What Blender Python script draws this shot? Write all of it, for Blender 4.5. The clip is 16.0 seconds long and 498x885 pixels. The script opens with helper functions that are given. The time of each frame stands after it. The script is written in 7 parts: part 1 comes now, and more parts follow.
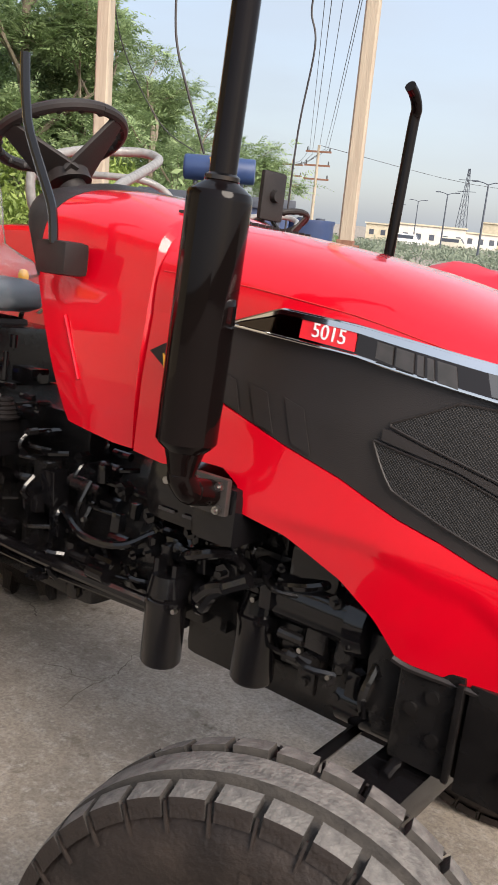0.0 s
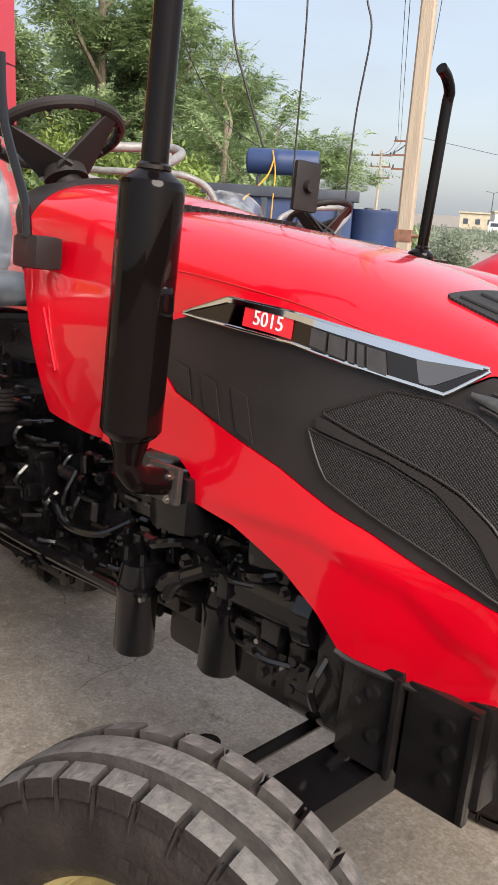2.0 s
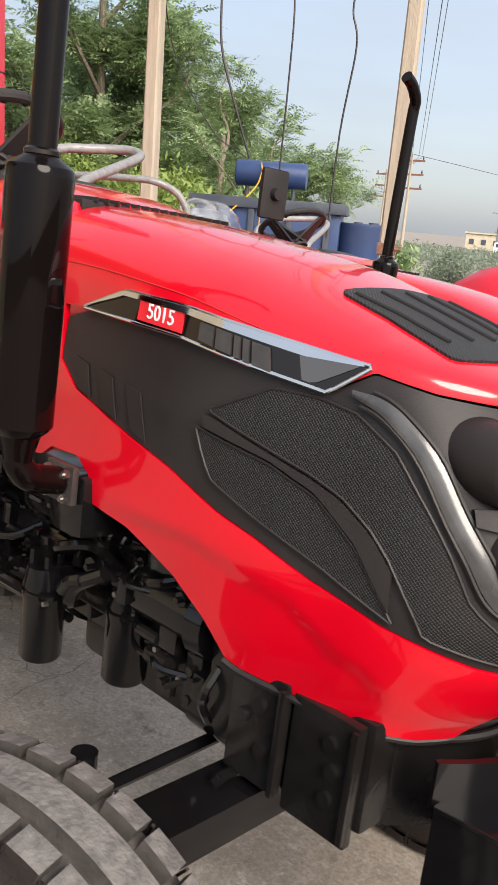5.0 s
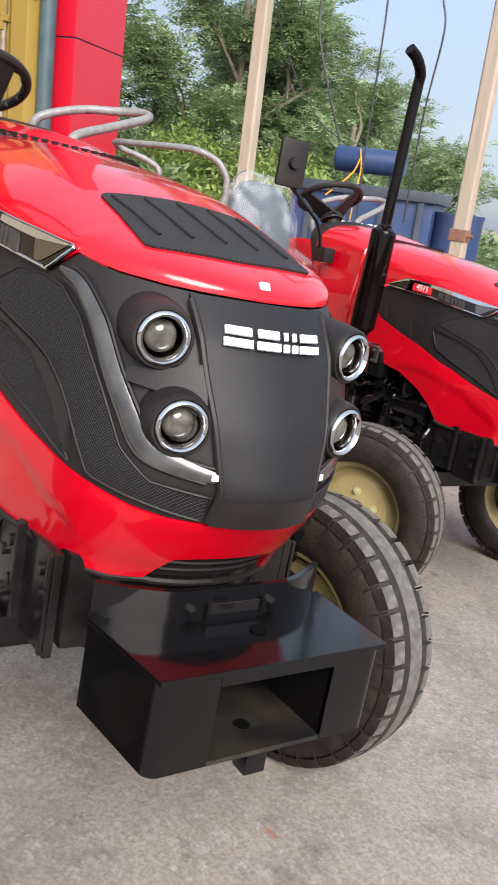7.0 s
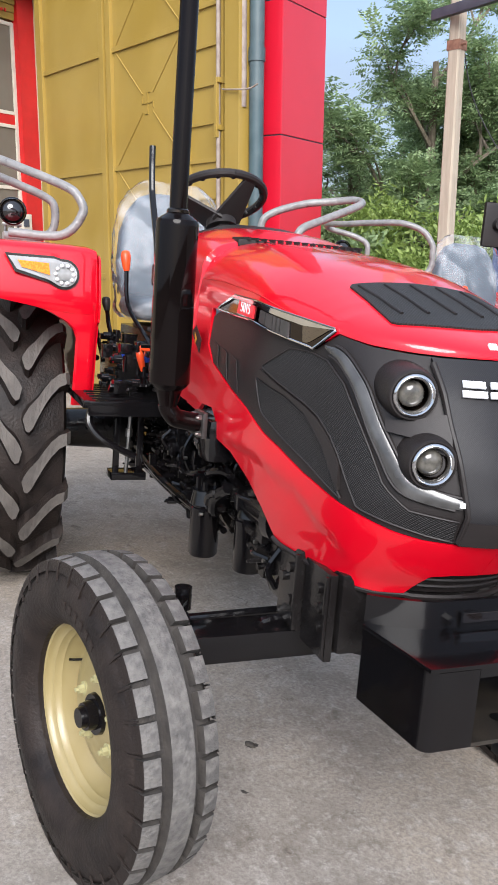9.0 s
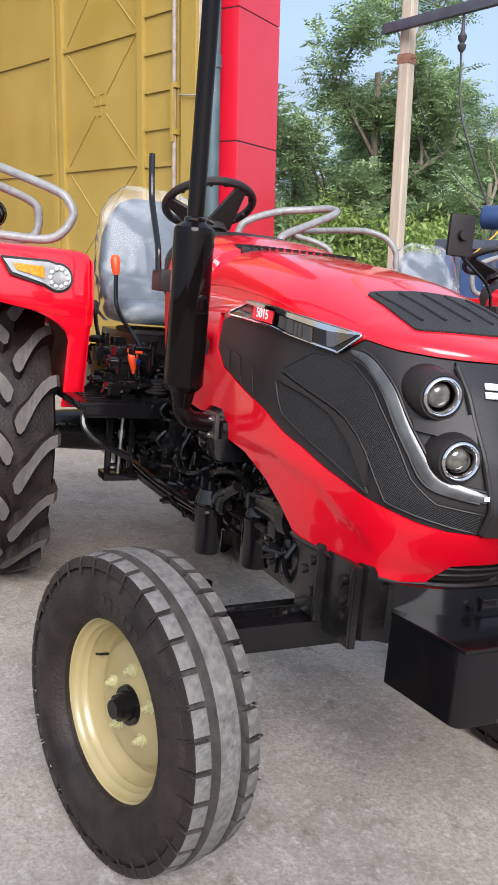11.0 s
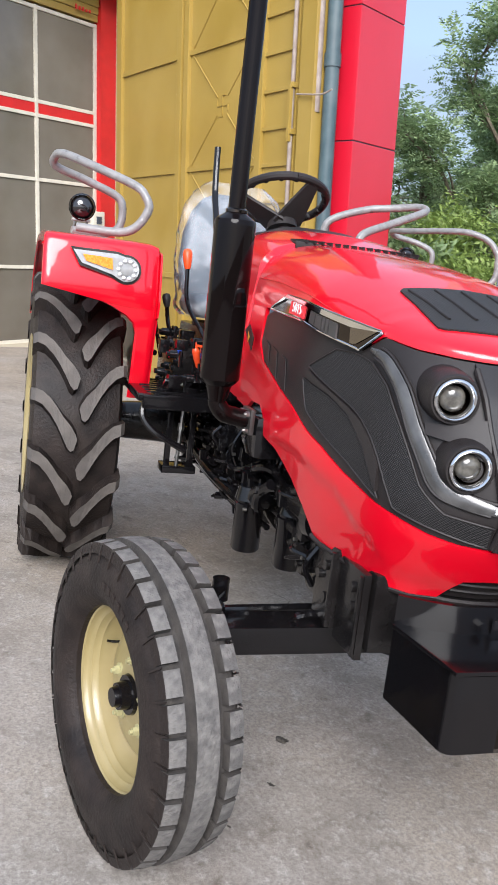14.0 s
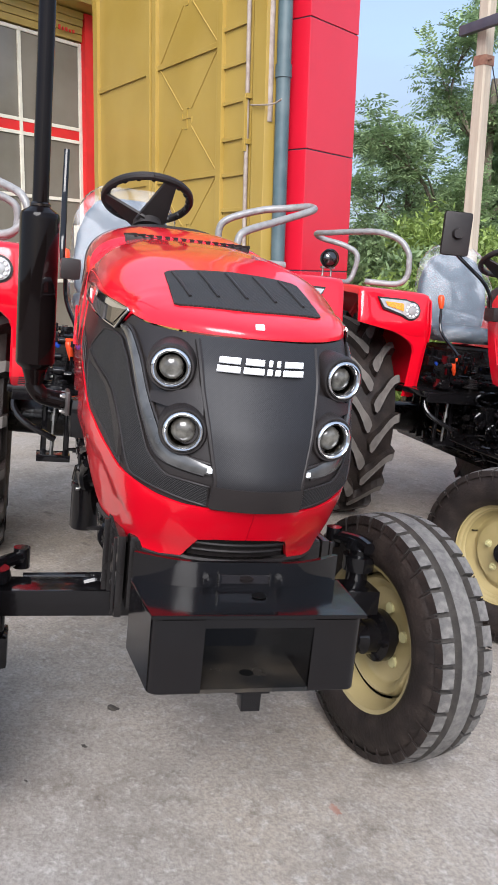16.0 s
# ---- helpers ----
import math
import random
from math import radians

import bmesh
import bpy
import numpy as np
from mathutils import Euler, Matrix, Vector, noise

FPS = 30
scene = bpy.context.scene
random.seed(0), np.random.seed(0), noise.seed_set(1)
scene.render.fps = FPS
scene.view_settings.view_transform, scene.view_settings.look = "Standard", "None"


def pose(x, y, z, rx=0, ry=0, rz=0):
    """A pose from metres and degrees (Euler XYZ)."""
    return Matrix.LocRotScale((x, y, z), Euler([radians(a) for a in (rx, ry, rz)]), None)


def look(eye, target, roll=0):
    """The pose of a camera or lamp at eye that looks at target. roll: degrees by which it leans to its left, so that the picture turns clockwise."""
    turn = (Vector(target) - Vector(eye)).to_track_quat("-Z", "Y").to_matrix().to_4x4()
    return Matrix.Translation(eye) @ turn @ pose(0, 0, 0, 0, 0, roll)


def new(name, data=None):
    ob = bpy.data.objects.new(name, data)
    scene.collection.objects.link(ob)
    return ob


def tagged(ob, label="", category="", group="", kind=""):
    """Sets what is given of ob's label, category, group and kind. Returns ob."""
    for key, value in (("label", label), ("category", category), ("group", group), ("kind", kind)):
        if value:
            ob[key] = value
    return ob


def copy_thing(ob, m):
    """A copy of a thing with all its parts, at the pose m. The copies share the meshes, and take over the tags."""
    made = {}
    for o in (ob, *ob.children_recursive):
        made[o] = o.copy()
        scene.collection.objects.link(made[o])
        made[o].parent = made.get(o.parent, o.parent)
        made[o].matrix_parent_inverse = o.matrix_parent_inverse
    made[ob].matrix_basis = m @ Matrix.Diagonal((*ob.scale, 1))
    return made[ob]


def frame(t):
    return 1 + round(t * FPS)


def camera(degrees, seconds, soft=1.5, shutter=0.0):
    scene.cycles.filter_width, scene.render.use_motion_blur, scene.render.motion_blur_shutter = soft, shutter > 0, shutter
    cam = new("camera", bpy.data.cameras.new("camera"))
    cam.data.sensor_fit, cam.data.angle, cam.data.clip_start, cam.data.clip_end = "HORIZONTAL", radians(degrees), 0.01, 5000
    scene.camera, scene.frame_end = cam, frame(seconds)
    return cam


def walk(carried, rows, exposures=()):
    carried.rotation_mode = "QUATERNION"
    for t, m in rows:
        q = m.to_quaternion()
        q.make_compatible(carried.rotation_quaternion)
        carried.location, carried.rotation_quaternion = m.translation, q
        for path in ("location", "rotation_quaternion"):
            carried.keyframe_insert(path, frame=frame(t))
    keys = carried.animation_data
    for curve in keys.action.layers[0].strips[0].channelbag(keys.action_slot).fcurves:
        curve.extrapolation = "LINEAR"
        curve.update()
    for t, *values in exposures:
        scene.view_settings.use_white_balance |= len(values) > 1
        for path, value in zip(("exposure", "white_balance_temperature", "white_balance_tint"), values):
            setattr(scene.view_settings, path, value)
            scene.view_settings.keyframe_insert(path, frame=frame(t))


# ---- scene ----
cam = camera(33.7, 16.0, 1.05, 0.2)
# the apron's fall against the level
TIPX, TIPY = -4.5, -1.0
YARD = pose(0, 0, 0, TIPX, TIPY, 0)
PATH = [
    (0, (0.529, -1.638, 1.438), (-0.638, -0.061, 1.049), 7.3),
    (0.5, (0.632, -1.555, 1.443), (-0.577, -0.012, 1.046), 7.4),
    (1, (0.766, -1.552, 1.452), (-0.566, -0.122, 1.027), 7.1),
    (1.5, (0.791, -1.513, 1.455), (-0.566, -0.109, 1.024), 5.9),
    (2, (0.735, -1.454, 1.457), (-0.595, -0.023, 1.031), 6.0),
    (2.5, (0.675, -1.434, 1.451), (-0.651, 0.008, 1.047), 5.6),
    (3, (0.647, -1.432, 1.449), (-0.652, 0.034, 1.042), 5.5),
    (5.5, (1.018, -1.201, 1.426), (-0.367, 0.189, 1.038), 8.8),
    (6, (1.252, -1.112, 1.397), (-0.232, 0.165, 0.989), 9.6),
    (6.5, (1.44, -0.996, 1.391), (-0.039, 0.284, 0.975), 10.2),
    (7, (1.534, -0.861, 1.382), (-0.036, 0.294, 0.934), 10.6),
    (7.5, (1.685, -0.842, 1.387), (-0.005, 0.111, 0.901), 7.8),
    (8, (1.832, -0.874, 1.406), (0.087, -0.052, 0.879), 7.7),
    (8.5, (1.874, -0.946, 1.42), (0.072, -0.27, 0.875), 5.8),
    (9, (1.802, -1.122, 1.41), (-0.03, -0.407, 1.042), 4.4),
    (11.5, (1.797, -1.373, 1.4), (0.033, -0.5, 1.046), 5.2),
    (12, (1.784, -1.376, 1.397), (0.009, -0.528, 1.037), 4.9),
    (12.5, (1.774, -1.375, 1.395), (-0.008, -0.546, 1.027), 5.4),
    (13, (1.776, -1.364, 1.395), (-0.005, -0.533, 1.022), 5.5),
    (13.5, (1.795, -1.301, 1.401), (-0.008, -0.523, 1.021), 5.4),
    (14, (1.855, -1.097, 1.402), (-0.023, -0.519, 1.03), 6.7),
    (14.5, (1.889, -0.888, 1.416), (-0.018, -0.374, 1.096), 7.6),
    (15, (1.863, -0.719, 1.405), (-0.038, -0.186, 1.089), 7.1),
    (15.5, (1.989, -0.59, 1.392), (0.09, -0.052, 1.068), 5.9),
    (16, (2.176, -0.503, 1.39), (0.275, 0.014, 1.045), 5.7),
]
EXPOSURES = [(0.0, 1.31, 6900, 13), (3.0, 1.31, 6900, 13), (5.5, 1.27, 6900, 13), (8.0, 1.27, 6100, 12), (16.0, 1.32, 5950, 12)]
walk(cam, [(t, YARD @ look(eye, target, roll)) for t, eye, target, roll in PATH], EXPOSURES)

# ---- world and sun ----
world = bpy.data.worlds.new("world")
scene.world = world
world.use_nodes = True
wn = world.node_tree.nodes
sky = wn.new("ShaderNodeTexSky")
sky.sky_type, sky.sun_disc = "NISHITA", False
SUN_UP, SUN_TURN = 36.0, 107.0
sky.sun_elevation, sky.sun_rotation = radians(SUN_UP), radians(SUN_TURN)
sky.air_density, sky.dust_density, sky.ozone_density = 1.0, 2.5, 1.5
# thin high haze over the blue, with faint streaks of cloud
wl = world.node_tree.links
wco = wn.new("ShaderNodeTexCoord")
wmap = wn.new("ShaderNodeMapping")
wmap.inputs["Scale"].default_value = (1.2, 1.2, 5.0)
cloud = wn.new("ShaderNodeTexNoise")
cloud.inputs["Scale"].default_value, cloud.inputs["Detail"].default_value = 1.6, 7
haze = wn.new("ShaderNodeMapRange")
haze.inputs[1].default_value, haze.inputs[2].default_value, haze.inputs[3].default_value, haze.inputs[4].default_value = 0.35, 0.75, 0.60, 0.90
wmix = wn.new("ShaderNodeMix")
wmix.data_type = "RGBA"
# the haze glows broadly on the sun's side
sun_way = Vector((math.sin(radians(SUN_TURN)) * math.cos(radians(SUN_UP)), math.cos(radians(SUN_TURN)) * math.cos(radians(SUN_UP)), math.sin(radians(SUN_UP))))
toward = wn.new("ShaderNodeVectorMath")
toward.operation = "DOT_PRODUCT"
toward.inputs[1].default_value = sun_way
rise = wn.new("ShaderNodeMapRange")
rise.inputs[1].default_value, rise.inputs[2].default_value, rise.inputs[3].default_value, rise.inputs[4].default_value = -1.0, 1.0, 0.62, 2.0
tone = wn.new("ShaderNodeVectorMath")
tone.operation = "SCALE"
tone.inputs[0].default_value = (2.15, 2.45, 2.82)
wl.new(wco.outputs["Generated"], toward.inputs[0])
wl.new(toward.outputs["Value"], rise.inputs[0])
wl.new(rise.outputs[0], tone.inputs["Scale"])
wl.new(tone.outputs[0], wmix.inputs[7])
wl.new(wco.outputs["Generated"], wmap.inputs[0])
wl.new(wmap.outputs[0], cloud.inputs["Vector"])
wl.new(cloud.outputs[0], haze.inputs[0])
wl.new(haze.outputs[0], wmix.inputs[0])
wl.new(sky.outputs[0], wmix.inputs[6])
wl.new(wmix.outputs[2], wn["Background"].inputs[0])
wn["Background"].inputs[1].default_value = 0.12

sun_data = bpy.data.lights.new("sun", "SUN")
sun_data.energy, sun_data.angle, sun_data.color = 2.5, radians(38), (1.0, 0.94, 0.86)
sun = new("sun", sun_data)
sun.matrix_world = look(sun_way * 50, (0, 0, 0))


# ---- materials ----
def material(name, colour, rough=0.5, metal=0.0, coat=0.0, second=None, scale=8.0, mix=0.5, bump=0.0, bump_scale=60.0, detail=6.0,
             rough_var=0.1, alpha=1.0, glow=0.0, transmission=0.0, dust=None, dust_amount=0.0, dust_scale=2.5, specular=0.5, stretch=None):
    """A surface with variation at two scales (stains of `scale`, grain of `bump_scale` per metre) and an optional layer of dust."""
    m = bpy.data.materials.new(name)
    m.use_nodes = True
    nt = m.node_tree
    n, l = nt.nodes, nt.links
    b = n["Principled BSDF"]
    b.inputs["Roughness"].default_value = rough
    b.inputs["Metallic"].default_value = metal
    b.inputs["Coat Weight"].default_value = coat
    b.inputs["Coat Roughness"].default_value = 0.04
    b.inputs["Specular IOR Level"].default_value = specular
    b.inputs["Transmission Weight"].default_value = transmission
    b.inputs["Alpha"].default_value = alpha
    b.inputs["Base Color"].default_value = (*colour, 1)
    if glow:
        b.inputs["Emission Color"].default_value, b.inputs["Emission Strength"].default_value = (*colour, 1), glow
    co = n.new("ShaderNodeTexCoord")
    where = co.outputs["Object"]
    if stretch:
        mp = n.new("ShaderNodeMapping")
        mp.inputs["Scale"].default_value = stretch
        l.new(where, mp.inputs[0])
        where = mp.outputs[0]
    big = n.new("ShaderNodeTexNoise")
    big.inputs["Scale"].default_value, big.inputs["Detail"].default_value = scale, detail
    l.new(where, big.inputs["Vector"])
    fine = n.new("ShaderNodeTexNoise")
    fine.inputs["Scale"].default_value, fine.inputs["Detail"].default_value = bump_scale, 4
    l.new(where, fine.inputs["Vector"])
    out = None
    if second:
        ramp = n.new("ShaderNodeValToRGB")
        ramp.color_ramp.elements[0].position, ramp.color_ramp.elements[1].position = 0.5 - 0.25 * mix, 0.5 + 0.25 * mix
        ramp.color_ramp.elements[0].color, ramp.color_ramp.elements[1].color = (*colour, 1), (*second, 1)
        l.new(big.outputs[0], ramp.inputs[0])
        out = ramp.outputs[0]
    if dust:
        dn = n.new("ShaderNodeTexNoise")
        dn.inputs["Scale"].default_value, dn.inputs["Detail"].default_value = dust_scale, 8
        l.new(where, dn.inputs["Vector"])
        dr = n.new("ShaderNodeMapRange")
        dr.inputs[1].default_value, dr.inputs[2].default_value, dr.inputs[4].default_value = 0.4, 0.75, dust_amount
        l.new(dn.outputs[0], dr.inputs[0])
        mx = n.new("ShaderNodeMix")
        mx.data_type = "RGBA"
        mx.inputs[6].default_value, mx.inputs[7].default_value = (*colour, 1), (*dust, 1)
        if out:
            l.new(out, mx.inputs[6])
        l.new(dr.outputs[0], mx.inputs[0])
        out = mx.outputs[2]
    if out:
        l.new(out, b.inputs["Base Color"])
    if rough_var:
        rr = n.new("ShaderNodeMapRange")
        rr.inputs[3].default_value, rr.inputs[4].default_value = max(rough - rough_var, 0.02), min(rough + rough_var, 1)
        l.new(big.outputs[0], rr.inputs[0])
        l.new(rr.outputs[0], b.inputs["Roughness"])
    if bump:
        bp = n.new("ShaderNodeBump")
        bp.inputs["Strength"].default_value, bp.inputs["Distance"].default_value = bump, 0.01
        l.new(fine.outputs[0], bp.inputs["Height"])
        l.new(bp.outputs[0], b.inputs["Normal"])
    return m


def perforated(name, colour, hole, pitch, rough=0.6, plane="xz", relief=0.6):
    """Sheet with a close pattern of small dark holes, as relief and colour, in object space (x and z)."""
    m = material(name, colour, rough, rough_var=0.05)
    nt = m.node_tree
    n, l = nt.nodes, nt.links
    b = n["Principled BSDF"]
    b.inputs["Specular IOR Level"].default_value = 0.3
    co = n.new("ShaderNodeTexCoord")
    sp = n.new("ShaderNodeSeparateXYZ")
    cb = n.new("ShaderNodeCombineXYZ")
    l.new(co.outputs["Object"], sp.inputs[0])
    l.new(sp.outputs["XYZ".index(plane[0].upper())], cb.inputs[0])
    l.new(sp.outputs["XYZ".index(plane[1].upper())], cb.inputs[1])
    mp = n.new("ShaderNodeMapping")
    mp.inputs["Rotation"].default_value = (0, 0, 0.785)
    mp.inputs["Scale"].default_value = (1 / pitch, 1 / pitch, 1)
    l.new(cb.outputs[0], mp.inputs[0])
    vo = n.new("ShaderNodeTexVoronoi")
    vo.voronoi_dimensions = "2D"
    vo.inputs["Scale"].default_value, vo.inputs["Randomness"].default_value = 1.0, 0.0
    l.new(mp.outputs[0], vo.inputs["Vector"])
    rp = n.new("ShaderNodeMapRange")
    rp.inputs[1].default_value, rp.inputs[2].default_value = 0.40, 0.55
    l.new(vo.outputs["Distance"], rp.inputs[0])
    mx = n.new("ShaderNodeMix")
    mx.data_type = "RGBA"
    mx.inputs[6].default_value, mx.inputs[7].default_value = (*hole, 1), (*colour, 1)
    l.new(rp.outputs[0], mx.inputs[0])
    l.new(mx.outputs[2], b.inputs["Base Color"])
    bp = n.new("ShaderNodeBump")
    bp.inputs["Strength"].default_value, bp.inputs["Distance"].default_value = relief, 0.002
    l.new(rp.outputs[0], bp.inputs["Height"])
    l.new(bp.outputs[0], b.inputs["Normal"])
    return m


def film(name):
    """Thin clear sheeting: see-through, milky along its creases, with a hard gloss."""
    m = material(name, (0.82, 0.84, 0.86), 0.5, rough_var=0, bump=0.6, bump_scale=22, specular=0.25)
    n, l = m.node_tree.nodes, m.node_tree.links
    b = n["Principled BSDF"]
    co = n.new("ShaderNodeTexCoord")
    t = n.new("ShaderNodeTexNoise")
    t.inputs["Scale"].default_value, t.inputs["Detail"].default_value, t.inputs["Distortion"].default_value = 6.5, 4, 1.2
    l.new(co.outputs["Object"], t.inputs["Vector"])
    r = n.new("ShaderNodeMapRange")
    r.inputs[1].default_value, r.inputs[2].default_value, r.inputs[3].default_value, r.inputs[4].default_value = 0.46, 0.70, 0.04, 0.26
    l.new(t.outputs[0], r.inputs[0])
    clear = n.new("ShaderNodeBsdfTransparent")
    milky = n.new("ShaderNodeMixShader")
    l.new(r.outputs[0], milky.inputs[0])
    l.new(clear.outputs[0], milky.inputs[1])
    l.new(b.outputs[0], milky.inputs[2])
    gloss = n.new("ShaderNodeBsdfGlossy")
    gloss.inputs["Roughness"].default_value = 0.22
    bp = n.new("ShaderNodeBump")
    bp.inputs["Strength"].default_value, bp.inputs["Distance"].default_value = 0.35, 0.012
    l.new(t.outputs[0], bp.inputs["Height"])
    l.new(bp.outputs[0], gloss.inputs["Normal"])
    fr = n.new("ShaderNodeFresnel")
    fr.inputs[0].default_value = 1.09
    l.new(bp.outputs[0], fr.inputs["Normal"])
    out = n.new("ShaderNodeMixShader")
    l.new(fr.outputs[0], out.inputs[0])
    l.new(milky.outputs[0], out.inputs[1])
    l.new(gloss.outputs[0], out.inputs[2])
    l.new(out.outputs[0], n["Material Output"].inputs[0])
    return m


def concrete(name):
    """Worn concrete: broad tone, mottled dirt, fine speckle and shallow pitting, each at its own scale."""
    m = material(name, (0.34, 0.325, 0.30), 0.9, rough_var=0.06, scale=3)
    n, l = m.node_tree.nodes, m.node_tree.links
    b = n["Principled BSDF"]
    b.inputs["Specular IOR Level"].default_value = 0.25
    co = n.new("ShaderNodeTexCoord")
    def noise_at(scale, detail, low, high, rough=0.6):
        t = n.new("ShaderNodeTexNoise")
        t.inputs["Scale"].default_value, t.inputs["Detail"].default_value, t.inputs["Roughness"].default_value = scale, detail, rough
        l.new(co.outputs["Object"], t.inputs["Vector"])
        r = n.new("ShaderNodeMapRange")
        r.inputs[1].default_value, r.inputs[2].default_value = low, high
        l.new(t.outputs[0], r.inputs[0])
        return r.outputs[0], t.outputs[0]
    def layer(under, colour, fac, amount):
        k = n.new("ShaderNodeMath")
        k.operation = "MULTIPLY"
        k.inputs[1].default_value = amount
        l.new(fac, k.inputs[0])
        mx = n.new("ShaderNodeMix")
        mx.data_type = "RGBA"
        l.new(k.outputs[0], mx.inputs[0])
        if isinstance(under, tuple):
            mx.inputs[6].default_value = (*under, 1)
        else:
            l.new(under, mx.inputs[6])
        mx.inputs[7].default_value = (*colour, 1)
        return mx.outputs[2]
    broad, _ = noise_at(0.7, 4, 0.38, 0.62)
    blot, _ = noise_at(2.3, 9, 0.44, 0.62, 0.68)
    pale, _ = noise_at(17, 10, 0.50, 0.66, 0.75)
    dirt, _ = noise_at(10, 12, 0.55, 0.70, 0.78)
    grain, raw = noise_at(85, 8, 0.42, 0.62, 0.75)
    chip, _ = noise_at(34, 10, 0.54, 0.64, 0.7)
    c = layer((0.325, 0.278, 0.226), (0.325, 0.295, 0.264), broad, 1.0)
    c = layer(c, (0.205, 0.178, 0.150), blot, 0.75)
    c = layer(c, (0.43, 0.398, 0.36), pale, 0.5)
    c = layer(c, (0.115, 0.094, 0.074), dirt, 1.0)
    c = layer(c, (0.46, 0.43, 0.39), chip, 0.32)
    c = layer(c, (0.145, 0.126, 0.108), grain, 0.65)
    l.new(c, b.inputs["Base Color"])
    bp = n.new("ShaderNodeBump")
    bp.inputs["Strength"].default_value, bp.inputs["Distance"].default_value = 0.45, 0.004
    l.new(raw, bp.inputs["Height"])
    l.new(bp.outputs[0], b.inputs["Normal"])
    return m


RED = material("red_paint", (0.60, 0.0012, 0.012), 0.34, coat=0.9, specular=0.16, second=(0.565, 0.0012, 0.011), scale=1.5, rough_var=0.06, bump=0.010, bump_scale=9)
PLASTIC = material("black_plastic", (0.0145, 0.0118, 0.0114), 0.46, specular=0.28, second=(0.020, 0.0165, 0.0158), scale=5, bump=0.10, bump_scale=500, rough_var=0.08)
GRILLE = perforated("grille_mesh", (0.040, 0.036, 0.036), (0.004, 0.004, 0.004), 0.0040)
VENT = perforated("vent_mesh", (0.050, 0.047, 0.046), (0.010, 0.010, 0.010), 0.0056, plane="xy")
FRONT_MESH = perforated("front_mesh", (0.019, 0.018, 0.020), (0.009, 0.0085, 0.0095), 0.0034, rough=0.5, plane="yz", relief=0.2)
BLACK = material("black_enamel", (0.0048, 0.0046, 0.0052), 0.11, coat=0.0, specular=0.38, second=(0.005, 0.0042, 0.0046), scale=6, rough_var=0.07, bump=0.035, bump_scale=26)
DUSTY_PLATE = material("dusty_black_plate", (0.008, 0.008, 0.0085), 0.25, second=(0.012, 0.012, 0.012), scale=12, bump=0.1, dust=(0.13, 0.10, 0.066), dust_amount=0.32, dust_scale=7)
FLANGE = material("grey_flange", (0.040, 0.034, 0.032), 0.35, second=(0.022, 0.019, 0.018), scale=25, bump=0.1)
PROJECTOR = material("projector_glass", (0.13, 0.122, 0.105), 0.05, specular=0.5, second=(0.025, 0.023, 0.02), scale=38, mix=0.7, coat=0.2, rough_var=0.03)
MUFFLER = material("muffler_enamel", (0.0030, 0.0018, 0.0018), 0.05, specular=0.16, second=(0.005, 0.003, 0.0028), scale=3, rough_var=0.02)
CHASSIS = material("chassis_black", (0.0135, 0.0122, 0.012), 0.20, specular=0.34, second=(0.007, 0.006, 0.006), scale=9, rough_var=0.10, bump=0.09, bump_scale=70, dust=(0.06, 0.054, 0.045), dust_amount=0.05, dust_scale=6)
HOLE = material("dark_hole", (0.003, 0.003, 0.003), 0.9, rough_var=0.02, specular=0.05)
CHROME = material("chrome", (0.60, 0.60, 0.61), 0.07, metal=1.0, rough_var=0.04)
DARK_CHROME = material("dark_chrome", (0.055, 0.046, 0.042), 0.07, metal=1.0, rough_var=0.03)
BADGE_TIP = material("bronzed_chrome", (0.20, 0.175, 0.155), 0.10, metal=1.0, rough_var=0.03)
STEEL = material("bolt_steel", (0.35, 0.34, 0.32), 0.35, metal=1.0, second=(0.2, 0.19, 0.18), scale=40)
GROOVE = material("dusty_groove", (0.026, 0.0225, 0.020), 0.9, second=(0.045, 0.039, 0.034), scale=30, bump=0.3, bump_scale=140)
RUBBER = material("tyre_rubber", (0.0098, 0.0074, 0.0068), 0.55, specular=0.22, second=(0.0165, 0.012, 0.0105), scale=9, bump=0.35, bump_scale=90, dust=(0.062, 0.046, 0.037), dust_amount=0.3, dust_scale=13)
TREAD = material("worn_tread", (0.070, 0.065, 0.061), 0.85, second=(0.112, 0.104, 0.097), scale=55, bump=0.5, bump_scale=120, dust=(0.21, 0.195, 0.175), dust_amount=0.4, dust_scale=28)
LUG = material("lug_rubber", (0.066, 0.058, 0.052), 0.85, second=(0.10, 0.089, 0.079), scale=14, bump=0.2, bump_scale=110, dust=(0.13, 0.11, 0.09), dust_amount=0.4, dust_scale=9)
NUT = material("pale_nut_paint", (0.40, 0.37, 0.19), 0.4, second=(0.34, 0.31, 0.16), scale=40)
RIM = material("cream_rim_paint", (0.265, 0.212, 0.092), 0.34, second=(0.31, 0.25, 0.115), scale=6, coat=0.15, bump=0.05, bump_scale=40, dust=(0.21, 0.165, 0.09), dust_amount=0.4)
GREY_TUBE = material("wrapped_tube", (0.165, 0.160, 0.155), 0.32, second=(0.235, 0.229, 0.222), scale=26, mix=0.8, bump=0.5, bump_scale=38, rough_var=0.15)
SEAT = material("seat_vinyl", (0.062, 0.078, 0.098), 0.5, second=(0.085, 0.105, 0.13), scale=10, bump=0.1, bump_scale=200)
FILM = film("plastic_film")
ORANGE = material("orange_knob", (0.80, 0.08, 0.015), 0.35, second=(0.72, 0.06, 0.01), scale=30)
YELLOW_KNOB = material("yellow_knob", (0.75, 0.38, 0.03), 0.4, second=(0.68, 0.33, 0.02), scale=30)
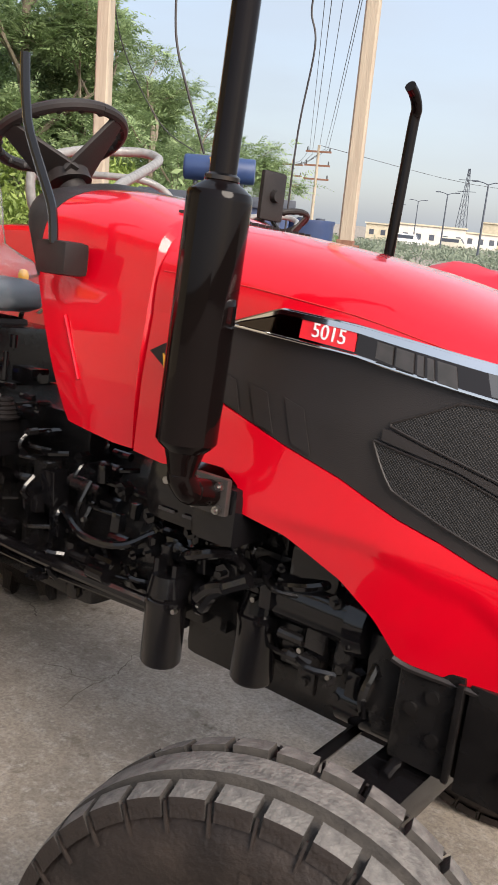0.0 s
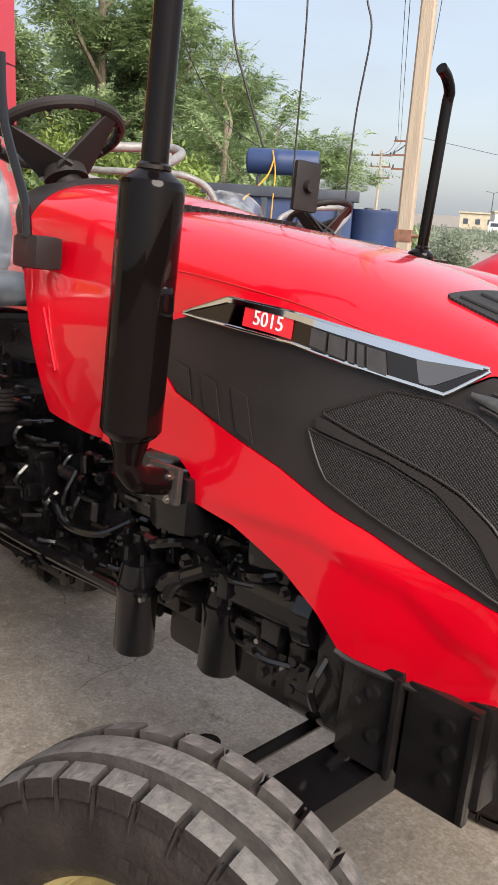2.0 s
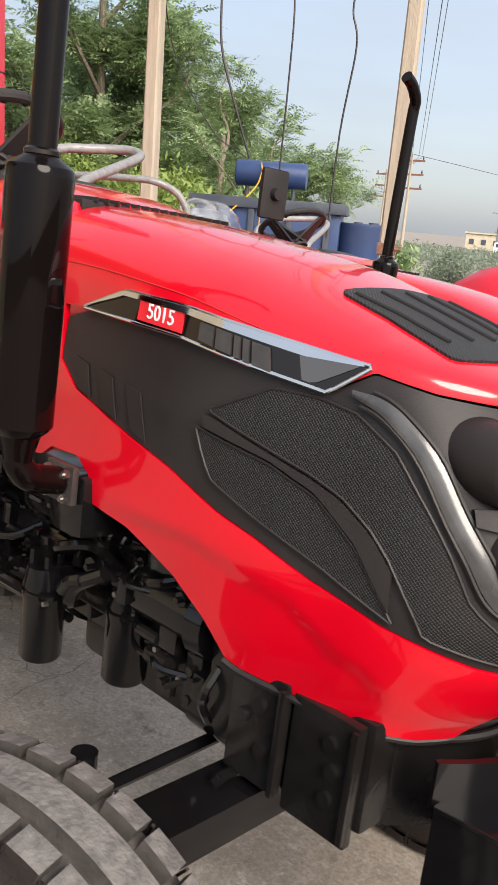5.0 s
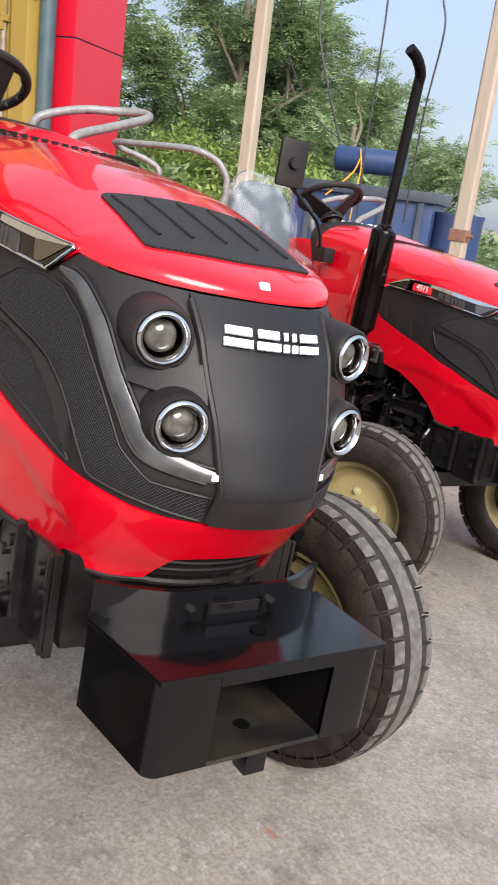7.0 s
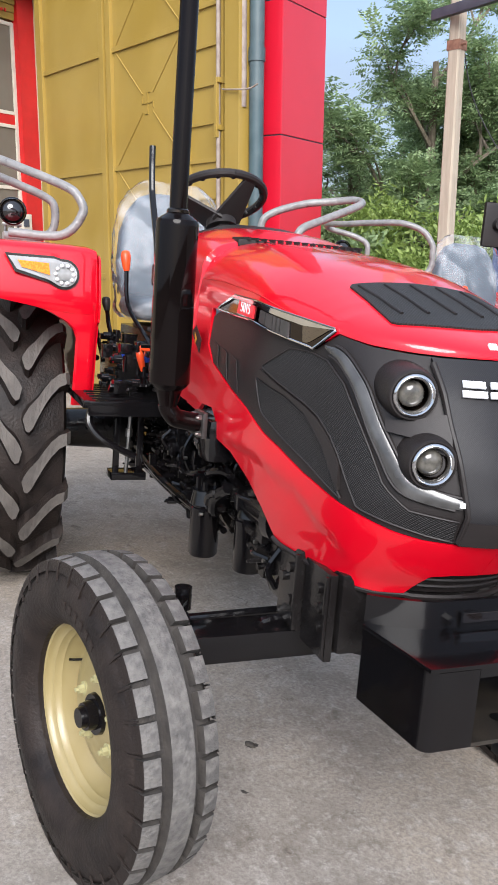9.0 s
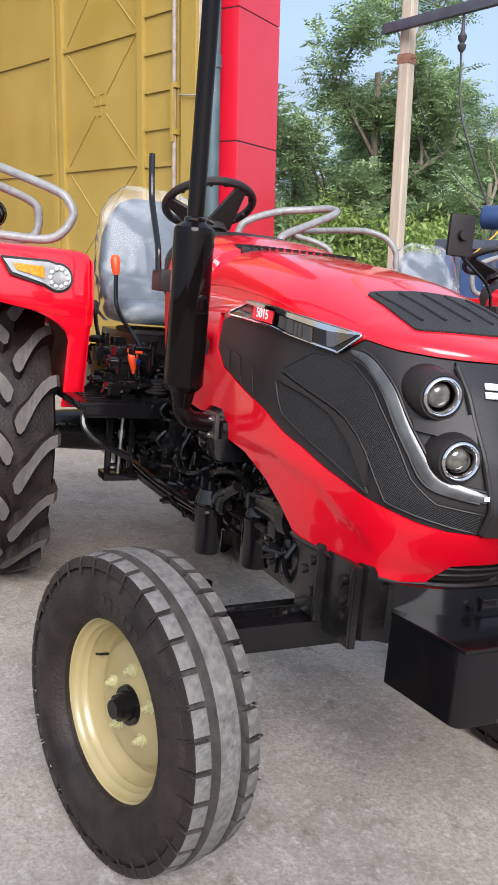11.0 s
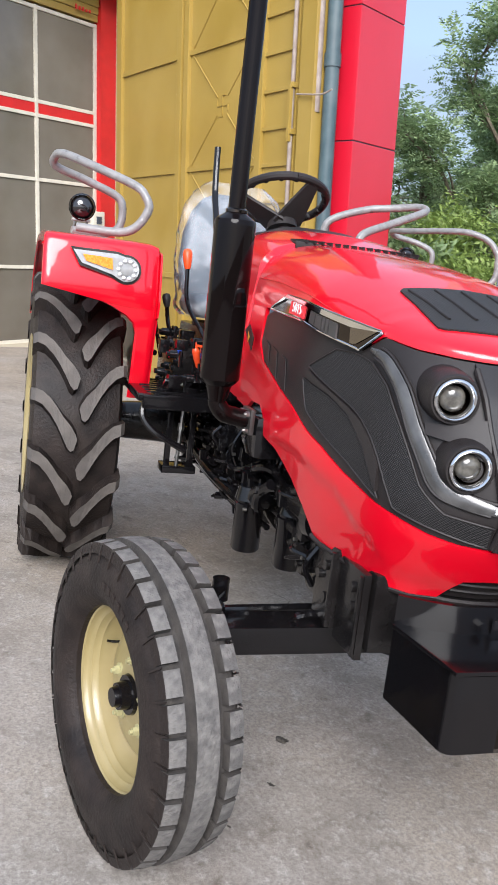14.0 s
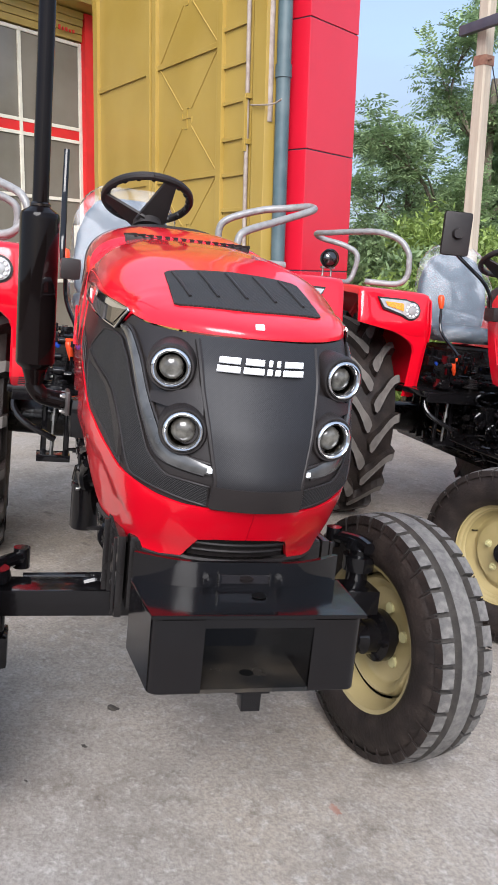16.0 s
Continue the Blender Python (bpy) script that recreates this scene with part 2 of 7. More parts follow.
BLUE_KNOB = material("blue_knob", (0.02, 0.07, 0.50), 0.4, second=(0.02, 0.06, 0.42), scale=30)
WHITE = material("white_letter", (0.80, 0.80, 0.80), 0.4, second=(0.74, 0.74, 0.74), scale=20)
PLATE_RED = material("plate_red", (0.72, 0.02, 0.03), 0.35, second=(0.66, 0.02, 0.03), scale=20)
AMBER = material("amber_lens", (0.85, 0.28, 0.02), 0.15, second=(0.75, 0.2, 0.01), scale=120, mix=0.2, coat=0.5)
CLEAR = material("clear_lens", (0.42, 0.42, 0.41), 0.14, second=(0.33, 0.33, 0.325), scale=26, mix=0.6, coat=0.6, metal=0.3)
DRL = material("light_guide", (0.072, 0.070, 0.068), 0.24, second=(0.035, 0.034, 0.033), scale=16, coat=0.3)
INK = material("dark_print", (0.03, 0.028, 0.026), 0.4, second=(0.045, 0.04, 0.04), scale=40)
GLASS_LAMP = material("dark_lamp_glass", (0.010, 0.008, 0.008), 0.05, coat=0.8, rough_var=0.02)

CONCRETE = concrete("concrete")
YELLOW = material("yellow_gate_paint", (0.285, 0.190, 0.036), 0.34, second=(0.325, 0.222, 0.048), scale=1.5, bump=0.05, bump_scale=8, dust=(0.33, 0.232, 0.07), dust_amount=0.4, dust_scale=1.4)
CLADDING = material("red_cladding", (0.52, 0.007, 0.024), 0.35, second=(0.47, 0.006, 0.021), scale=0.8, coat=0.2, bump=0.02, bump_scale=6, rough_var=0.08)
PIPE_GREEN = material("downpipe_green", (0.040, 0.070, 0.080), 0.5, second=(0.06, 0.095, 0.105), scale=6, dust=(0.15, 0.16, 0.155), dust_amount=0.3)
RUST = material("rusty_pipe", (0.22, 0.17, 0.14), 0.7, second=(0.30, 0.25, 0.21), scale=14, bump=0.2)
PANE = material("dusty_pane", (0.105, 0.090, 0.068), 0.18, second=(0.165, 0.145, 0.115), scale=1.2, mix=1.0, coat=0.3, dust=(0.22, 0.20, 0.17), dust_amount=0.35, dust_scale=0.9)
CREAM = material("cream_frame", (0.62, 0.58, 0.48), 0.5, second=(0.55, 0.51, 0.42), scale=6)
JAMB = material("red_jamb_paint", (0.55, 0.012, 0.012), 0.4, second=(0.48, 0.010, 0.010), scale=4)
PLASTER = material("plaster", (0.50, 0.44, 0.33), 0.85, second=(0.43, 0.38, 0.28), scale=1.6, bump=0.15, bump_scale=40)
POLE = material("weathered_pole", (0.40, 0.34, 0.26), 0.8, second=(0.31, 0.26, 0.20), scale=5, mix=0.9, bump=0.4, bump_scale=25, stretch=(6, 6, 0.5))
BAND = material("rusty_band", (0.15, 0.07, 0.045), 0.8, second=(0.22, 0.11, 0.07), scale=20, bump=0.2)
WIRE = material("cable", (0.03, 0.03, 0.033), 0.6, rough_var=0.05)
BLUE = material("blue_drum", (0.020, 0.045, 0.125), 0.45, second=(0.028, 0.058, 0.155), scale=4, bump=0.04, bump_scale=12, dust=(0.11, 0.125, 0.17), dust_amount=0.35)
DARK_STEEL = material("dark_sheet", (0.04, 0.05, 0.07), 0.5, second=(0.06, 0.07, 0.09), scale=6)
BARK = material("bark", (0.24, 0.20, 0.15), 0.9, second=(0.15, 0.12, 0.09), scale=9, bump=0.6, bump_scale=22, stretch=(3, 3, 0.6))


def leaf_material(name, dark, light):
    m = material(name, dark, 0.55, rough_var=0)
    n, l = m.node_tree.nodes, m.node_tree.links
    b = n["Principled BSDF"]
    geo = n.new("ShaderNodeNewGeometry")
    ramp = n.new("ShaderNodeValToRGB")
    ramp.color_ramp.elements[0].color, ramp.color_ramp.elements[1].color = (*dark, 1), (*light, 1)
    l.new(geo.outputs["Random Per Island"], ramp.inputs[0])
    l.new(ramp.outputs[0], b.inputs["Base Color"])
    tr = n.new("ShaderNodeBsdfTranslucent")
    l.new(ramp.outputs[0], tr.inputs[0])
    mix = n.new("ShaderNodeMixShader")
    mix.inputs[0].default_value = 0.4
    l.new(b.outputs[0], mix.inputs[1])
    l.new(tr.outputs[0], mix.inputs[2])
    l.new(mix.outputs[0], n["Material Output"].inputs[0])
    return m


LEAF = leaf_material("leaf", (0.13, 0.195, 0.088), (0.36, 0.47, 0.23))
LEAF_BRIGHT = leaf_material("leaf_bright", (0.14, 0.21, 0.045), (0.36, 0.46, 0.13))
STAIN = material("stain_red", (0.26, 0.14, 0.105), 0.9, second=(0.30, 0.22, 0.18), scale=30)
CRACK = material("crack_dark", (0.085, 0.070, 0.056), 0.95, second=(0.17, 0.145, 0.12), scale=12)
DIRT = material("oily_dirt", (0.030, 0.026, 0.022), 0.9, second=(0.075, 0.064, 0.052), scale=60, bump=0.4, bump_scale=150)
# flatter, greyer greens for far leaves: distance haze put into the colour
LEAF_HAZED = leaf_material("leaf_hazed", (0.16, 0.20, 0.14), (0.26, 0.30, 0.22))


# ---- mesh helpers ----
def part(name, bm, mat, parent=None, label="", smooth=True, angle=35, m=None):
    """Links a bmesh as ONE mesh object, under parent if there is one."""
    me = bpy.data.meshes.new(name)
    bmesh.ops.recalc_face_normals(bm, faces=bm.faces)
    bm.to_mesh(me)
    bm.free()
    for q in (mat if isinstance(mat, (list, tuple)) else [mat]):
        me.materials.append(q)
    if smooth:
        me.shade_smooth()
        me.set_sharp_from_angle(angle=radians(angle))
    ob = new(name, me)
    if parent:
        ob.parent = parent
    if m is not None:
        ob.matrix_basis = m
    return tagged(ob, label)


def thing(name, label, category, m=None, group="", kind=""):
    ob = new(name)
    ob.empty_display_size = 0.2
    if m is not None:
        ob.matrix_basis = m
    return tagged(ob, label, category, group, kind)


def box(bm, x0, x1, y0, y1, z0, z1, m=None, bevel=0.0, mat=0):
    g = bmesh.ops.create_cube(bm, size=1)
    vs = g["verts"]
    for v in vs:
        v.co = Vector(((x0 + x1) / 2 + v.co.x * (x1 - x0), (y0 + y1) / 2 + v.co.y * (y1 - y0), (z0 + z1) / 2 + v.co.z * (z1 - z0)))
        if m is not None:
            v.co = m @ v.co
    fs = {f for v in vs for f in v.link_faces}
    for f in fs:
        f.material_index = mat
    if bevel:
        es = list({e for v in vs for e in v.link_edges})
        bmesh.ops.bevel(bm, geom=es, offset=bevel, segments=2, affect="EDGES", profile=0.7)
    return bm


def one_box(*a, **k):
    return box(bmesh.new(), *a, **k)


def rod(bm, p, q, r, r2=None, segs=16, mat=0):
    """A capped cylinder or cone from p to q."""
    p, q = Vector(p), Vector(q)
    d = q - p
    m = Matrix.Translation((p + q) / 2) @ d.to_track_quat("Z", "Y").to_matrix().to_4x4()
    g = bmesh.ops.create_cone(bm, cap_ends=True, segments=segs, radius1=r, radius2=r if r2 is None else r2, depth=d.length, matrix=m)
    for f in {f for v in g["verts"] for f in v.link_faces}:
        f.material_index = mat
    return bm


def smooth_line(pts, n=8):
    """A Catmull-Rom line through pts."""
    P = [Vector(p) for p in pts]
    Q = [2 * P[0] - P[1]] + P + [2 * P[-1] - P[-2]]
    out = []
    for i in range(1, len(Q) - 2):
        a, b, c, d = Q[i - 1:i + 3]
        for k in range(n):
            t = k / n
            out.append(0.5 * (2 * b + (c - a) * t + (2 * a - 5 * b + 4 * c - d) * t * t + (3 * b - a - 3 * c + d) * t ** 3))
    return out + [P[-1]]


def tube(bm, pts, r, segs=10, n=0, r_end=None, mat=0):
    """A round bar along pts (n > 0: smoothed), with rings that do not twist."""
    P = smooth_line(pts, n) if n else [Vector(p) for p in pts]
    rings, side = [], None
    for i, p in enumerate(P):
        d = (P[min(i + 1, len(P) - 1)] - P[max(i - 1, 0)]).normalized()
        if side is None:
            side = d.orthogonal().normalized()
        side = (side - d * side.dot(d)).normalized()
        up = d.cross(side)
        rr = r if r_end is None else r + (r_end - r) * i / (len(P) - 1)
        rings.append([bm.verts.new(p + rr * (math.cos(a) * side + math.sin(a) * up)) for a in (2 * math.pi * k / segs for k in range(segs))])
    for a, b in zip(rings, rings[1:]):
        for k in range(segs):
            bm.faces.new((a[k], a[(k + 1) % segs], b[(k + 1) % segs], b[k])).material_index = mat
    bm.faces.new(rings[0][::-1]).material_index = mat
    bm.faces.new(rings[-1]).material_index = mat
    return bm


def lathe(bm, profile, segs=48, axis="Y", closed=False, mat=0, m=None, caps=(1, 1)):
    """Turns a profile of (radius, along) about an axis through the origin."""
    rings = []
    for r, h in profile:
        ring = []
        for k in range(segs):
            a = 2 * math.pi * k / segs
            c, s = r * math.cos(a), r * math.sin(a)
            co = {"Y": (c, h, s), "X": (h, c, s), "Z": (c, s, h)}[axis]
            ring.append(bm.verts.new(m @ Vector(co) if m is not None else co))
        rings.append(ring)
    pairs = list(zip(rings, rings[1:])) + ([(rings[-1], rings[0])] if closed else [])
    for a, b in pairs:
        for k in range(segs):
            bm.faces.new((a[k], a[(k + 1) % segs], b[(k + 1) % segs], b[k])).material_index = mat
    if not closed:
        for ring in [q for q, c in zip((rings[0], rings[-1]), caps) if c]:
            bm.faces.new(ring).material_index = mat
    return bm


def prism(bm, pts, way, mat=0, bevel=0.0):
    """A flat polygon (3D points) pushed along way into a solid."""
    way = Vector(way)
    a = [bm.verts.new(p) for p in pts]
    b = [bm.verts.new(Vector(p) + way) for p in pts]
    fs = [bm.faces.new(a), bm.faces.new(b[::-1])]
    k = len(pts)
    for i in range(k):
        fs.append(bm.faces.new((a[i], b[i], b[(i + 1) % k], a[(i + 1) % k])))
    for f in fs:
        f.material_index = mat
    if bevel:
        bmesh.ops.recalc_face_normals(bm, faces=fs)
        bmesh.ops.bevel(bm, geom=list({e for f in fs for e in f.edges}), offset=bevel, segments=2, affect="EDGES", profile=0.7)
    return bm


def sheet(bm, rows, thick, mat=0):
    """A grid of points (rows of Vectors) made into a skin of even thickness, laid on the side to which its normals point."""
    V = [[bm.verts.new(p) for p in r] for r in rows]
    nr, nc = len(V), len(V[0])
    def skin_faces(G, flip):
        for i in range(nr - 1):
            for j in range(nc - 1):
                q = (G[i][j], G[i][j + 1], G[i + 1][j + 1], G[i + 1][j])
                bm.faces.new(q[::-1] if flip else q).material_index = mat
    skin_faces(V, False)
    if thick:
        bm.normal_update()
        W = [[bm.verts.new(v.co + v.normal * thick) for v in r] for r in V]
        skin_faces(W, True)
        rim = [(0, j) for j in range(nc)] + [(i, nc - 1) for i in range(1, nr)] + [(nr - 1, j) for j in range(nc - 2, -1, -1)] + [(i, 0) for i in range(nr - 2, 0, -1)]
        for (i, j), (k, l) in zip(rim, rim[1:] + rim[:1]):
            bm.faces.new((V[k][l], V[i][j], W[i][j], W[k][l])).material_index = mat
    return bm


def interp(x, xs, ys):
    return float(np.interp(x, xs, ys))


# ---- the place: ground, building, poles ----
UP = (YARD.to_3x3() @ Vector((0, 0, 1))).normalized()


def ground_z(x, y):
    """The apron falls gently to one side and levels out far away."""
    cx, cy = 12 * math.tanh(x / 12), 11 * math.tanh(y / 11)
    return -(UP.x * cx + UP.y * cy) / UP.z


def build_ground():
    steps = sorted({*(round(-9 + 0.3 * i, 3) for i in range(61)), *(-14, -20, -30, -50, -90, -180, -400, -900, -2000), *(14, 20, 30, 50, 90, 180, 400, 900, 2000)})
    bm = bmesh.new()
    sheet(bm, [[Vector((x, y, ground_z(x, y))) for y in steps] for x in steps], 0)
    for f in bm.faces:
        if f.normal.z < 0:
            f.normal_flip()
    me = bpy.data.meshes.new("ground")
    bm.to_mesh(me)
    bm.free()
    me.materials.append(CONCRETE)
    me.shade_smooth()
    return tagged(new("ground", me), "sloping apron of worn, dusty grey-beige concrete", "ground", kind="structure")


ground = build_ground()

# the facade runs along FD, its face looks along FN
FD = Vector((math.cos(radians(126)), math.sin(radians(126)), 0))
FN = Vector((FD.y, -FD.x, 0))
BASE = -0.35


def frame_at(p, along):
    """A frame at p whose x runs along the wall and whose y looks out of it, z up."""
    a = Vector(along).normalized()
    out = Vector((a.y, -a.x, 0))
    m = Matrix.Identity(4)
    m.col[0][:3], m.col[1][:3], m.col[2][:3], m.col[3][:3] = a, -out, (0, 0, 1), p
    return m


def column():
    t = thing("column", "tall column clad in glossy red metal sheets", "column", frame_at((-5.955, 2.195, BASE), FD), kind="structure")
    z = 0.0
    for h in (0.62, 1.175, 1.175, 1.2, 1.2, 1.2):
        part("panel", one_box(0, 0.84, 0, 0.75, z, z + h - 0.012, bevel=0.006), CLADDING, t, smooth=False)
        z += h
    part("core", one_box(0.012, 0.828, 0.012, 0.738, 0, z), DARK_STEEL, t, smooth=False)
    return t


column()


def gate():
    a, b = Vector((-10.08, 0.452, BASE)), Vector((-6.3, 1.755, BASE))
    t = thing("gate_leaf", "tall open steel gate leaf painted mustard yellow", "gate", frame_at(a, b - a), kind="structure")
    w, h = (b - a).length, 5.9
    part("sheet", one_box(0, w, 0.01, 0.05, 0.1, h), YELLOW, t, smooth=False)
    stiles = (0.0, 1.62, 1.78, 3.30, w - 0.12)
    for x in stiles:
        part("stile", one_box(x, x + (0.10 if x else 0.14), -0.035, 0.03, 0.1, h, bevel=0.006), YELLOW, t, smooth=False)
    for x0, x1 in ((0.1, 1.62), (1.88, 3.30)):
        for z in (0.3, 1.55, 2.80, 4.09, 5.4):
            part("rail", one_box(x0, x1, -0.012, 0.03, z - 0.03, z + 0.03, bevel=0.005), YELLOW, t, smooth=False)
    for k in range(14):
        z = 0.6 + 0.36 * k
        part("rung", one_box(3.40, w - 0.12, -0.012, 0.03, z - 0.02, z + 0.02, bevel=0.004), YELLOW, t, smooth=False)
    for z0, z1 in ((1.55, 2.80), (2.80, 4.09), (4.09, 5.4)):
        for p, q in (((1.9, z0), (3.28, z1)), ((1.9, z1), (3.28, z0))):
            bm = bmesh.new()
            p, q = Vector((p[0], 0.006, p[1])), Vector((q[0], 0.006, q[1]))
            mid = (p + q) / 2
            d = (q - p).normalized()
            for s, e in ((p, mid - d * 0.14), (mid + d * 0.14, q)):
                rod(bm, s, e, 0.008, segs=6)
            part("brace", bm, YELLOW, t)
        cx, cz = 2.59, (z0 + z1) / 2
        bm = bmesh.new()
        for k in range(4):
            mm = Matrix.Translation((cx, 0, cz)) @ Matrix.Rotation(radians(90 * k), 4, "Y")
            box(bm, -0.006, 0.006, 0.0, 0.012, 0.0, 0.11, mm)
            box(bm, -0.006, 0.06, 0.0, 0.012, 0.104, 0.116, mm)
        part("emblem", bm, YELLOW, t, smooth=False)
    # bolt bar down the closing edge
    bm = bmesh.new()
    rod(bm, (w - 0.05, -0.06, 0.4), (w - 0.05, -0.06, h), 0.022)
    part("bolt_bar", bm, RUST, t)
    bm = bmesh.new()
    for z in (3.02, 3.45):
        box(bm, w - 0.09, w - 0.01, -0.09, 0.0, z, z + 0.05, bevel=0.004)
    box(bm, w - 0.07, w - 0.03, -0.10, -0.05, 2.95, 3.5, bevel=0.004)
    part("latch", bm, YELLOW, t, smooth=False)


gate()


def gate_post():
    t = thing("gate_post", "yellow painted steel gate post", "post", frame_at((-6.24, 1.765, BASE), (3.78, 1.3, 0)), kind="structure")
    part("post", one_box(0, 0.22, -0.06, 0.20, 0, 5.9, bevel=0.008), YELLOW, t, smooth=False)
    bm = bmesh.new()
    tube(bm, [(-0.02, -0.07, 3.38), (0.1, -0.085, 3.36), (0.38, -0.08, 3.33), (0.5, -0.06, 3.36)], 0.008, segs=6, n=4)
    part("tie_wire", bm, RUST, t)


gate_post()


def downpipe():
    t = thing("downpipe", "dark green plastic rainwater downpipe", "pipe", pose(-6.00, 1.955, BASE), kind="structure")
    bm = bmesh.new()
    rod(bm, (0, 0, 0), (0, 0, 6.2), 0.07, segs=20)
    for z in (1.0, 3.6, 6.0):
        rod(bm, (0, 0, z), (0, 0, z + 0.12), 0.08, segs=20)
    part("pipe", bm, PIPE_GREEN, t)
    bm = bmesh.new()
    rod(bm, (-0.05, -0.12, 3.2), (-0.05, -0.12, 6.2), 0.035)
    part("conduit", bm, RUST, t)


downpipe()


def window_wall():
    """A glazed office front set back inside the bay."""
    d = Vector((math.cos(radians(128)), math.sin(radians(128)), 0))
    o = Vector((-11.221, -1.413, BASE))
    m = frame_at(o, d)
    w = thing("window_1", "dusty glazed office front with cream bars and a red band", "window", m, kind="structure")
    cols = [-2.6, -1.2, 0.0 - 0.12, 1.05, 2.25]
    rows = [0.35, 1.5, 2.83, 3.79, 3.95, 5.27]
    for x0, x1 in zip(cols, cols[1:]):
        for z0, z1 in zip(rows, rows[1:]):
            if z1 - z0 < 0.3:
                continue
            part("pane", one_box(x0 + 0.02, x1 - 0.02, 0.0, 0.012, z0 + 0.02, z1 - 0.02), PANE, w, smooth=False)
    for x in cols:
        part("mullion", one_box(x - 0.028, x + 0.028, -0.03, 0.04, 0.3, 5.3, bevel=0.004), CREAM, w, smooth=False)
    for z in (0.35, 1.5, 2.83, 3.765, 3.965, 5.27):
        part("bar", one_box(-2.6, 2.25, -0.024, 0.034, z - 0.026, z + 0.026, bevel=0.004), CREAM, w, smooth=False)
    part("band", one_box(-2.6, 2.25, -0.014, 0.03, 3.792, 3.938), JAMB, w, "red painted band", smooth=False)
    part("jamb", one_box(2.28, 2.62, -0.12, 0.2, 0, 5.75, bevel=0.006), JAMB, w, "red painted steel jamb", smooth=False)
    part("sill", one_box(-2.6, 2.28, -0.06, 0.2, 0, 0.33), PLASTER, w, smooth=False)
    s = thing("shutter_box", "rolled yellow shutter above the glazed office front", "shutter", m, kind="structure")
    for k in range(4):
        z = 5.32 + 0.11 * k
        part("slat", one_box(-2.6, 2.27, -0.06 - 0.015 * k, 0.05, z, z + 0.105, bevel=0.012), YELLOW, s)
    part("cover", one_box(-2.6, 2.7, -0.5, 0.05, 5.77, 6.4, bevel=0.01), YELLOW, s, smooth=False)
    bm = bmesh.new()
    for k, hgt in enumerate((0.07, 0.05, 0.06, 0.04, 0.05)):
        box(bm, 1.75 + 0.07 * k, 1.78 + 0.07 * k, -0.125, -0.105, 5.40, 5.40 + hgt)
    part("painted_marks", bm, JAMB, s, "small red painted marks", smooth=False)
    b = thing("meter_box", "small grey electric switch box on the jamb", "switch box", m)
    part("case", one_box(2.05, 2.3, -0.20, -0.035, 2.05, 2.42, bevel=0.012), CREAM, b)
    part("dial", one_box(2.12, 2.23, -0.212, -0.198, 2.22, 2.34, bevel=0.004), DARK_STEEL, b)
    return m


WM = window_wall()


def building_shell():
    """Plain walls that close the bay: side wall, back, lintel and roof."""
    t = thing("wall_building", "plain plastered walls of the showroom bay", "wall", WM, kind="structure")
    part("wall_side", one_box(2.62, 2.86, -2.2, 0.2, 0, 6.6), PLASTER, t, smooth=False)
    part("wall_back", one_box(-9.0, 3.0, 0.22, 0.42, 0, 6.6), PLASTER, t, smooth=False)
    part("roof", one_box(-9.0, 3.2, -1.6, 0.42, 6.62, 6.9), PLASTER, t, smooth=False)


building_shell()


def pole(x, y, w, h, bands, cross):
    z0 = ground_z(x, y)
    t = thing("utility_pole", "weathered tan square utility pole with rusty bands", "utility pole", pose(x, y, z0 - 0.2, 0, 0, 25), group="roadside utility poles")
    bm = bmesh.new()
    n = 14
    sheetrows = []
    for i in range(n + 1):
        f = i / n
        ww = w * (1.0 - 0.25 * f) / 2
        dx, dy = 0.004 * math.sin(5 * f), 0.004 * math.cos(7 * f)
        c = 0.25 * ww
        ring = [(ww, -ww + c), (ww, ww - c), (ww - c, ww), (-ww + c, ww), (-ww, ww - c), (-ww, -ww + c), (-ww + c, -ww), (ww - c, -ww)]
        sheetrows.append([bm.verts.new((px + dx, py + dy, h * f)) for px, py in ring])
    for a, b in zip(sheetrows, sheetrows[1:]):
        for k in range(8):
            bm.faces.new((a[k], a[(k + 1) % 8], b[(k + 1) % 8], b[k]))
    bm.faces.new(sheetrows[-1])
    part("shaft", bm, POLE, t, smooth=False)
    for z in bands:
        ww = w * (1 - 0.25 * z / h) / 2 + 0.008
        bm = one_box(-ww, ww, -ww, ww, z, z + 0.09, bevel=0.006)
        rod(bm, (ww - 0.01, -0.03, z + 0.045), (ww + 0.05, -0.03, z + 0.045), 0.012, segs=8)
        part("band", bm, BAND, t)
    for z, ln, turn in cross:
        mm = Matrix.Rotation(radians(turn), 4, "Z")
        arm = part("cross_arm", box(bmesh.new(), -0.12, ln, -0.045, 0.045, z - 0.04, z + 0.04, mm, bevel=0.006), BAND, t)
        bm = bmesh.new()
        for q in (0.45, 0.95):
            p = mm @ Vector((ln * q, 0, z + 0.04))
            rod(bm, p, p + Vector((0, 0, 0.14)), 0.035, 0.02, segs=10)
        part("insulators", bm, GLASS_LAMP, arm)
    return t


pole(-5.425, 3.755, 0.14, 8.0, (3.95,), ())
pole(-3.075, 4.27, 0.125, 8.0, (1.93, 3.95), ())


def added_walls():
    """Plain unseen walls added behind the walk, which close the yard for bounced light."""
    t = thing("wall_yard", "plain weathered wall, unseen, added to close the yard", "wall", kind="structure")
    part("wall_south", one_box(-20, 16.2, -15.3, -15.0, -.6, 1.9), PLASTER, t, smooth=False)
    part("wall_east", one_box(16.0, 16.3, -15.0, 15, -1.8, 1.5), PLASTER, t, smooth=False)


added_walls()

from mathutils.bvhtree import BVHTree


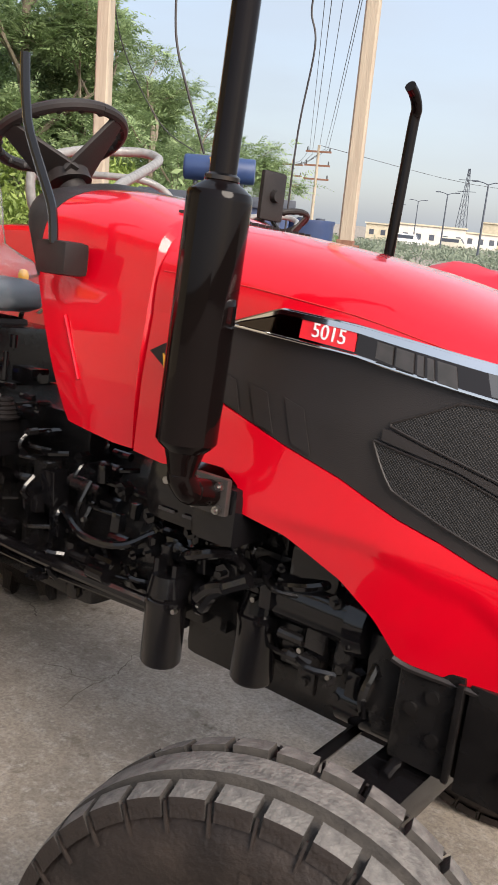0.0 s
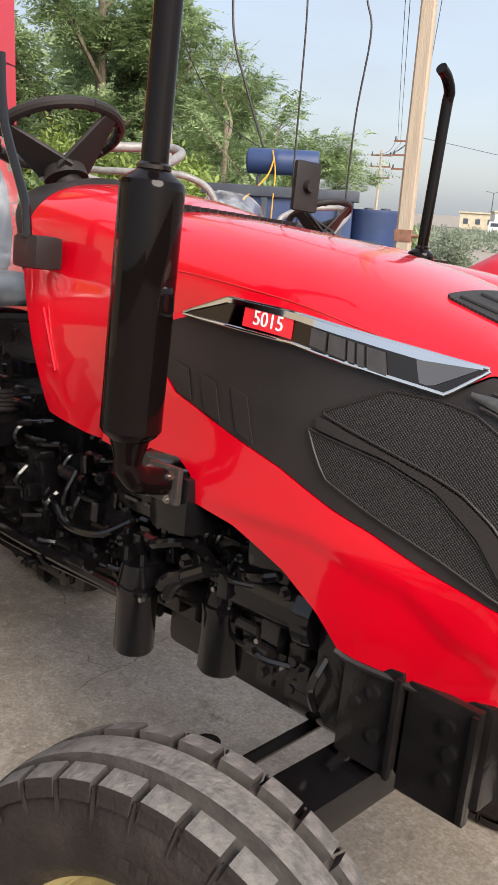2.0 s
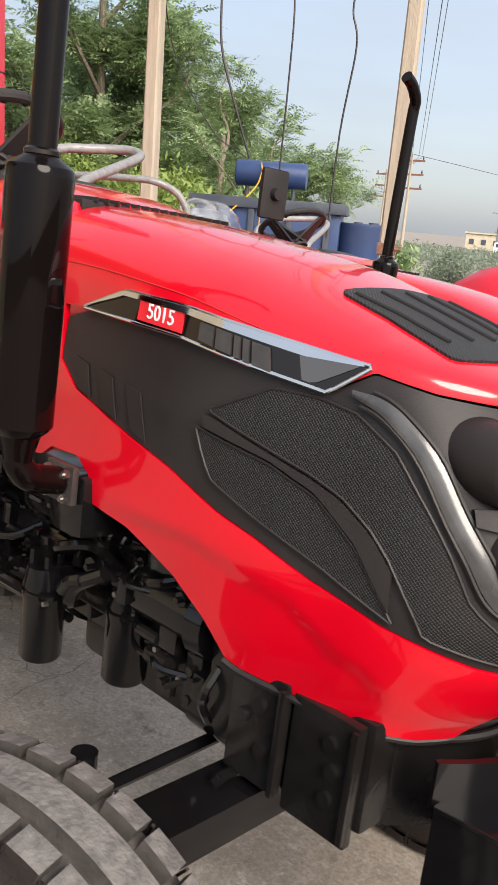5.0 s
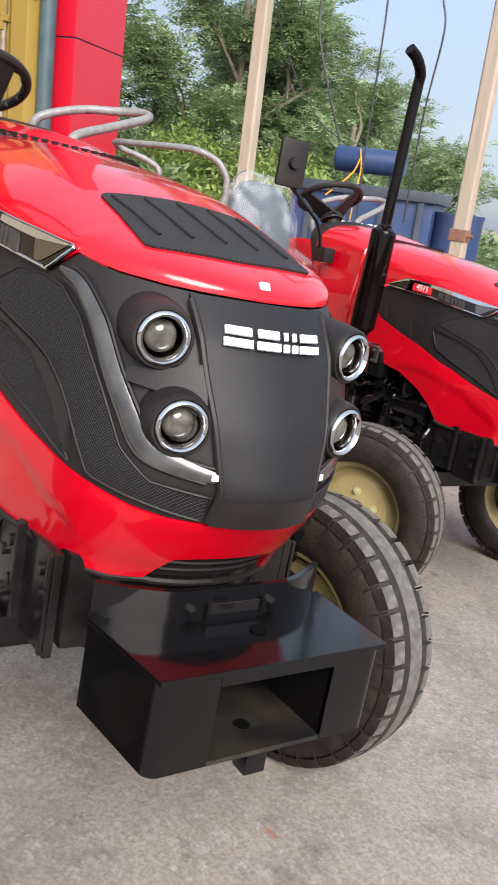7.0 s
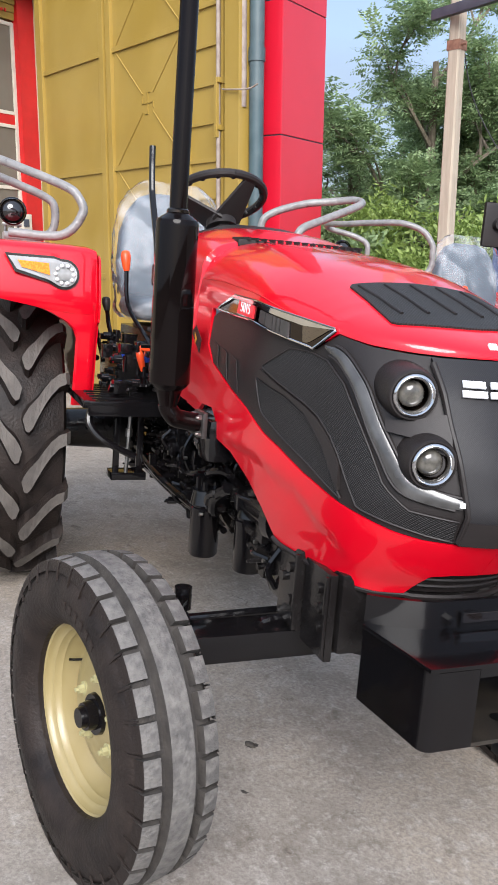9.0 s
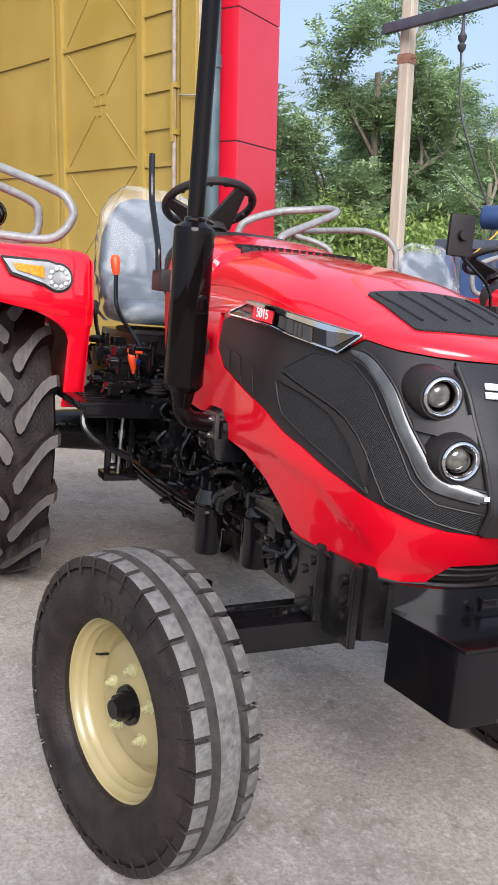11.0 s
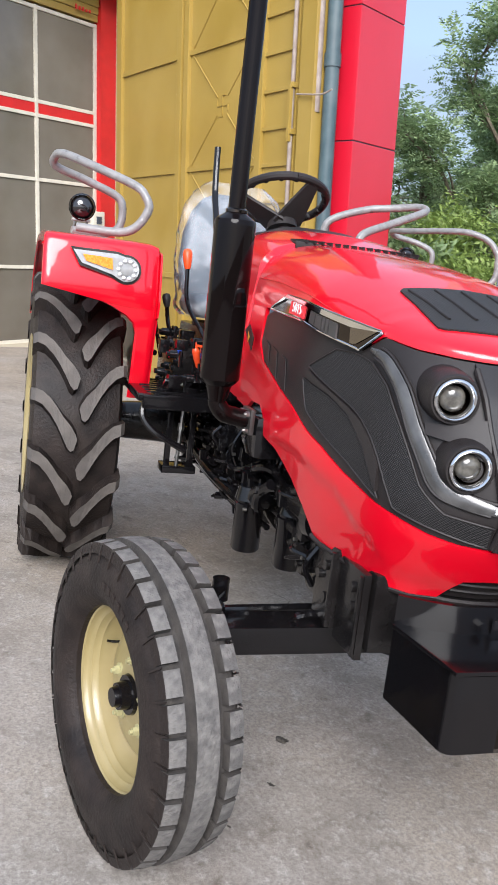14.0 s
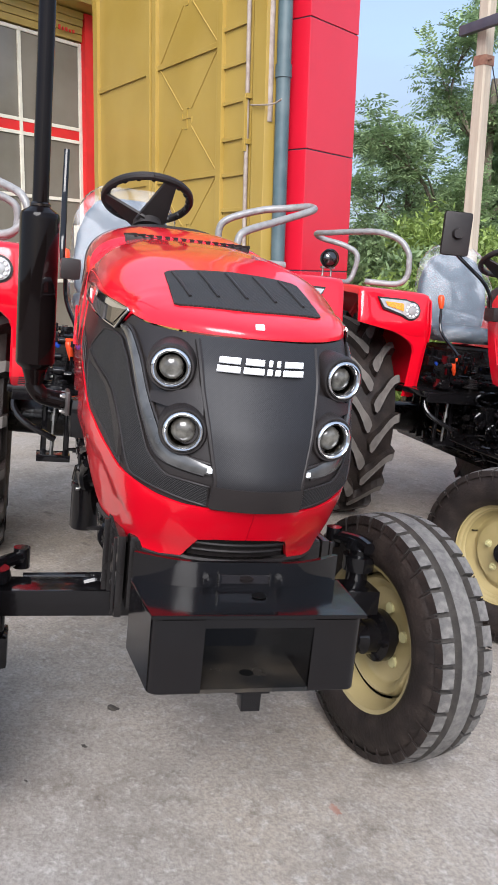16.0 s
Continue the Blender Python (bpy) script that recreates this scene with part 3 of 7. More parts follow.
# ---- the tractor: x ahead, y to its left, z up, from the ground under the front axle ----
PLAN = [(-1.3, .36), (-.75, .362), (-.4, .362), (-.14, .358), (0, .342), (.13, .315), (.22, .297), (.29, .272), (.345, .233), (.39, .185), (.43, .122), (.452, .06), (.458, 0)]
_plan = [Vector((x, y, 0)) for x, y in PLAN] + [Vector((.452, -.06, 0))]
_dense = smooth_line(_plan, 40)[:40 * 12 + 1]
PX = [p.x for p in _dense]
PY = [max(p.y, 0.0) for p in _dense]
PS = [0.0]
for _a, _b in zip(_dense, _dense[1:]):
    PS.append(PS[-1] + (_b - _a).length)
_zero = interp(0, PX, PS)
PS = [q - _zero for q in PS]
TIP = PS[-1]
ZK, XF = (.70, .78, .82, .91, .98, 1.09, 1.225, 1.30, 1.33, 1.45), (.31, .34, .375, .44, .462, .447, .397, .338, .312, .24)
ZY, KY = (.70, .78, .85, .95, 1.0, 1.2, 1.33, 1.45), (.86, .895, .94, .985, 1.0, .985, .945, .90)
_zs = np.linspace(.55, 1.60, 421)
_ker = np.exp(-np.linspace(-2, 2, 25) ** 2)
_ker /= _ker.sum()
_kx = np.convolve(np.pad(np.interp(_zs, ZK, XF), 12, mode="edge"), _ker, mode="valid")
_ky = np.convolve(np.pad(np.interp(_zs, ZY, KY), 12, mode="edge"), _ker, mode="valid")


def skin(s, z, out=0.0, side=-1):
    """A point of the bonnet's flank: s metres along its plan from x = 0, at height z, pushed out by `out`."""
    def at(q, zz):
        x, y = interp(q, PS, PX), interp(q, PS, PY)
        if x > -.25:
            x = -.25 + (x + .25) * (interp(zz, _zs, _kx) + .25) / .708
        return Vector((x, -y * interp(zz, _zs, _ky), zz))
    p = at(s, z)
    if out:
        u = at(min(s + .04, TIP), z) - at(s - .04, z)
        w = at(s, z + .03) - at(s, z - .03)
        p += u.cross(w).normalized() * out
    return Vector((p.x, p.y * (1 if side < 0 else -1), p.z))


def curve_of(pts):
    xs, ys = zip(*pts)
    return lambda s: interp(s, xs, ys)


BORDER = curve_of([(-.8, 1.344), (-.5, 1.344), (-.206, 1.325), (.10, 1.292), (.16, 1.296), (.241, 1.326), (.343, 1.309), (.44, 1.302), (.5, 1.300), (.634, 1.298)])
RED_UP = curve_of([(-.74, 1.344), (-.584, 1.344), (-.572, 1.238), (-.505, 1.186), (-.34, 1.134), (-.206, 1.10), (-.083, 1.056), (0, 1.034), (.104, .996), (.239, .959), (.299, .947), (.386, .925), (.455, .914), (.53, .912), (.634, .914)])
RED_LO = curve_of([(-.742, 1.036), (-.64, 1.027), (-.60, 1.032), (-.565, 1.056), (-.474, 1.058), (-.43, 1.03), (-.42, .978), (-.31, .96), (-.18, .908), (-.093, .852), (-.027, .790), (.015, .782), (.2, .770), (.325, .760), (.40, .757), (.475, .764), (.512, .820), (.56, .828), (.634, .830)])
CREASE = curve_of([(-.74, 1.0), (-.416, .990), (-.14, 1.0), (.072, .954), (.169, .895), (.232, .880), (.30, .84), (.34, .80), (.634, .78)])


def ramp01(q):
    q = min(max(q, 0.0), 1.0)
    return q * q * (3 - 2 * q)


def steps(a, b, d):
    n = max(int(round((b - a) / d)), 1)
    return [a + (b - a) * i / n for i in range(n + 1)]


def flank(bm, lo, hi, s0, s1, side, out=0.0, thick=0.012, ds=0.012, nz=10, mat=0, dent=None):
    """A panel on the flank between two curves of the height."""
    rows = []
    for s in steps(s0, s1, ds):
        a, b = lo(s), hi(s)
        rows.append([skin(s, a + (b - a) * k / nz, out - (dent(s, a + (b - a) * k / nz) if dent else 0), side) for k in range(nz + 1)])
    if side > 0:
        rows = [r[::-1] for r in rows]
    return sheet(bm, rows, thick, mat)


SPINE_X, SPINE_Z = (-.76, -.57, -.41, -.26, -.16, -.02, .1, .18, .25, .30, .32), (1.565, 1.549, 1.529, 1.505, 1.485, 1.447, 1.406, 1.378, 1.354, 1.336, 1.326)


def shell(s, v):
    """The top of the bonnet: v = 0 on its lower edge, 1 on the middle line (right half)."""
    e = skin(s, BORDER(s))
    cx = interp(s, (-.76, 0, .3, .634), (-.76, -.01, .18, .297))
    c = Vector((cx, 0, interp(cx, SPINE_X, SPINE_Z)))
    a = v * math.pi / 2
    h, w = 1 - math.cos(a) ** (2 / 2.9), math.sin(a) ** (2 / 2.9)
    k = interp(s, (.15, .5, .634), (0, .35, .5))
    w = w + (h - w) * k
    return Vector((e.x + (c.x - e.x) * h, e.y + (c.y - e.y) * h, e.z + (c.z - e.z) * w))


_sx = [[shell(s, v) for v in np.linspace(0.05, 1, 40)] for s in np.linspace(-.74, TIP, 90)]
_flat = [p for r in _sx for p in r]
_tree = BVHTree.FromPolygons(_flat, [(i * 40 + j, i * 40 + j + 1, (i + 1) * 40 + j + 1, (i + 1) * 40 + j) for i in range(89) for j in range(39)])


def top_z(x, y):
    """The height of the bonnet's top at (x, y)."""
    hit = _tree.ray_cast(Vector((x, -max(abs(y), .002), 2)), Vector((0, 0, -1)))[0]
    return hit.z if hit else 1.3


V0, V1, VW0, VW1 = -.024, .247, .183, .186


def bonnet(root):
    rows = []
    vs = list(np.linspace(0, 1, 22))
    for s in [*steps(-.732, .1, .03), *steps(.1, TIP, .012)[1:]]:
        right = [shell(s, v) for v in vs]
        rows.append(right + [Vector((p.x, -p.y, p.z)) for p in right[-2::-1]])
    top = part("bonnet", sheet(bmesh.new(), rows, 0.012), RED, root, "glossy red bonnet with a dark vent on top", angle=50)
    # vent on top
    def vent_row(x, lift):
        w = interp(x, (V0, V0 + .012, V1 - .012, V1), (VW0 - .012, VW0, VW1, VW1 - .012))
        return [Vector((x - .030 * (y / w) ** 2 * ramp01((x - V0) / (V1 - V0)), y, top_z(x - .030 * (y / w) ** 2 * ramp01((x - V0) / (V1 - V0)), y) + lift)) for y in np.linspace(-w, w, 33)]
    part("vent", sheet(bmesh.new(), [vent_row(x, .005) for x in np.linspace(V0, V1, 24)], .008), VENT, top, "dark mesh vent with raised ribs")
    for y in (-.155, -.085, -.012, .062, .135):
        bm = bmesh.new()
        tube(bm, [(x, y + .12 * (x - V0) - .01, top_z(x, y + .12 * (x - V0) - .01) + .006) for x in np.linspace(V0 + .02, V1 - .075, 9)], .0042, segs=8)
        part("vent_rib", bm, PLASTIC, top)
    part("emblem", one_box(-.003, .003, -.0105, .0105, -.008, .008, Matrix.Translation((.324, 0, top_z(.324, 0) + .002)) @ Matrix.Rotation(radians(-35), 4, "Y"), bevel=.002), WHITE, top, "small white square mark")
    # raised crease along each shoulder
    for sg in (-1, 1):
        bm = bmesh.new()
        tube(bm, [(lambda p: (p.x, p.y * -sg, p.z))(shell(s, .17)) for s in steps(-.72, .05, .04)], .0016, segs=6)
        part("seam", bm, JAMB, top)
    # louvres between bonnet and cowl
    bm = bmesh.new()
    box(bm, -.80, -.735, -.22, .22, 1.535, 1.562, bevel=.004)
    for k in range(15):
        y = -.20 + .0286 * k
        box(bm, -.805, -.725, y - .004, y + .004, 1.56, 1.570, Matrix.Translation((-.765, y, 1.565)) @ Matrix.Rotation(.4, 4, "Z") @ Matrix.Translation((.765, -y, -1.565)))
    part("louvre", bm, PLASTIC, top)
    for side, word in ((-1, ""), (1, "")):
        red = part("side_panel", flank(bmesh.new(), RED_LO, RED_UP, -.73, TIP - .0005, side, ds=.008, nz=14,
                   dent=lambda s, z: .006 * ramp01((CREASE(s) - z) / .02) * ramp01((s + .42) / .18) * ramp01((.34 - s) / .10)), RED, root, "glossy red lower side panel with a sharp crease", angle=40)
        blk = part("grille_panel", flank(bmesh.new(), lambda s: RED_UP(s) + .002, lambda s: BORDER(s) - .002 - .30 * max(-.50 - s, 0), -.570, .537, side, out=-.004, nz=16), PLASTIC, root, "black plastic side panel with mesh grilles")
        up_hi = curve_of([(-.112, 1.222), (-.06, 1.243), (.025, 1.276), (.12, 1.275), (.191, 1.262), (.251, 1.217), (.299, 1.137), (.356, 1.023), (.41, .981), (.518, .969)])
        up_lo = curve_of([(-.112, 1.216), (.033, 1.177), (.10, 1.158), (.154, 1.137), (.20, 1.103), (.234, 1.063), (.295, .964), (.37, .947), (.46, .930), (.518, .922)])
        lo_hi = curve_of([(-.143, 1.186), (.02, 1.158), (.109, 1.126), (.182, 1.065), (.246, .974)])
        lo_lo = curve_of([(-.143, 1.182), (-.12, 1.135), (-.097, 1.105), (-.007, 1.069), (.12, 1.024), (.246, .972)])
        part("mesh_insert", flank(bmesh.new(), up_lo, up_hi, -.112, .518, side, out=.001, thick=.004, ds=.02, nz=8), GRILLE, blk, "fine black mesh")
        part("mesh_insert", flank(bmesh.new(), lo_lo, lo_hi, -.143, .246, side, out=.001, thick=.004, ds=.02, nz=6), GRILLE, blk, "fine black mesh")
        for lo, hi, a, b in ((up_lo, up_hi, -.112, .518), (lo_lo, lo_hi, -.143, .246)):
            ring = [skin(s, hi(s), .001, side) for s in steps(a, b, .015)] + [skin(s, lo(s), .001, side) for s in steps(a, b, .015)[::-1]]
            bm = bmesh.new()
            tube(bm, ring + [ring[0]], .0026, segs=6)
            part("mesh_rim", bm, PLASTIC, blk)
        # broad raised arch between the two meshes
        bm = bmesh.new()
        flank(bm, lambda s: lo_hi(s) + .007, lambda s: up_lo(s) - .006, -.125, .24, side, out=.006, thick=.012, ds=.015, nz=4)
        part("arch", bm, PLASTIC, blk)
        # pressed slots behind the meshes
        for s0 in (-.522, -.440, -.352):
            zt = 1.244 - .15 * (s0 + .478)
            zb = RED_UP(s0 + .10) + .030
            grid = [[skin(s0 + .046 * q + .36 * (zt - z), z - .012 * q, -.0002, side) for z in np.linspace(zb, zt, 8)] for q in np.linspace(0, 1, 5)]
            part("slot", sheet(bmesh.new(), grid if side < 0 else [r[::-1] for r in grid], .002), PLASTIC, blk)
        # light strip
        strip = [(.190, 1.291), (.25, 1.273), (.30, 1.218), (.334, 1.143), (.362, 1.09), (.387, 1.048), (.415, 1.026), (.46, 1.015), (.522, 1.006)]
        bm = bmesh.new()
        P = smooth_line([Vector((a, b, 0)) for a, b in strip], 5)
        rows = []
        for i, p in enumerate(P):
            d = (P[min(i + 1, len(P) - 1)] - P[max(i - 1, 0)]).normalized()
            nrm = Vector((-d.y, d.x, 0))
            w = .005 + .0105 * min(i / 6, 1) * min((len(P) - 1 - i) / 8 + .4, 1)
            rows.append([skin(min(p.x + nrm.x * w * q, TIP), p.y + nrm.y * w * q, .006 + .003 * (1 - q * q), side) for q in (-1, -.6, 0, .6, 1)])
        if side > 0:
            rows = [r[::-1] for r in rows]
        lamp = part("light_strip", sheet(bm, rows, .006), DRL, root, "curved clear daytime light strip", angle=60)
        part("strip_end", flank(bmesh.new(), lambda s: 1.002, lambda s: 1.012, .514, .525, side, out=.012, thick=.008, ds=.014, nz=1), WHITE, lamp)
        bm = bmesh.new()
        for q in (-1, 1):
            tube(bm, [skin(min(p.x + q * .016, TIP), p.y + q * .012, .002, side) for p in P[2:]], .004, segs=6)
        part("strip_edge", bm, PLASTIC, lamp)
        # chrome badge with the model plate
        b_hi = curve_of([(-.506, 1.347), (-.39, 1.388), (-.20, 1.377), (-.046, 1.362), (.236, 1.333)])
        b_lo = curve_of([(-.506, 1.343), (-.206, 1.325), (.137, 1.284), (.236, 1.329)])
        badge = part("badge", flank(bmesh.new(), b_lo, b_hi, -.506, .236, side, out=.007, thick=.012, ds=.02, nz=4), DARK_CHROME, root, "dark chrome badge with a bright edge")
        ring = [skin(s, b_hi(s), .008, side) for s in steps(-.506, .236, .02)] + [skin(s, b_lo(s), .008, side) for s in steps(-.506, .236, .02)[::-1]]
        bm = bmesh.new()
        tube(bm, ring + [ring[0]], .0034, segs=8)
        part("badge_edge", bm, CHROME, badge)
        # broad bright bevel along the upper edge
        part("badge_bevel", flank(bmesh.new(), lambda s: b_hi(s) - interp(s, (-.506, -.40, .10, .225), (.001, .010, .016, .004)), lambda s: b_hi(s) - .001, -.49, .225, side, out=.0125, thick=.006, ds=.02, nz=2), CHROME, badge)
        part("badge_tip", flank(bmesh.new(), lambda s: max(b_lo(s) + .006, 1.296 + .35 * (s - .12)), lambda s: b_hi(s) - .004, .09, .225, side, out=.009, thick=.004, ds=.015, nz=2), BADGE_TIP, badge)
        part("model_plate", flank(bmesh.new(), lambda s: 1.341 - .07 * (s + .35), lambda s: 1.378 - .07 * (s + .35), -.340, -.212, side, out=.011, thick=.006, ds=.03, nz=2), PLATE_RED, badge, "small red model plate")
        # the maker's mark stays plain slanted bars
        for k, wdt in enumerate((.040, .040, .014, .014, .040)):
            a = -.155 + sum((.040, .040, .014, .014, .040)[:k]) + .008 * k
            part("mark_bar", flank(bmesh.new(), lambda s: 1.318 - .165 * (s + .1), lambda s: 1.350 - .12 * (s + .1), a, a + wdt, side, out=.012, thick=.005, ds=.02, nz=1), INK, badge)
        # lower lip seam
        bm = bmesh.new()
        tube(bm, [skin(s, RED_LO(s) - .006, -.004, side) for s in steps(-.03, .475, .02)] + [skin(s, .754, -.006, side) for s in steps(.49, TIP, .02)], .007, segs=6)
        part("rubber_seal", bm, PLASTIC, red)
        # black lip under the nose
        part("nose_lip", flank(bmesh.new(), lambda s: .762, lambda s: RED_LO(s) - .003, .485, TIP - .0005, side, out=-.014, thick=.01, ds=.015, nz=4), PLASTIC, red, "black lip under the nose")
        bm = bmesh.new()
        for z in (.782, .802):
            tube(bm, [skin(s, z, -.010, side) for s in steps(.50, TIP, .02)], .004, segs=6)
        part("lip_rib", bm, PLASTIC, red)
    front(root)


def front(root):
    """The flat middle grille, its frame and the four headlights."""
    edge = curve_of([(.90, .525), (.92, .527), (.985, .535), (1.16, .499), (1.30, .478)])
    rows = []
    for z in steps(.918, 1.296, .018):
        e = skin(edge(z) - .004, z)
        n = 16
        row = []
        for k in range(n + 1):
            y = e.y + (-2 * e.y) * k / n
            bulge = (1 - (y / e.y) ** 2)
            row.append(Vector((e.x + .010 + .030 * bulge, y, z)))
        rows.append(row)
    rows = [r[::-1] for r in rows]
    g = part("front_grille", sheet(bmesh.new(), rows, .012), FRONT_MESH, root, "dark fine-meshed front grille with a white maker's mark", angle=60)
    low = [[p + Vector((.004, 0, 0)) for p in r] for r in rows if r[0].z < .985]
    part("lower_band", sheet(bmesh.new(), low, .006), PLASTIC, g)
    # white mark: plain slanted blocks, no letters
    def blk(y0, y1, z0, z1, lean=.0):
        e = skin(edge(1.22) + .012, 1.225)
        for a in (0,):
            f = lambda y, z: Vector((skin(edge(z) + .012, z).x + .012 + .030 * (1 - (y / e.y) ** 2), y + lean * (z - 1.22), z))
            rows_ = [[f(y0 + (y1 - y0) * i / 3, z0), f(y0 + (y1 - y0) * i / 3, z1)] for i in range(4)]
            part("mark_bar", sheet(bmesh.new(), [r[::-1] for r in rows_], .004), WHITE, g)
    zc = 1.238
    y = -.108
    for w in (.050, .046, .012, .012, .050):
        blk(y, y + w, zc - .0155, zc - .003, .25)
        blk(y + .002, y + w - .002, zc + .003, zc + .0155, .25)
        y += w + .007
    # frames that flank the grille
    for side in (-1, 1):
        bm = bmesh.new()
        tube(bm, [skin(edge(z) - .001, z, .004, side) for z in steps(.925, 1.282, .02)], .0075, segs=8)
        part("grille_post", bm, PLASTIC, g)
    for side in (-1, 1):
        for (x, y, z), r in (((.349, .203, 1.221), .055), ((.402, .174, 1.087), .054)):
            head = Vector((x, y * side, z))
            aim = Vector((1, .22 * side, -.06)).normalized()
            rot = aim.to_track_quat("X", "Z").to_matrix().to_4x4()
            m = Matrix.Translation(head + aim * .012) @ rot
            bm = bmesh.new()
            lathe(bm, [(.061, -.15), (.0605, -.085), (.058, -.035), (.0548, -.010), (.0533, -.003), (.051, .001), (.047, .001), (.045, -.004), (.044, -.03)], 44, "X", m=m, caps=(1, 0))
            lp = part("headlight", bm, PLASTIC, root, "round headlight with a chrome ring in a black pod", angle=50)
            bm = bmesh.new()
            lathe(bm, [(.0455, -.006), (.0458, .003), (.0435, .0075), (.0405, .0085), (.0375, .0055), (.0345, -.001), (.0335, -.008), (.041, -.012)], 52, "X", m=m, closed=True)
            part("bezel", bm, CHROME, lp, "chrome ring", angle=60)
            bm = bmesh.new()
            lathe(bm, [(.0350, -.006), (.0335, -.016), (.031, -.026), (.020, -.036), (.004, -.040)], 32, "X", m=m, caps=(0, 1))
            part("bowl", bm, BADGE_TIP, lp, angle=60)
            bm = bmesh.new()
            bmesh.ops.create_uvsphere(bm, u_segments=20, v_segments=12, radius=.029, matrix=m @ Matrix.Translation((-.022, 0, 0)) @ Matrix.Diagonal((.62, 1, 1, 1)))
            part("lens", bm, PROJECTOR, lp, "bulging clear projector lens")
        # recess around the lamps and the bar between them
        bar_lo, bar_hi = curve_of([(.335, 1.140), (.42, 1.130), (.498, 1.095)]), curve_of([(.335, 1.158), (.42, 1.166), (.498, 1.185)])
        part("lamp_bar", flank(bmesh.new(), bar_lo, bar_hi, .360, .498, side, out=.010, thick=.024, ds=.012, nz=3), PLASTIC, root, angle=40)


def cowl_ring(u, grow=0.0):
    """Half a cross-section of the cowl, u = 0 at the bonnet and 1 at its rear edge."""
    def rear(z):
        return interp(z, (1.04, 1.06, 1.158, 1.337, 1.49, 1.58, 1.65), (-.955, -.976, -1.03, -1.116, -1.185, -1.20, -1.20))
    right = []
    zb = 1.036 + .024 * max(u - .3, 0)
    for z in (0, .07, .15, .26, .40, .55, .70, .85, 1.0):
        zz = zb + (1.44 - zb) * z
        y = interp(zz, (1.04, 1.12, 1.2, 1.28, 1.36, 1.44), (.353, .3575, .358, .353, .344, .333)) * (1 - .10 * max(u - .55, 0) ** 2)
        right.append(Vector((-.740 + u * (rear(zz) + .740), -y - grow, zz)))
    zt = 1.566 + .055 * math.sin(min(u * 1.4, 1) * math.pi / 2) + grow
    y0 = -right[-1].y
    for k in range(1, 15):
        a = k / 14 * math.pi / 2
        right.append(Vector((-.740 + u * (rear(1.44 + (zt - 1.44) * math.sin(a)) + .740), -y0 * math.cos(a) ** (2 / 2.8), 1.44 + (zt - 1.44) * math.sin(a) ** (2 / 2.8))))
    return right


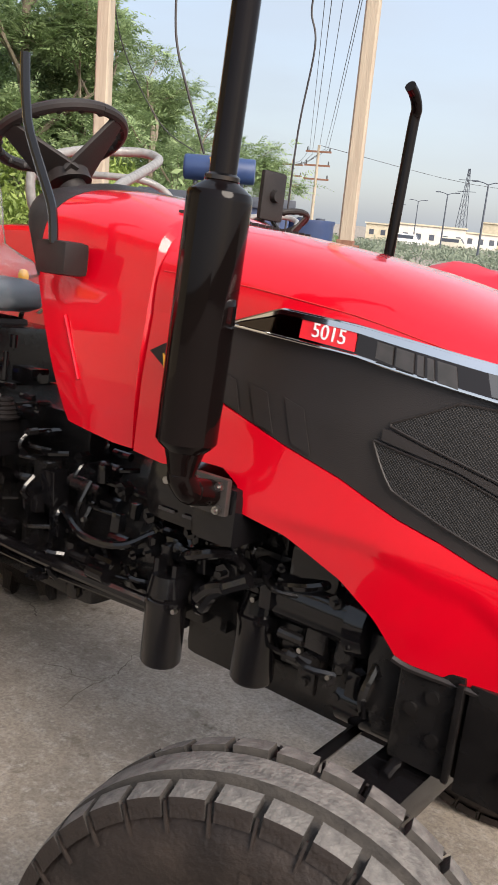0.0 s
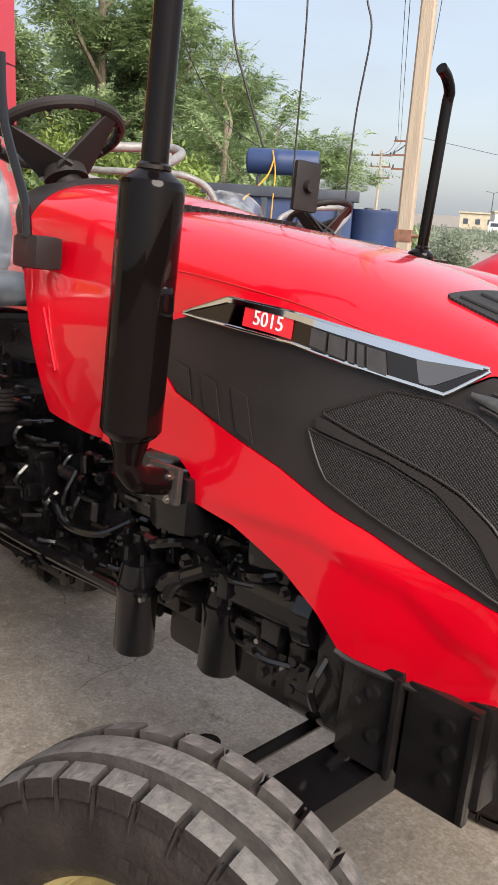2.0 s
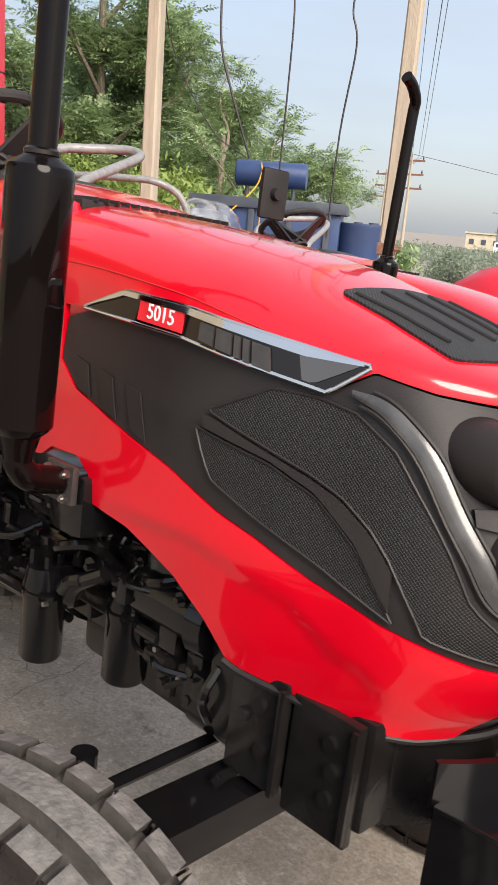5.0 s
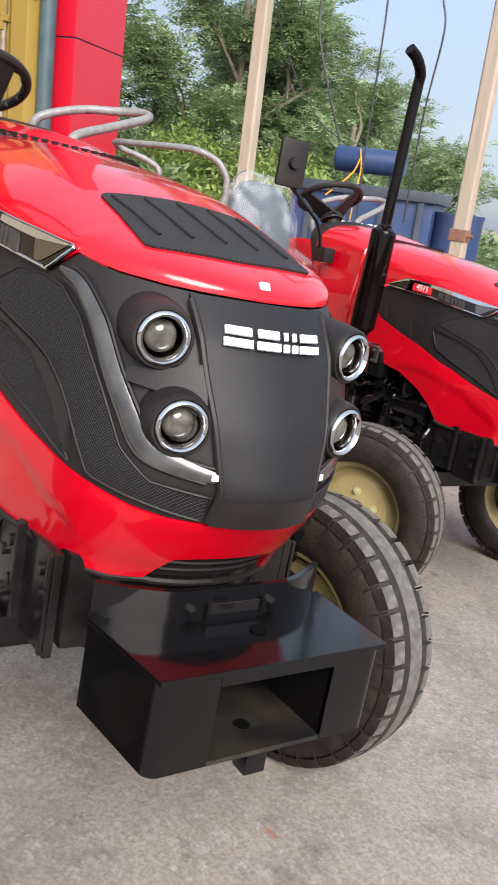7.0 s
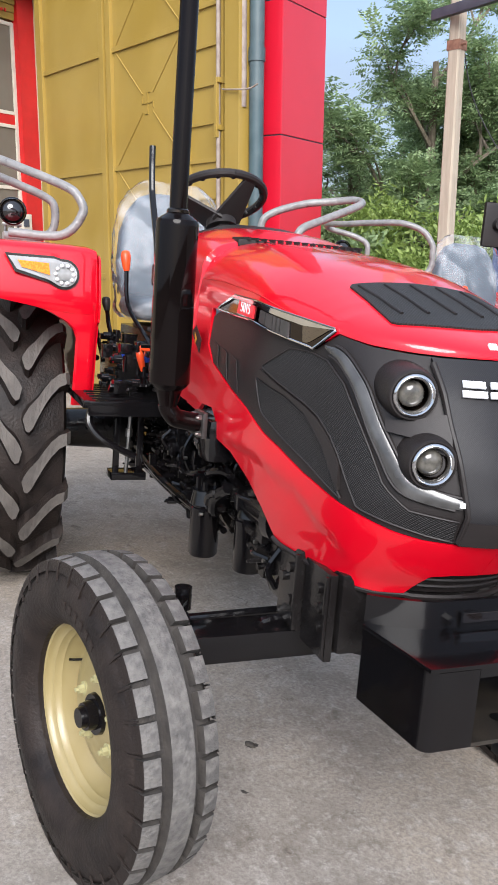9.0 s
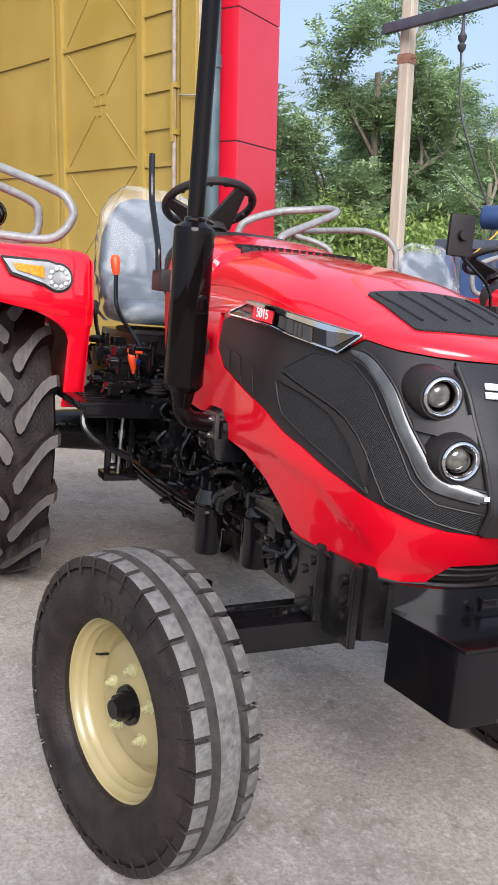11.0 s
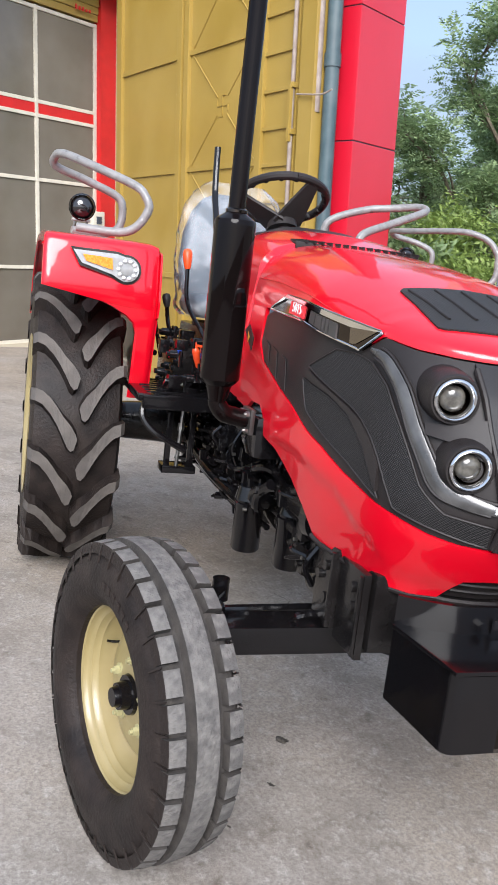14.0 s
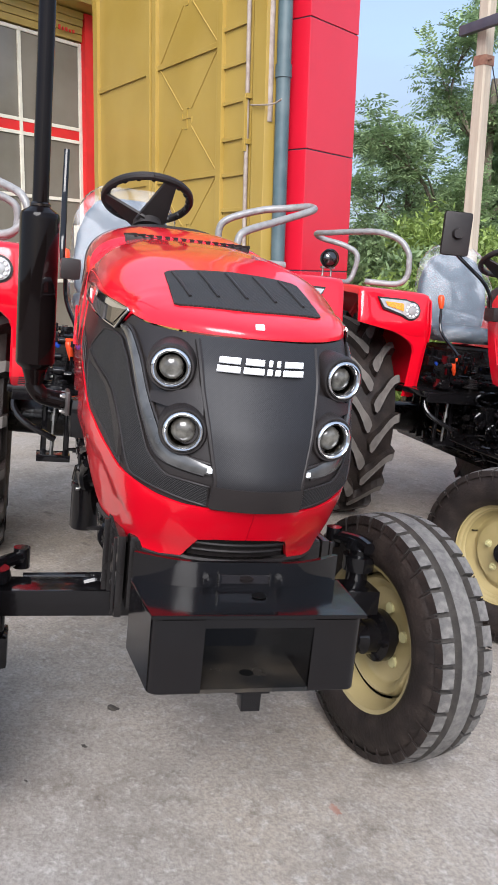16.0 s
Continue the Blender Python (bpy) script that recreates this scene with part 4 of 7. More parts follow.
def cowl(root):
    rows = []
    for u in (-.07, -.012, .012, .05, .13, .22, .31, .40, .49, .58, .67, .76, .85, .93, .985, 1):
        right = cowl_ring(u, -.016 if u < 0 else 0)
        rows.append(right + [Vector((p.x, -p.y, p.z)) for p in right[-2::-1]])
    c = part("cowl", sheet(bmesh.new(), rows[::-1], .012), RED, root, "glossy red cowl under the dashboard", angle=50)
    # black trim that wraps the rear edge of the cowl
    rows = []
    for q in np.linspace(0, 1, 7):
        half = []
        for k in range(7, 23):
            z = cowl_ring(.9)[k].z
            start = interp(z, (1.38, 1.47, 1.54, 1.60, 1.63), (.985, .93, .86, .80, .78))
            stop = interp(z, (1.38, 1.47, 1.60), (1.0, 1.04, 1.14))
            half.append(cowl_ring(start + (stop - start) * q, .004 if 0 < q < 1 else .001)[k])
        rows.append(half + [Vector((p.x, -p.y, p.z)) for p in half[-2::-1]])
    part("trim", sheet(bmesh.new(), rows[::-1], .010), PLASTIC, c, "black plastic trim round the dashboard", angle=60)
    rows = []
    for u in np.linspace(0, 1, 10):
        x = -1.02 - u * .22
        w = interp(u, (0, .15, 1), (.20, .265, .275))
        rows.append([Vector((x + .02 * abs(q) ** 3 * (1 - u), w * q, 1.616 + .022 * math.sin(u * 2.4) - .095 * abs(q) ** 3.4)) for q in np.linspace(-1, 1, 25)])
    part("dashboard", sheet(bmesh.new(), rows[::-1], .035), PLASTIC, root, "black plastic dashboard top", angle=50)
    for side in (-1, 1):
        bm = bmesh.new()
        tube(bm, [(-1.0 + .010 * k, side * (.3555 + .0007 * k), 1.30 - .020 * k) for k in range(8)], .004, segs=6)
        part("pressed_line", bm, RED, c)
        # dark sticker with a small triangle near the seam
        pts = [(-.705, 1.262), (-.66, 1.285), (-.60, 1.245), (-.615, 1.205)]
        part("sticker", prism(bmesh.new(), [(x, side * .364, z) for x, z in pts], (0, side * .002, 0)), PLASTIC, c, "dark warning sticker", smooth=False)
        pts = [(-.665, 1.262), (-.64, 1.245), (-.658, 1.228)]
        part("triangle", prism(bmesh.new(), [(x, side * .3665, z) for x, z in pts], (0, side * .001, 0)), YELLOW_KNOB, c, smooth=False)
    # steering wheel on its column
    cen, axis = Vector((-1.42, -.072, 1.755)), Vector((-.42, 0, .9)).normalized()
    m = Matrix.Translation(cen) @ axis.to_track_quat("Z", "X").to_matrix().to_4x4()
    bm = bmesh.new()
    ring = [m @ Vector((.178 * math.cos(a), .178 * math.sin(a), 0)) for a in np.linspace(0, 2 * math.pi, 61)]
    tube(bm, ring[:-1] + [ring[0]], .0165, segs=10)
    for k in range(18):
        a = k * 2 * math.pi / 18
        bmesh.ops.create_uvsphere(bm, u_segments=8, v_segments=5, radius=.014, matrix=m @ Matrix.Translation((.172 * math.cos(a), .172 * math.sin(a), -.005)))
    sw = part("steering_wheel", bm, PLASTIC, root, "black three-spoke steering wheel")
    bm = bmesh.new()
    for a in (25, 155, 270):
        d = Vector((math.cos(radians(a)), math.sin(radians(a)), 0))
        n = Vector((-d.y, d.x, 0))
        prism(bm, [m @ (d * .02 + n * .070 + Vector((0, 0, -.112))), m @ (d * .178 + n * .026), m @ (d * .178 - n * .026), m @ (d * .02 - n * .070 + Vector((0, 0, -.112)))], m.to_3x3() @ Vector((0, 0, -.014)), bevel=.003)
    part("spoke", bm, PLASTIC, sw)
    bm = bmesh.new()
    rod(bm, cen + axis * -.104, cen + axis * -.135, .058, .062, segs=24)
    part("hub_cap", bm, PLASTIC, sw)
    bm = bmesh.new()
    rod(bm, cen - axis * .14, cen - axis * .30 + Vector((.03, .04, 0)), .04, .06)
    part("steering_column", bm, PLASTIC, root)


def exhaust(root):
    bm = bmesh.new()
    axis = [(-.461, -.497, 1.126), (-.440, -.505, 1.575)]
    a, b = Vector(axis[0]), Vector(axis[1])
    d = (b - a)
    m = Matrix.Translation(a) @ d.to_track_quat("Z", "Y").to_matrix().to_4x4()
    L = d.length
    lathe(bm, [(.028, -.028), (.036, -.018), (.053, -.004), (.0585, .004), (.0585, .014), (.0585, L - .012), (.0580, L - .004), (.055, L + .003), (.046, L + .010), (.034, L + .017), (.029, L + .022)], 64, "Z", m=m)
    mu = part("muffler", bm, MUFFLER, root, "tall glossy black cylindrical exhaust muffler", angle=28)
    bm = bmesh.new()
    tp = b + d.normalized() * .62
    tube(bm, [b - d.normalized() * .01, b + d.normalized() * .3, tp, tp + Vector((.012, -.012, .06)), tp + Vector((.012, -.05, .11)), tp + Vector((.012, -.10, .135))], .0245, segs=32, n=6)
    part("exhaust_pipe", bm, MUFFLER, mu, "black exhaust stack with a bent tip", angle=60)
    bm = bmesh.new()
    lathe(bm, [(.027, .018), (.0310, .022), (.0310, .029), (.0262, .033)], 40, "Z", m=m @ Matrix.Translation((0, 0, L)))
    part("collar", bm, DARK_CHROME, mu, "dark ring where the pipe enters")
    bm = bmesh.new()
    lathe(bm, [(.043, .006), (.040, -.012), (.034, -.032), (.028, -.055), (.0255, -.070)], 36, "Z", m=m)
    tube(bm, [a + Vector((-.003, 0, -.060)), a + Vector((-.003, .002, -.072)), a + Vector((.0, .020, -.095)), (-.466, -.455, 1.022), (-.468, -.40, 1.012)], .0265, segs=24, n=6, r_end=.028)
    part("elbow", bm, MUFFLER, mu, angle=60)
    bm = one_box(-.517, -.425, -.40, -.384, .970, 1.048, bevel=.008)
    fl = part("flange", bm, FLANGE, mu, "grey bolted flange plate")
    for x, z in ((-.503, 1.031), (-.442, 1.031), (-.503, .983), (-.442, .983)):
        bm = bmesh.new()
        rod(bm, (x, -.40, z), (x, -.410, z), .0095, segs=6)
        rod(bm, (x, -.40, z), (x, -.416, z), .005, segs=8)
        part("bolt", bm, STEEL, fl)
    mf = part("manifold", box(one_box(-.70, -.42, -.355, -.22, .89, 1.04, bevel=.06), -.53, -.41, -.384, -.2, .90, 1.03, bevel=.03), BLACK, root)
    for x in (-.64, -.57):
        part("slot", one_box(x, x + .045, -.3575, -.354, .925, .932, bevel=.001), INK, mf, smooth=False)
    bm = bmesh.new()
    rod(bm, (-.62, -.35, .995), (-.62, -.366, .995), .009, segs=8)
    part("bolt", bm, STEEL, mf)


def front_wheel(root, side, steer, y, x=0.0):
    """Ribbed front tyre on a cream disc; its outer face looks along -y before it is turned."""
    m = Matrix.Translation((x, y, .386)) @ Matrix.Rotation(radians(steer + (180 if side > 0 else 0)), 4, "Z") @ Matrix.Diagonal((.963, 1, .963, 1))
    w = new("front_wheel")
    w.parent, w.matrix_basis = root, m
    tagged(w, "ribbed front wheel with a cream-yellow rim")
    bm = bmesh.new()
    prof = [(.232, -.070), (.246, -.086), (.268, -.101), (.30, -.106), (.335, -.101), (.356, -.094), (.370, -.083), (.376, -.074), (.379, -.050), (.377, -.044), (.379, -.034), (.387, -.029),
            (.400, -.027), (.402, 0), (.400, .027), (.387, .029), (.379, .034), (.377, .044), (.379, .050), (.376, .074), (.370, .083), (.356, .094), (.335, .101), (.30, .106), (.268, .101), (.246, .086), (.232, .070)]
    lathe(bm, prof, 72, "Y", closed=True)
    for f in bm.faces:
        c = f.calc_center_median()
        if abs(c.y) < .0275 and math.hypot(c.x, c.z) > .39:
            f.material_index = 1
        elif abs(c.y) < .0835 and math.hypot(c.x, c.z) > .37:
            f.material_index = 2
    ty = part("tyre", bm, [RUBBER, TREAD, GROOVE], w, "dusty black ribbed tyre", angle=30)
    n = 34
    half = math.pi / n * .80
    for sg in (-1, 1):
        bm = bmesh.new()
        V = [bm.verts.new((r * math.cos(a), sg * yy, r * math.sin(a))) for a in (-half, 0, half) for r, yy in ((.366, .0955), (.3925, .0885), (.3985, .052), (.376, .046))]
        for i in range(2):
            for j in range(3):
                bm.faces.new((V[i * 4 + j], V[i * 4 + j + 1], V[i * 4 + 5 + j], V[i * 4 + 4 + j])).material_index = (0, 1, 2)[j]
        bm.faces.new(V[:4]).material_index = 2
        bm.faces.new(V[8:][::-1]).material_index = 2
        # a small rib that runs down the shoulder
        tube(bm, [Vector((r * math.cos(half * 1.25), sg * yy, r * math.sin(half * 1.25))) for r, yy in ((.388, .088), (.366, .0955), (.345, .0995))], .003, segs=4)
        first = part("tread_block", bm, [RUBBER, TREAD, GROOVE], w, smooth=False)
        for k in range(n):
            ob = first if k == 0 else new("tread_block", first.data)
            ob.parent = w
            ob.matrix_basis = Matrix.Rotation(2 * math.pi * (k + (.5 if sg > 0 else 0)) / n, 4, "Y")
    # raised bars in place of the writing on the wall
    first = part("wall_bar", one_box(.292, .312, -.1068, -.1035, -.009, .009), RUBBER, w, smooth=False)
    for k in range(6):
        ob = first if k == 0 else new("wall_bar", first.data)
        ob.parent = w
        ob.matrix_basis = Matrix.Rotation(-radians(60 + 6 * k), 4, "Y")
    bm = bmesh.new()
    lathe(bm, [(.248, -.082), (.253, -.088), (.253, -.082), (.243, -.076), (.237, -.066), (.235, -.058), (.227, -.053), (.225, -.044), (.221, -.038), (.213, -.034), (.210, -.022), (.204, -.017), (.203, -.004), (.198, .002), (.196, .018), (.186, .028), (.172, .024), (.160, .008), (.150, .002), (.120, .0), (.085, -.004), (.066, -.012), (.05, -.012)], 64, "Y", caps=(0, 1))
    lathe(bm, [(.206, .02), (.220, .05), (.236, .072), (.252, .078), (.250, .086), (.232, .080), (.214, .05), (.203, .02)], 64, "Y", closed=True)
    for v in bm.verts:
        r, q = math.hypot(v.co.x, v.co.z), math.atan2(v.co.z, v.co.x)
        if .155 < r < .2 and v.co.y > 0:
            v.co.y += .020 * max(math.sin(2 * q + .6), 0) ** 2
    rim = part("rim", bm, RIM, w, "cream-yellow painted steel rim", angle=40)
    bm = bmesh.new()
    rod(bm, (0, .0, 0), (0, -.022, 0), .056, .050, segs=28)
    rod(bm, (0, -.022, 0), (0, -.046, 0), .038, .034, segs=28)
    rod(bm, (0, -.046, 0), (0, -.060, 0), .028, .024, segs=20)
    part("hub", bm, BLACK, w, "black hub cap")
    for k in range(5):
        a = radians(72 * k + 20)
        c = Vector((.092 * math.cos(a), -.006, .092 * math.sin(a)))
        bm = bmesh.new()
        rod(bm, c + Vector((0, .012, 0)), c + Vector((0, -.003, 0)), .018, segs=16)
        rod(bm, c, c + Vector((0, -.016, 0)), .0125, .011, segs=6)
        rod(bm, c, c + Vector((0, -.024, 0)), .006, segs=8)
        part("wheel_nut", bm, NUT, rim)
    bm = bmesh.new()
    tube(bm, [(-.176, .026, .06), (-.180, .004, .062), (-.184, -.008, .064)], .0036, segs=8)
    part("valve", bm, BLACK, rim)
    bm = bmesh.new()
    lathe(bm, [(.03, .02), (.085, .02), (.085, .05), (.06, .06), (.055, .10), (.03, .12)], 24, "Y")
    for k in range(6):
        a = radians(60 * k)
        c = Vector((.072 * math.cos(a), .05, .072 * math.sin(a)))
        rod(bm, c, c + Vector((0, .014, 0)), .011, segs=6)
    part("hub_back", bm, BLACK, w)
    return w


def rear_wheel(root, side):
    m = Matrix.Translation((-2.20, side * .795 - (.16 if side > 0 else 0), .68)) @ (Matrix.Rotation(math.pi, 4, "Z") if side > 0 else Matrix.Identity(4))
    w = new("rear_wheel")
    w.parent, w.matrix_basis = root, m
    tagged(w, "large rear wheel with deep chevron lugs")
    bm = bmesh.new()
    R = .640
    prof = [(.355, -.14), (.372, -.176), (.44, -.188), (.52, -.190), (.585, -.186), (.622, -.176), (.636, -.12), (.640, 0), (.636, .12), (.622, .172), (.585, .188), (.52, .196), (.44, .192), (.375, .165), (.355, .14)]
    lathe(bm, prof, 80, "Y", closed=True)
    part("tyre", bm, RUBBER, w, "dusty black tractor tyre", angle=40)
    n = 17
    back = 1 if side < 0 else -1
    for sg in (-1, 1):
        bm = bmesh.new()
        prev = None
        for q, wid in ((-.03, .030), (.03, .050), (.12, .060), (.28, .054), (.42, .048), (.56, .044), (.74, .038), (.90, .035), (1.0, .036)):
            y = sg * (.012 + .183 * q)
            ang = back * .30 * interp(q, (-.03, 0, .25, .5, .75, 1), (0, 0, .32, .70, .92, 1))
            rt, rb = (.690 - .010 * q, interp(abs(y), (0, .12, .172, .19), (.638, .632, .615, .58))) if q < .99 else (.655, .57)
            cut = .28 * max(1 - max(q, 0) / .30, 0) ** 1.2
            ring = [bm.verts.new((rr * math.cos(ang + dr), y - dr * .66 * back * sg * cut, rr * math.sin(ang + dr))) for dr, rr in ((-wid / .66, rb), (-wid * .70 / .66, rt), (wid * .70 / .66, rt), (wid / .66, rb))]
            if prev:
                for j in range(3):
                    bm.faces.new((prev[j], prev[j + 1], ring[j + 1], ring[j])).material_index = 1 if j == 1 else 0
            else:
                bm.faces.new(ring)
            prev = ring
        bm.faces.new(prev[::-1])
        first = part("lug", bm, [RUBBER, LUG], w, smooth=False)
        for k in range(n):
            ob = first if k == 0 else new("lug", first.data)
            ob.parent = w
            ob.matrix_basis = Matrix.Rotation(2 * math.pi * (k + (.5 if sg > 0 else 0)) / n, 4, "Y")
    bm = bmesh.new()
    lathe(bm, [(.380, -.184), (.384, -.190), (.378, -.192), (.362, -.186), (.345, -.165), (.335, -.09), (.33, -.03), (.27, .0), (.16, .01), (.10, .0), (.05, 0)], 56, "Y", caps=(0, 1))
    lathe(bm, [(.33, -.03), (.335, .09), (.35, .14), (.372, .155), (.372, .165), (.345, .15), (.325, .09), (.32, -.03)], 56, "Y", closed=True)
    part("rim", bm, RIM, w, "cream-yellow painted steel rim", angle=40)
    bm = bmesh.new()
    rod(bm, (0, .05, 0), (0, -.07, 0), .085, .07, segs=24)
    for k in range(8):
        a = radians(45 * k)
        c = Vector((.115 * math.cos(a), 0, .115 * math.sin(a)))
        rod(bm, c, c + Vector((0, -.022, 0)), .014, segs=6)
    part("hub", bm, BLACK, w)
    return w


def frame_parts(root):
    """The front support, axle beam, king pins and the weight box ahead of the nose."""
    for side in (-1, 1):
        y = .285 * side
        bm = one_box(-.055, .07, min(y, y - .02 * side), max(y, y - .02 * side), .585, .792, bevel=.004)
        box(bm, .062, .074, min(y, y + .014 * side), max(y, y + .014 * side), .590, .785, bevel=.003)
        fp = part("support_plate", bm, CHASSIS, root, "black bolted front support plate")
        for x, z in ((.018, .735), (.03, .655), (-.02, .70)):
            bm = bmesh.new()
            rod(bm, (x, y, z), (x, y + .010 * side, z), .013, segs=12)
            part("bolt", bm, CHASSIS, fp)
        bm = one_box(.078, .215, min(y * .97, (y - .02 * side) * .97), max(y * .97, (y - .02 * side) * .97), .570, .782, bevel=.004)
        box(bm, .205, .217, min(y, y + .008 * side) * .98, max(y, y + .008 * side) * .98, .580, .778, bevel=.002)
        fp = part("support_plate", bm, CHASSIS, root, "black bolted front support plate")
        for x, z in ((.165, .735), (.175, .690), (.170, .640)):
            bm = bmesh.new()
            rod(bm, (x, y * .97, z), (x, y * .97 + .010 * side, z), .013, segs=12)
            part("bolt", bm, CHASSIS, fp)
        bm = bmesh.new()
        prism(bm, [(-.135, y * .93, .80), (-.05, y * .93, .80), (-.03, y * .93, .66), (-.06, y * .93, .62), (-.10, y * .93, .605), (-.13, y * .93, .66)], (0, -.03 * side, 0), bevel=.004)
        part("bracket", bm, CHASSIS, root)
        for x in (-.30, -.22):
            bm = one_box(x, x + .045, min(y * .86, y * .80), max(y * .86, y * .80), .60, .745, bevel=.006)
            for z in (.63, .69):
                rod(bm, (x + .022, y * .86, z), (x + .022, y * .86 + .012 * side, z), .010, segs=8)
            part("mount_strap", bm, CHASSIS, root)
    rows = []
    for s in [*steps(.06, TIP, .02)]:
        rows.append([skin(s, .76, -.028) + Vector((0, 0, dz)) for dz in (-.185, -.12, -.06, -.004)])
    full = rows + [[Vector((p.x, -p.y, p.z)) for p in r] for r in rows[-2::-1]]
    part("front_casting", sheet(bmesh.new(), full, .03), CHASSIS, root, "curved black front casting", angle=40)
    part("support_core", one_box(-.12, .225, -.25, .25, .590, .785, bevel=.012), CHASSIS, root, "solid black front support casting")
    part("radiator_base", one_box(-.05, .20, -.22, .22, .70, .775, bevel=.01), CHASSIS, root)
    # axle
    bm = one_box(-.082, .030, -.60, .53, .497, .569, bevel=.004)
    ax = part("axle_beam", bm, BLACK, root, "square black front axle beam")
    bm = bmesh.new()
    tube(bm, [(-.03, -.335, .572), (-.03, -.30, .580), (-.03, -.27, .574)], .012, segs=8, n=3)
    part("grease_pipe", bm, BLACK, ax)
    part("pivot_block", one_box(-.075, .024, -.21, .21, .50, .70, bevel=.006), CHASSIS, ax)
    for side in (-1, 1):
        kp = .575 * side if side < 0 else .500
        kx = 0 if side < 0 else -.07
        low = .085 if side < 0 else 0
        bm = bmesh.new()
        rod(bm, (-.02 + kx, kp, .33), (-.02 + kx, kp, .668 - low), .034, segs=18)
        rod(bm, (-.02 + kx, kp, .668 - low), (-.02 + kx, kp, .700 - low), .048, .040, segs=18)
        rod(bm, (-.02 + kx, kp, .60 - low), (-.02 + kx, kp, .645 - low), .050, segs=18)
        rod(bm, (-.02 + kx, kp, .40), (-.01 + kx, kp + .10 * side, .40), .040, .036, segs=16)
        box(bm, -.07 + kx, .03 + kx, kp - .045, kp + .045, .345, .435, bevel=.012)
        part("king_pin", bm, BLACK, ax, "black king pin and knuckle")
        bm = bmesh.new()
        tube(bm, [(-.02, kp, .685 - low), (-.08, kp * .97, .69 - low), (-.17, kp * .88, .68 - low)], .020, segs=10, n=4)
        rod(bm, (-.17, kp * .88, .65 - low), (-.17, kp * .88, .71 - low), .024, segs=12)
        part("steering_arm", bm, BLACK, ax)
    bm = bmesh.new()
    tube(bm, [(-.17, -.5, .535), (-.18, 0, .54), (-.17, .44, .545)], .013, segs=8)
    part("tie_rod", bm, BLACK, ax)
    # weight box
    wb = new("weight_box")
    wb.parent = root
    tagged(wb, "black welded steel weight box with an open front")
    a, b, z0, z1 = .345, .577, .546, .718
    part("top_plate", prism(bmesh.new(), [(a, -.260, z1 - .006), (b + .006, -.240, z1), (b + .006, .240, z1), (a, .260, z1 - .006)], (0, 0, .009), bevel=.002), BLACK, wb, "glossy black top plate", smooth=False)
    nose_arc = [(b - .028 + .026 * math.sin(q), .210 + .026 * math.cos(q)) for q in np.linspace(0, math.pi / 2, 6)]
    foot = [(a, .255), *nose_arc] + [(x, -y) for x, y in [*nose_arc[::-1], (a, .255)]]
    part("bottom_plate", prism(bmesh.new(), [(x, y, z0) for x, y in foot], (0, 0, .009)), DUSTY_PLATE, wb, smooth=False)
    for side in (-1, 1):
        def rim_line(inset):
            r = .026 - inset
            arc = [(b - .026 + r * math.sin(q), side * (.236 - .026 + r * math.cos(q))) for q in np.linspace(0, math.pi / 2, 7)]
            return [(a, side * (.256 - inset)), *arc, (b - inset, side * .122)]
        bend = rim_line(0) + rim_line(.010)[::-1]
        part("bent_plate", prism(bmesh.new(), [(x, y, z0 + .002) for x, y in bend], (0, 0, z1 - z0 - .006)), BLACK, wb, "black plate bent round the corner", angle=30)
        part("pocket_wall", one_box(a + .012, b - .002, min(side * .122, side * .132), max(side * .122, side * .132), z0 + .006, z1 - .004), BLACK, wb, smooth=False)
    part("back_plate", one_box(a + .002, a + .012, -.25, .25, z0 + .004, z1 - .006), BLACK, wb, smooth=False)
    part("front_lintel", one_box(b - .010, b + .001, -.122, .122, z1 - .022, z1 - .002), BLACK, wb, smooth=False)
    for hx, hy, hz in ((.50, 0, z0 + .008), (.47, .02, z1 + .0085)):
        bm = bmesh.new()
        lathe(bm, [(.017, 0), (.0165, .0012), (.004, .0012)], 20, "Z", m=Matrix.Translation((hx, hy, hz)), caps=(0, 1))
        part("pin_hole", bm, HOLE, wb, "dark pin hole")
    part("tongue", box(one_box(.52, .56, -.022, .022, .492, .548, bevel=.003), .50, .565, -.04, .04, .536, .548, bevel=.002), BLACK, wb)
    rows = []
    for q in np.linspace(-1, 1, 25):
        x = .408 - .070 * max(abs(q) - .42, 0) ** 1.6 / .58 ** 1.6
        rows.append([Vector((x, .253 * q, z)) for z in (.706, .745, .784)][::1])
    cp = part("curved_plate", sheet(bmesh.new(), rows, .012), BLACK, wb, "curved black mounting plate", angle=50)
    for y in (-.088, .088):
        bm = bmesh.new()
        rod(bm, (.405, y, .742), (.411, y, .742), .018, segs=18)
        rod(bm, (.41, y, .742), (.422, y, .742), .013, segs=6)
        rod(bm, (.42, y, .742), (.428, y, .742), .007, segs=8)
        part("bolt", bm, BLACK, cp, smooth=False)
    ct = part("catch", one_box(.409, .413, -.058, .058, .734, .756, bevel=.001), GLASS_LAMP, cp, "dark slot in the plate", smooth=False)
    for y in (-.064, .058):
        part("catch_cheek", one_box(.407, .420, y, y + .006, .730, .762, bevel=.001), BLACK, ct, smooth=False)


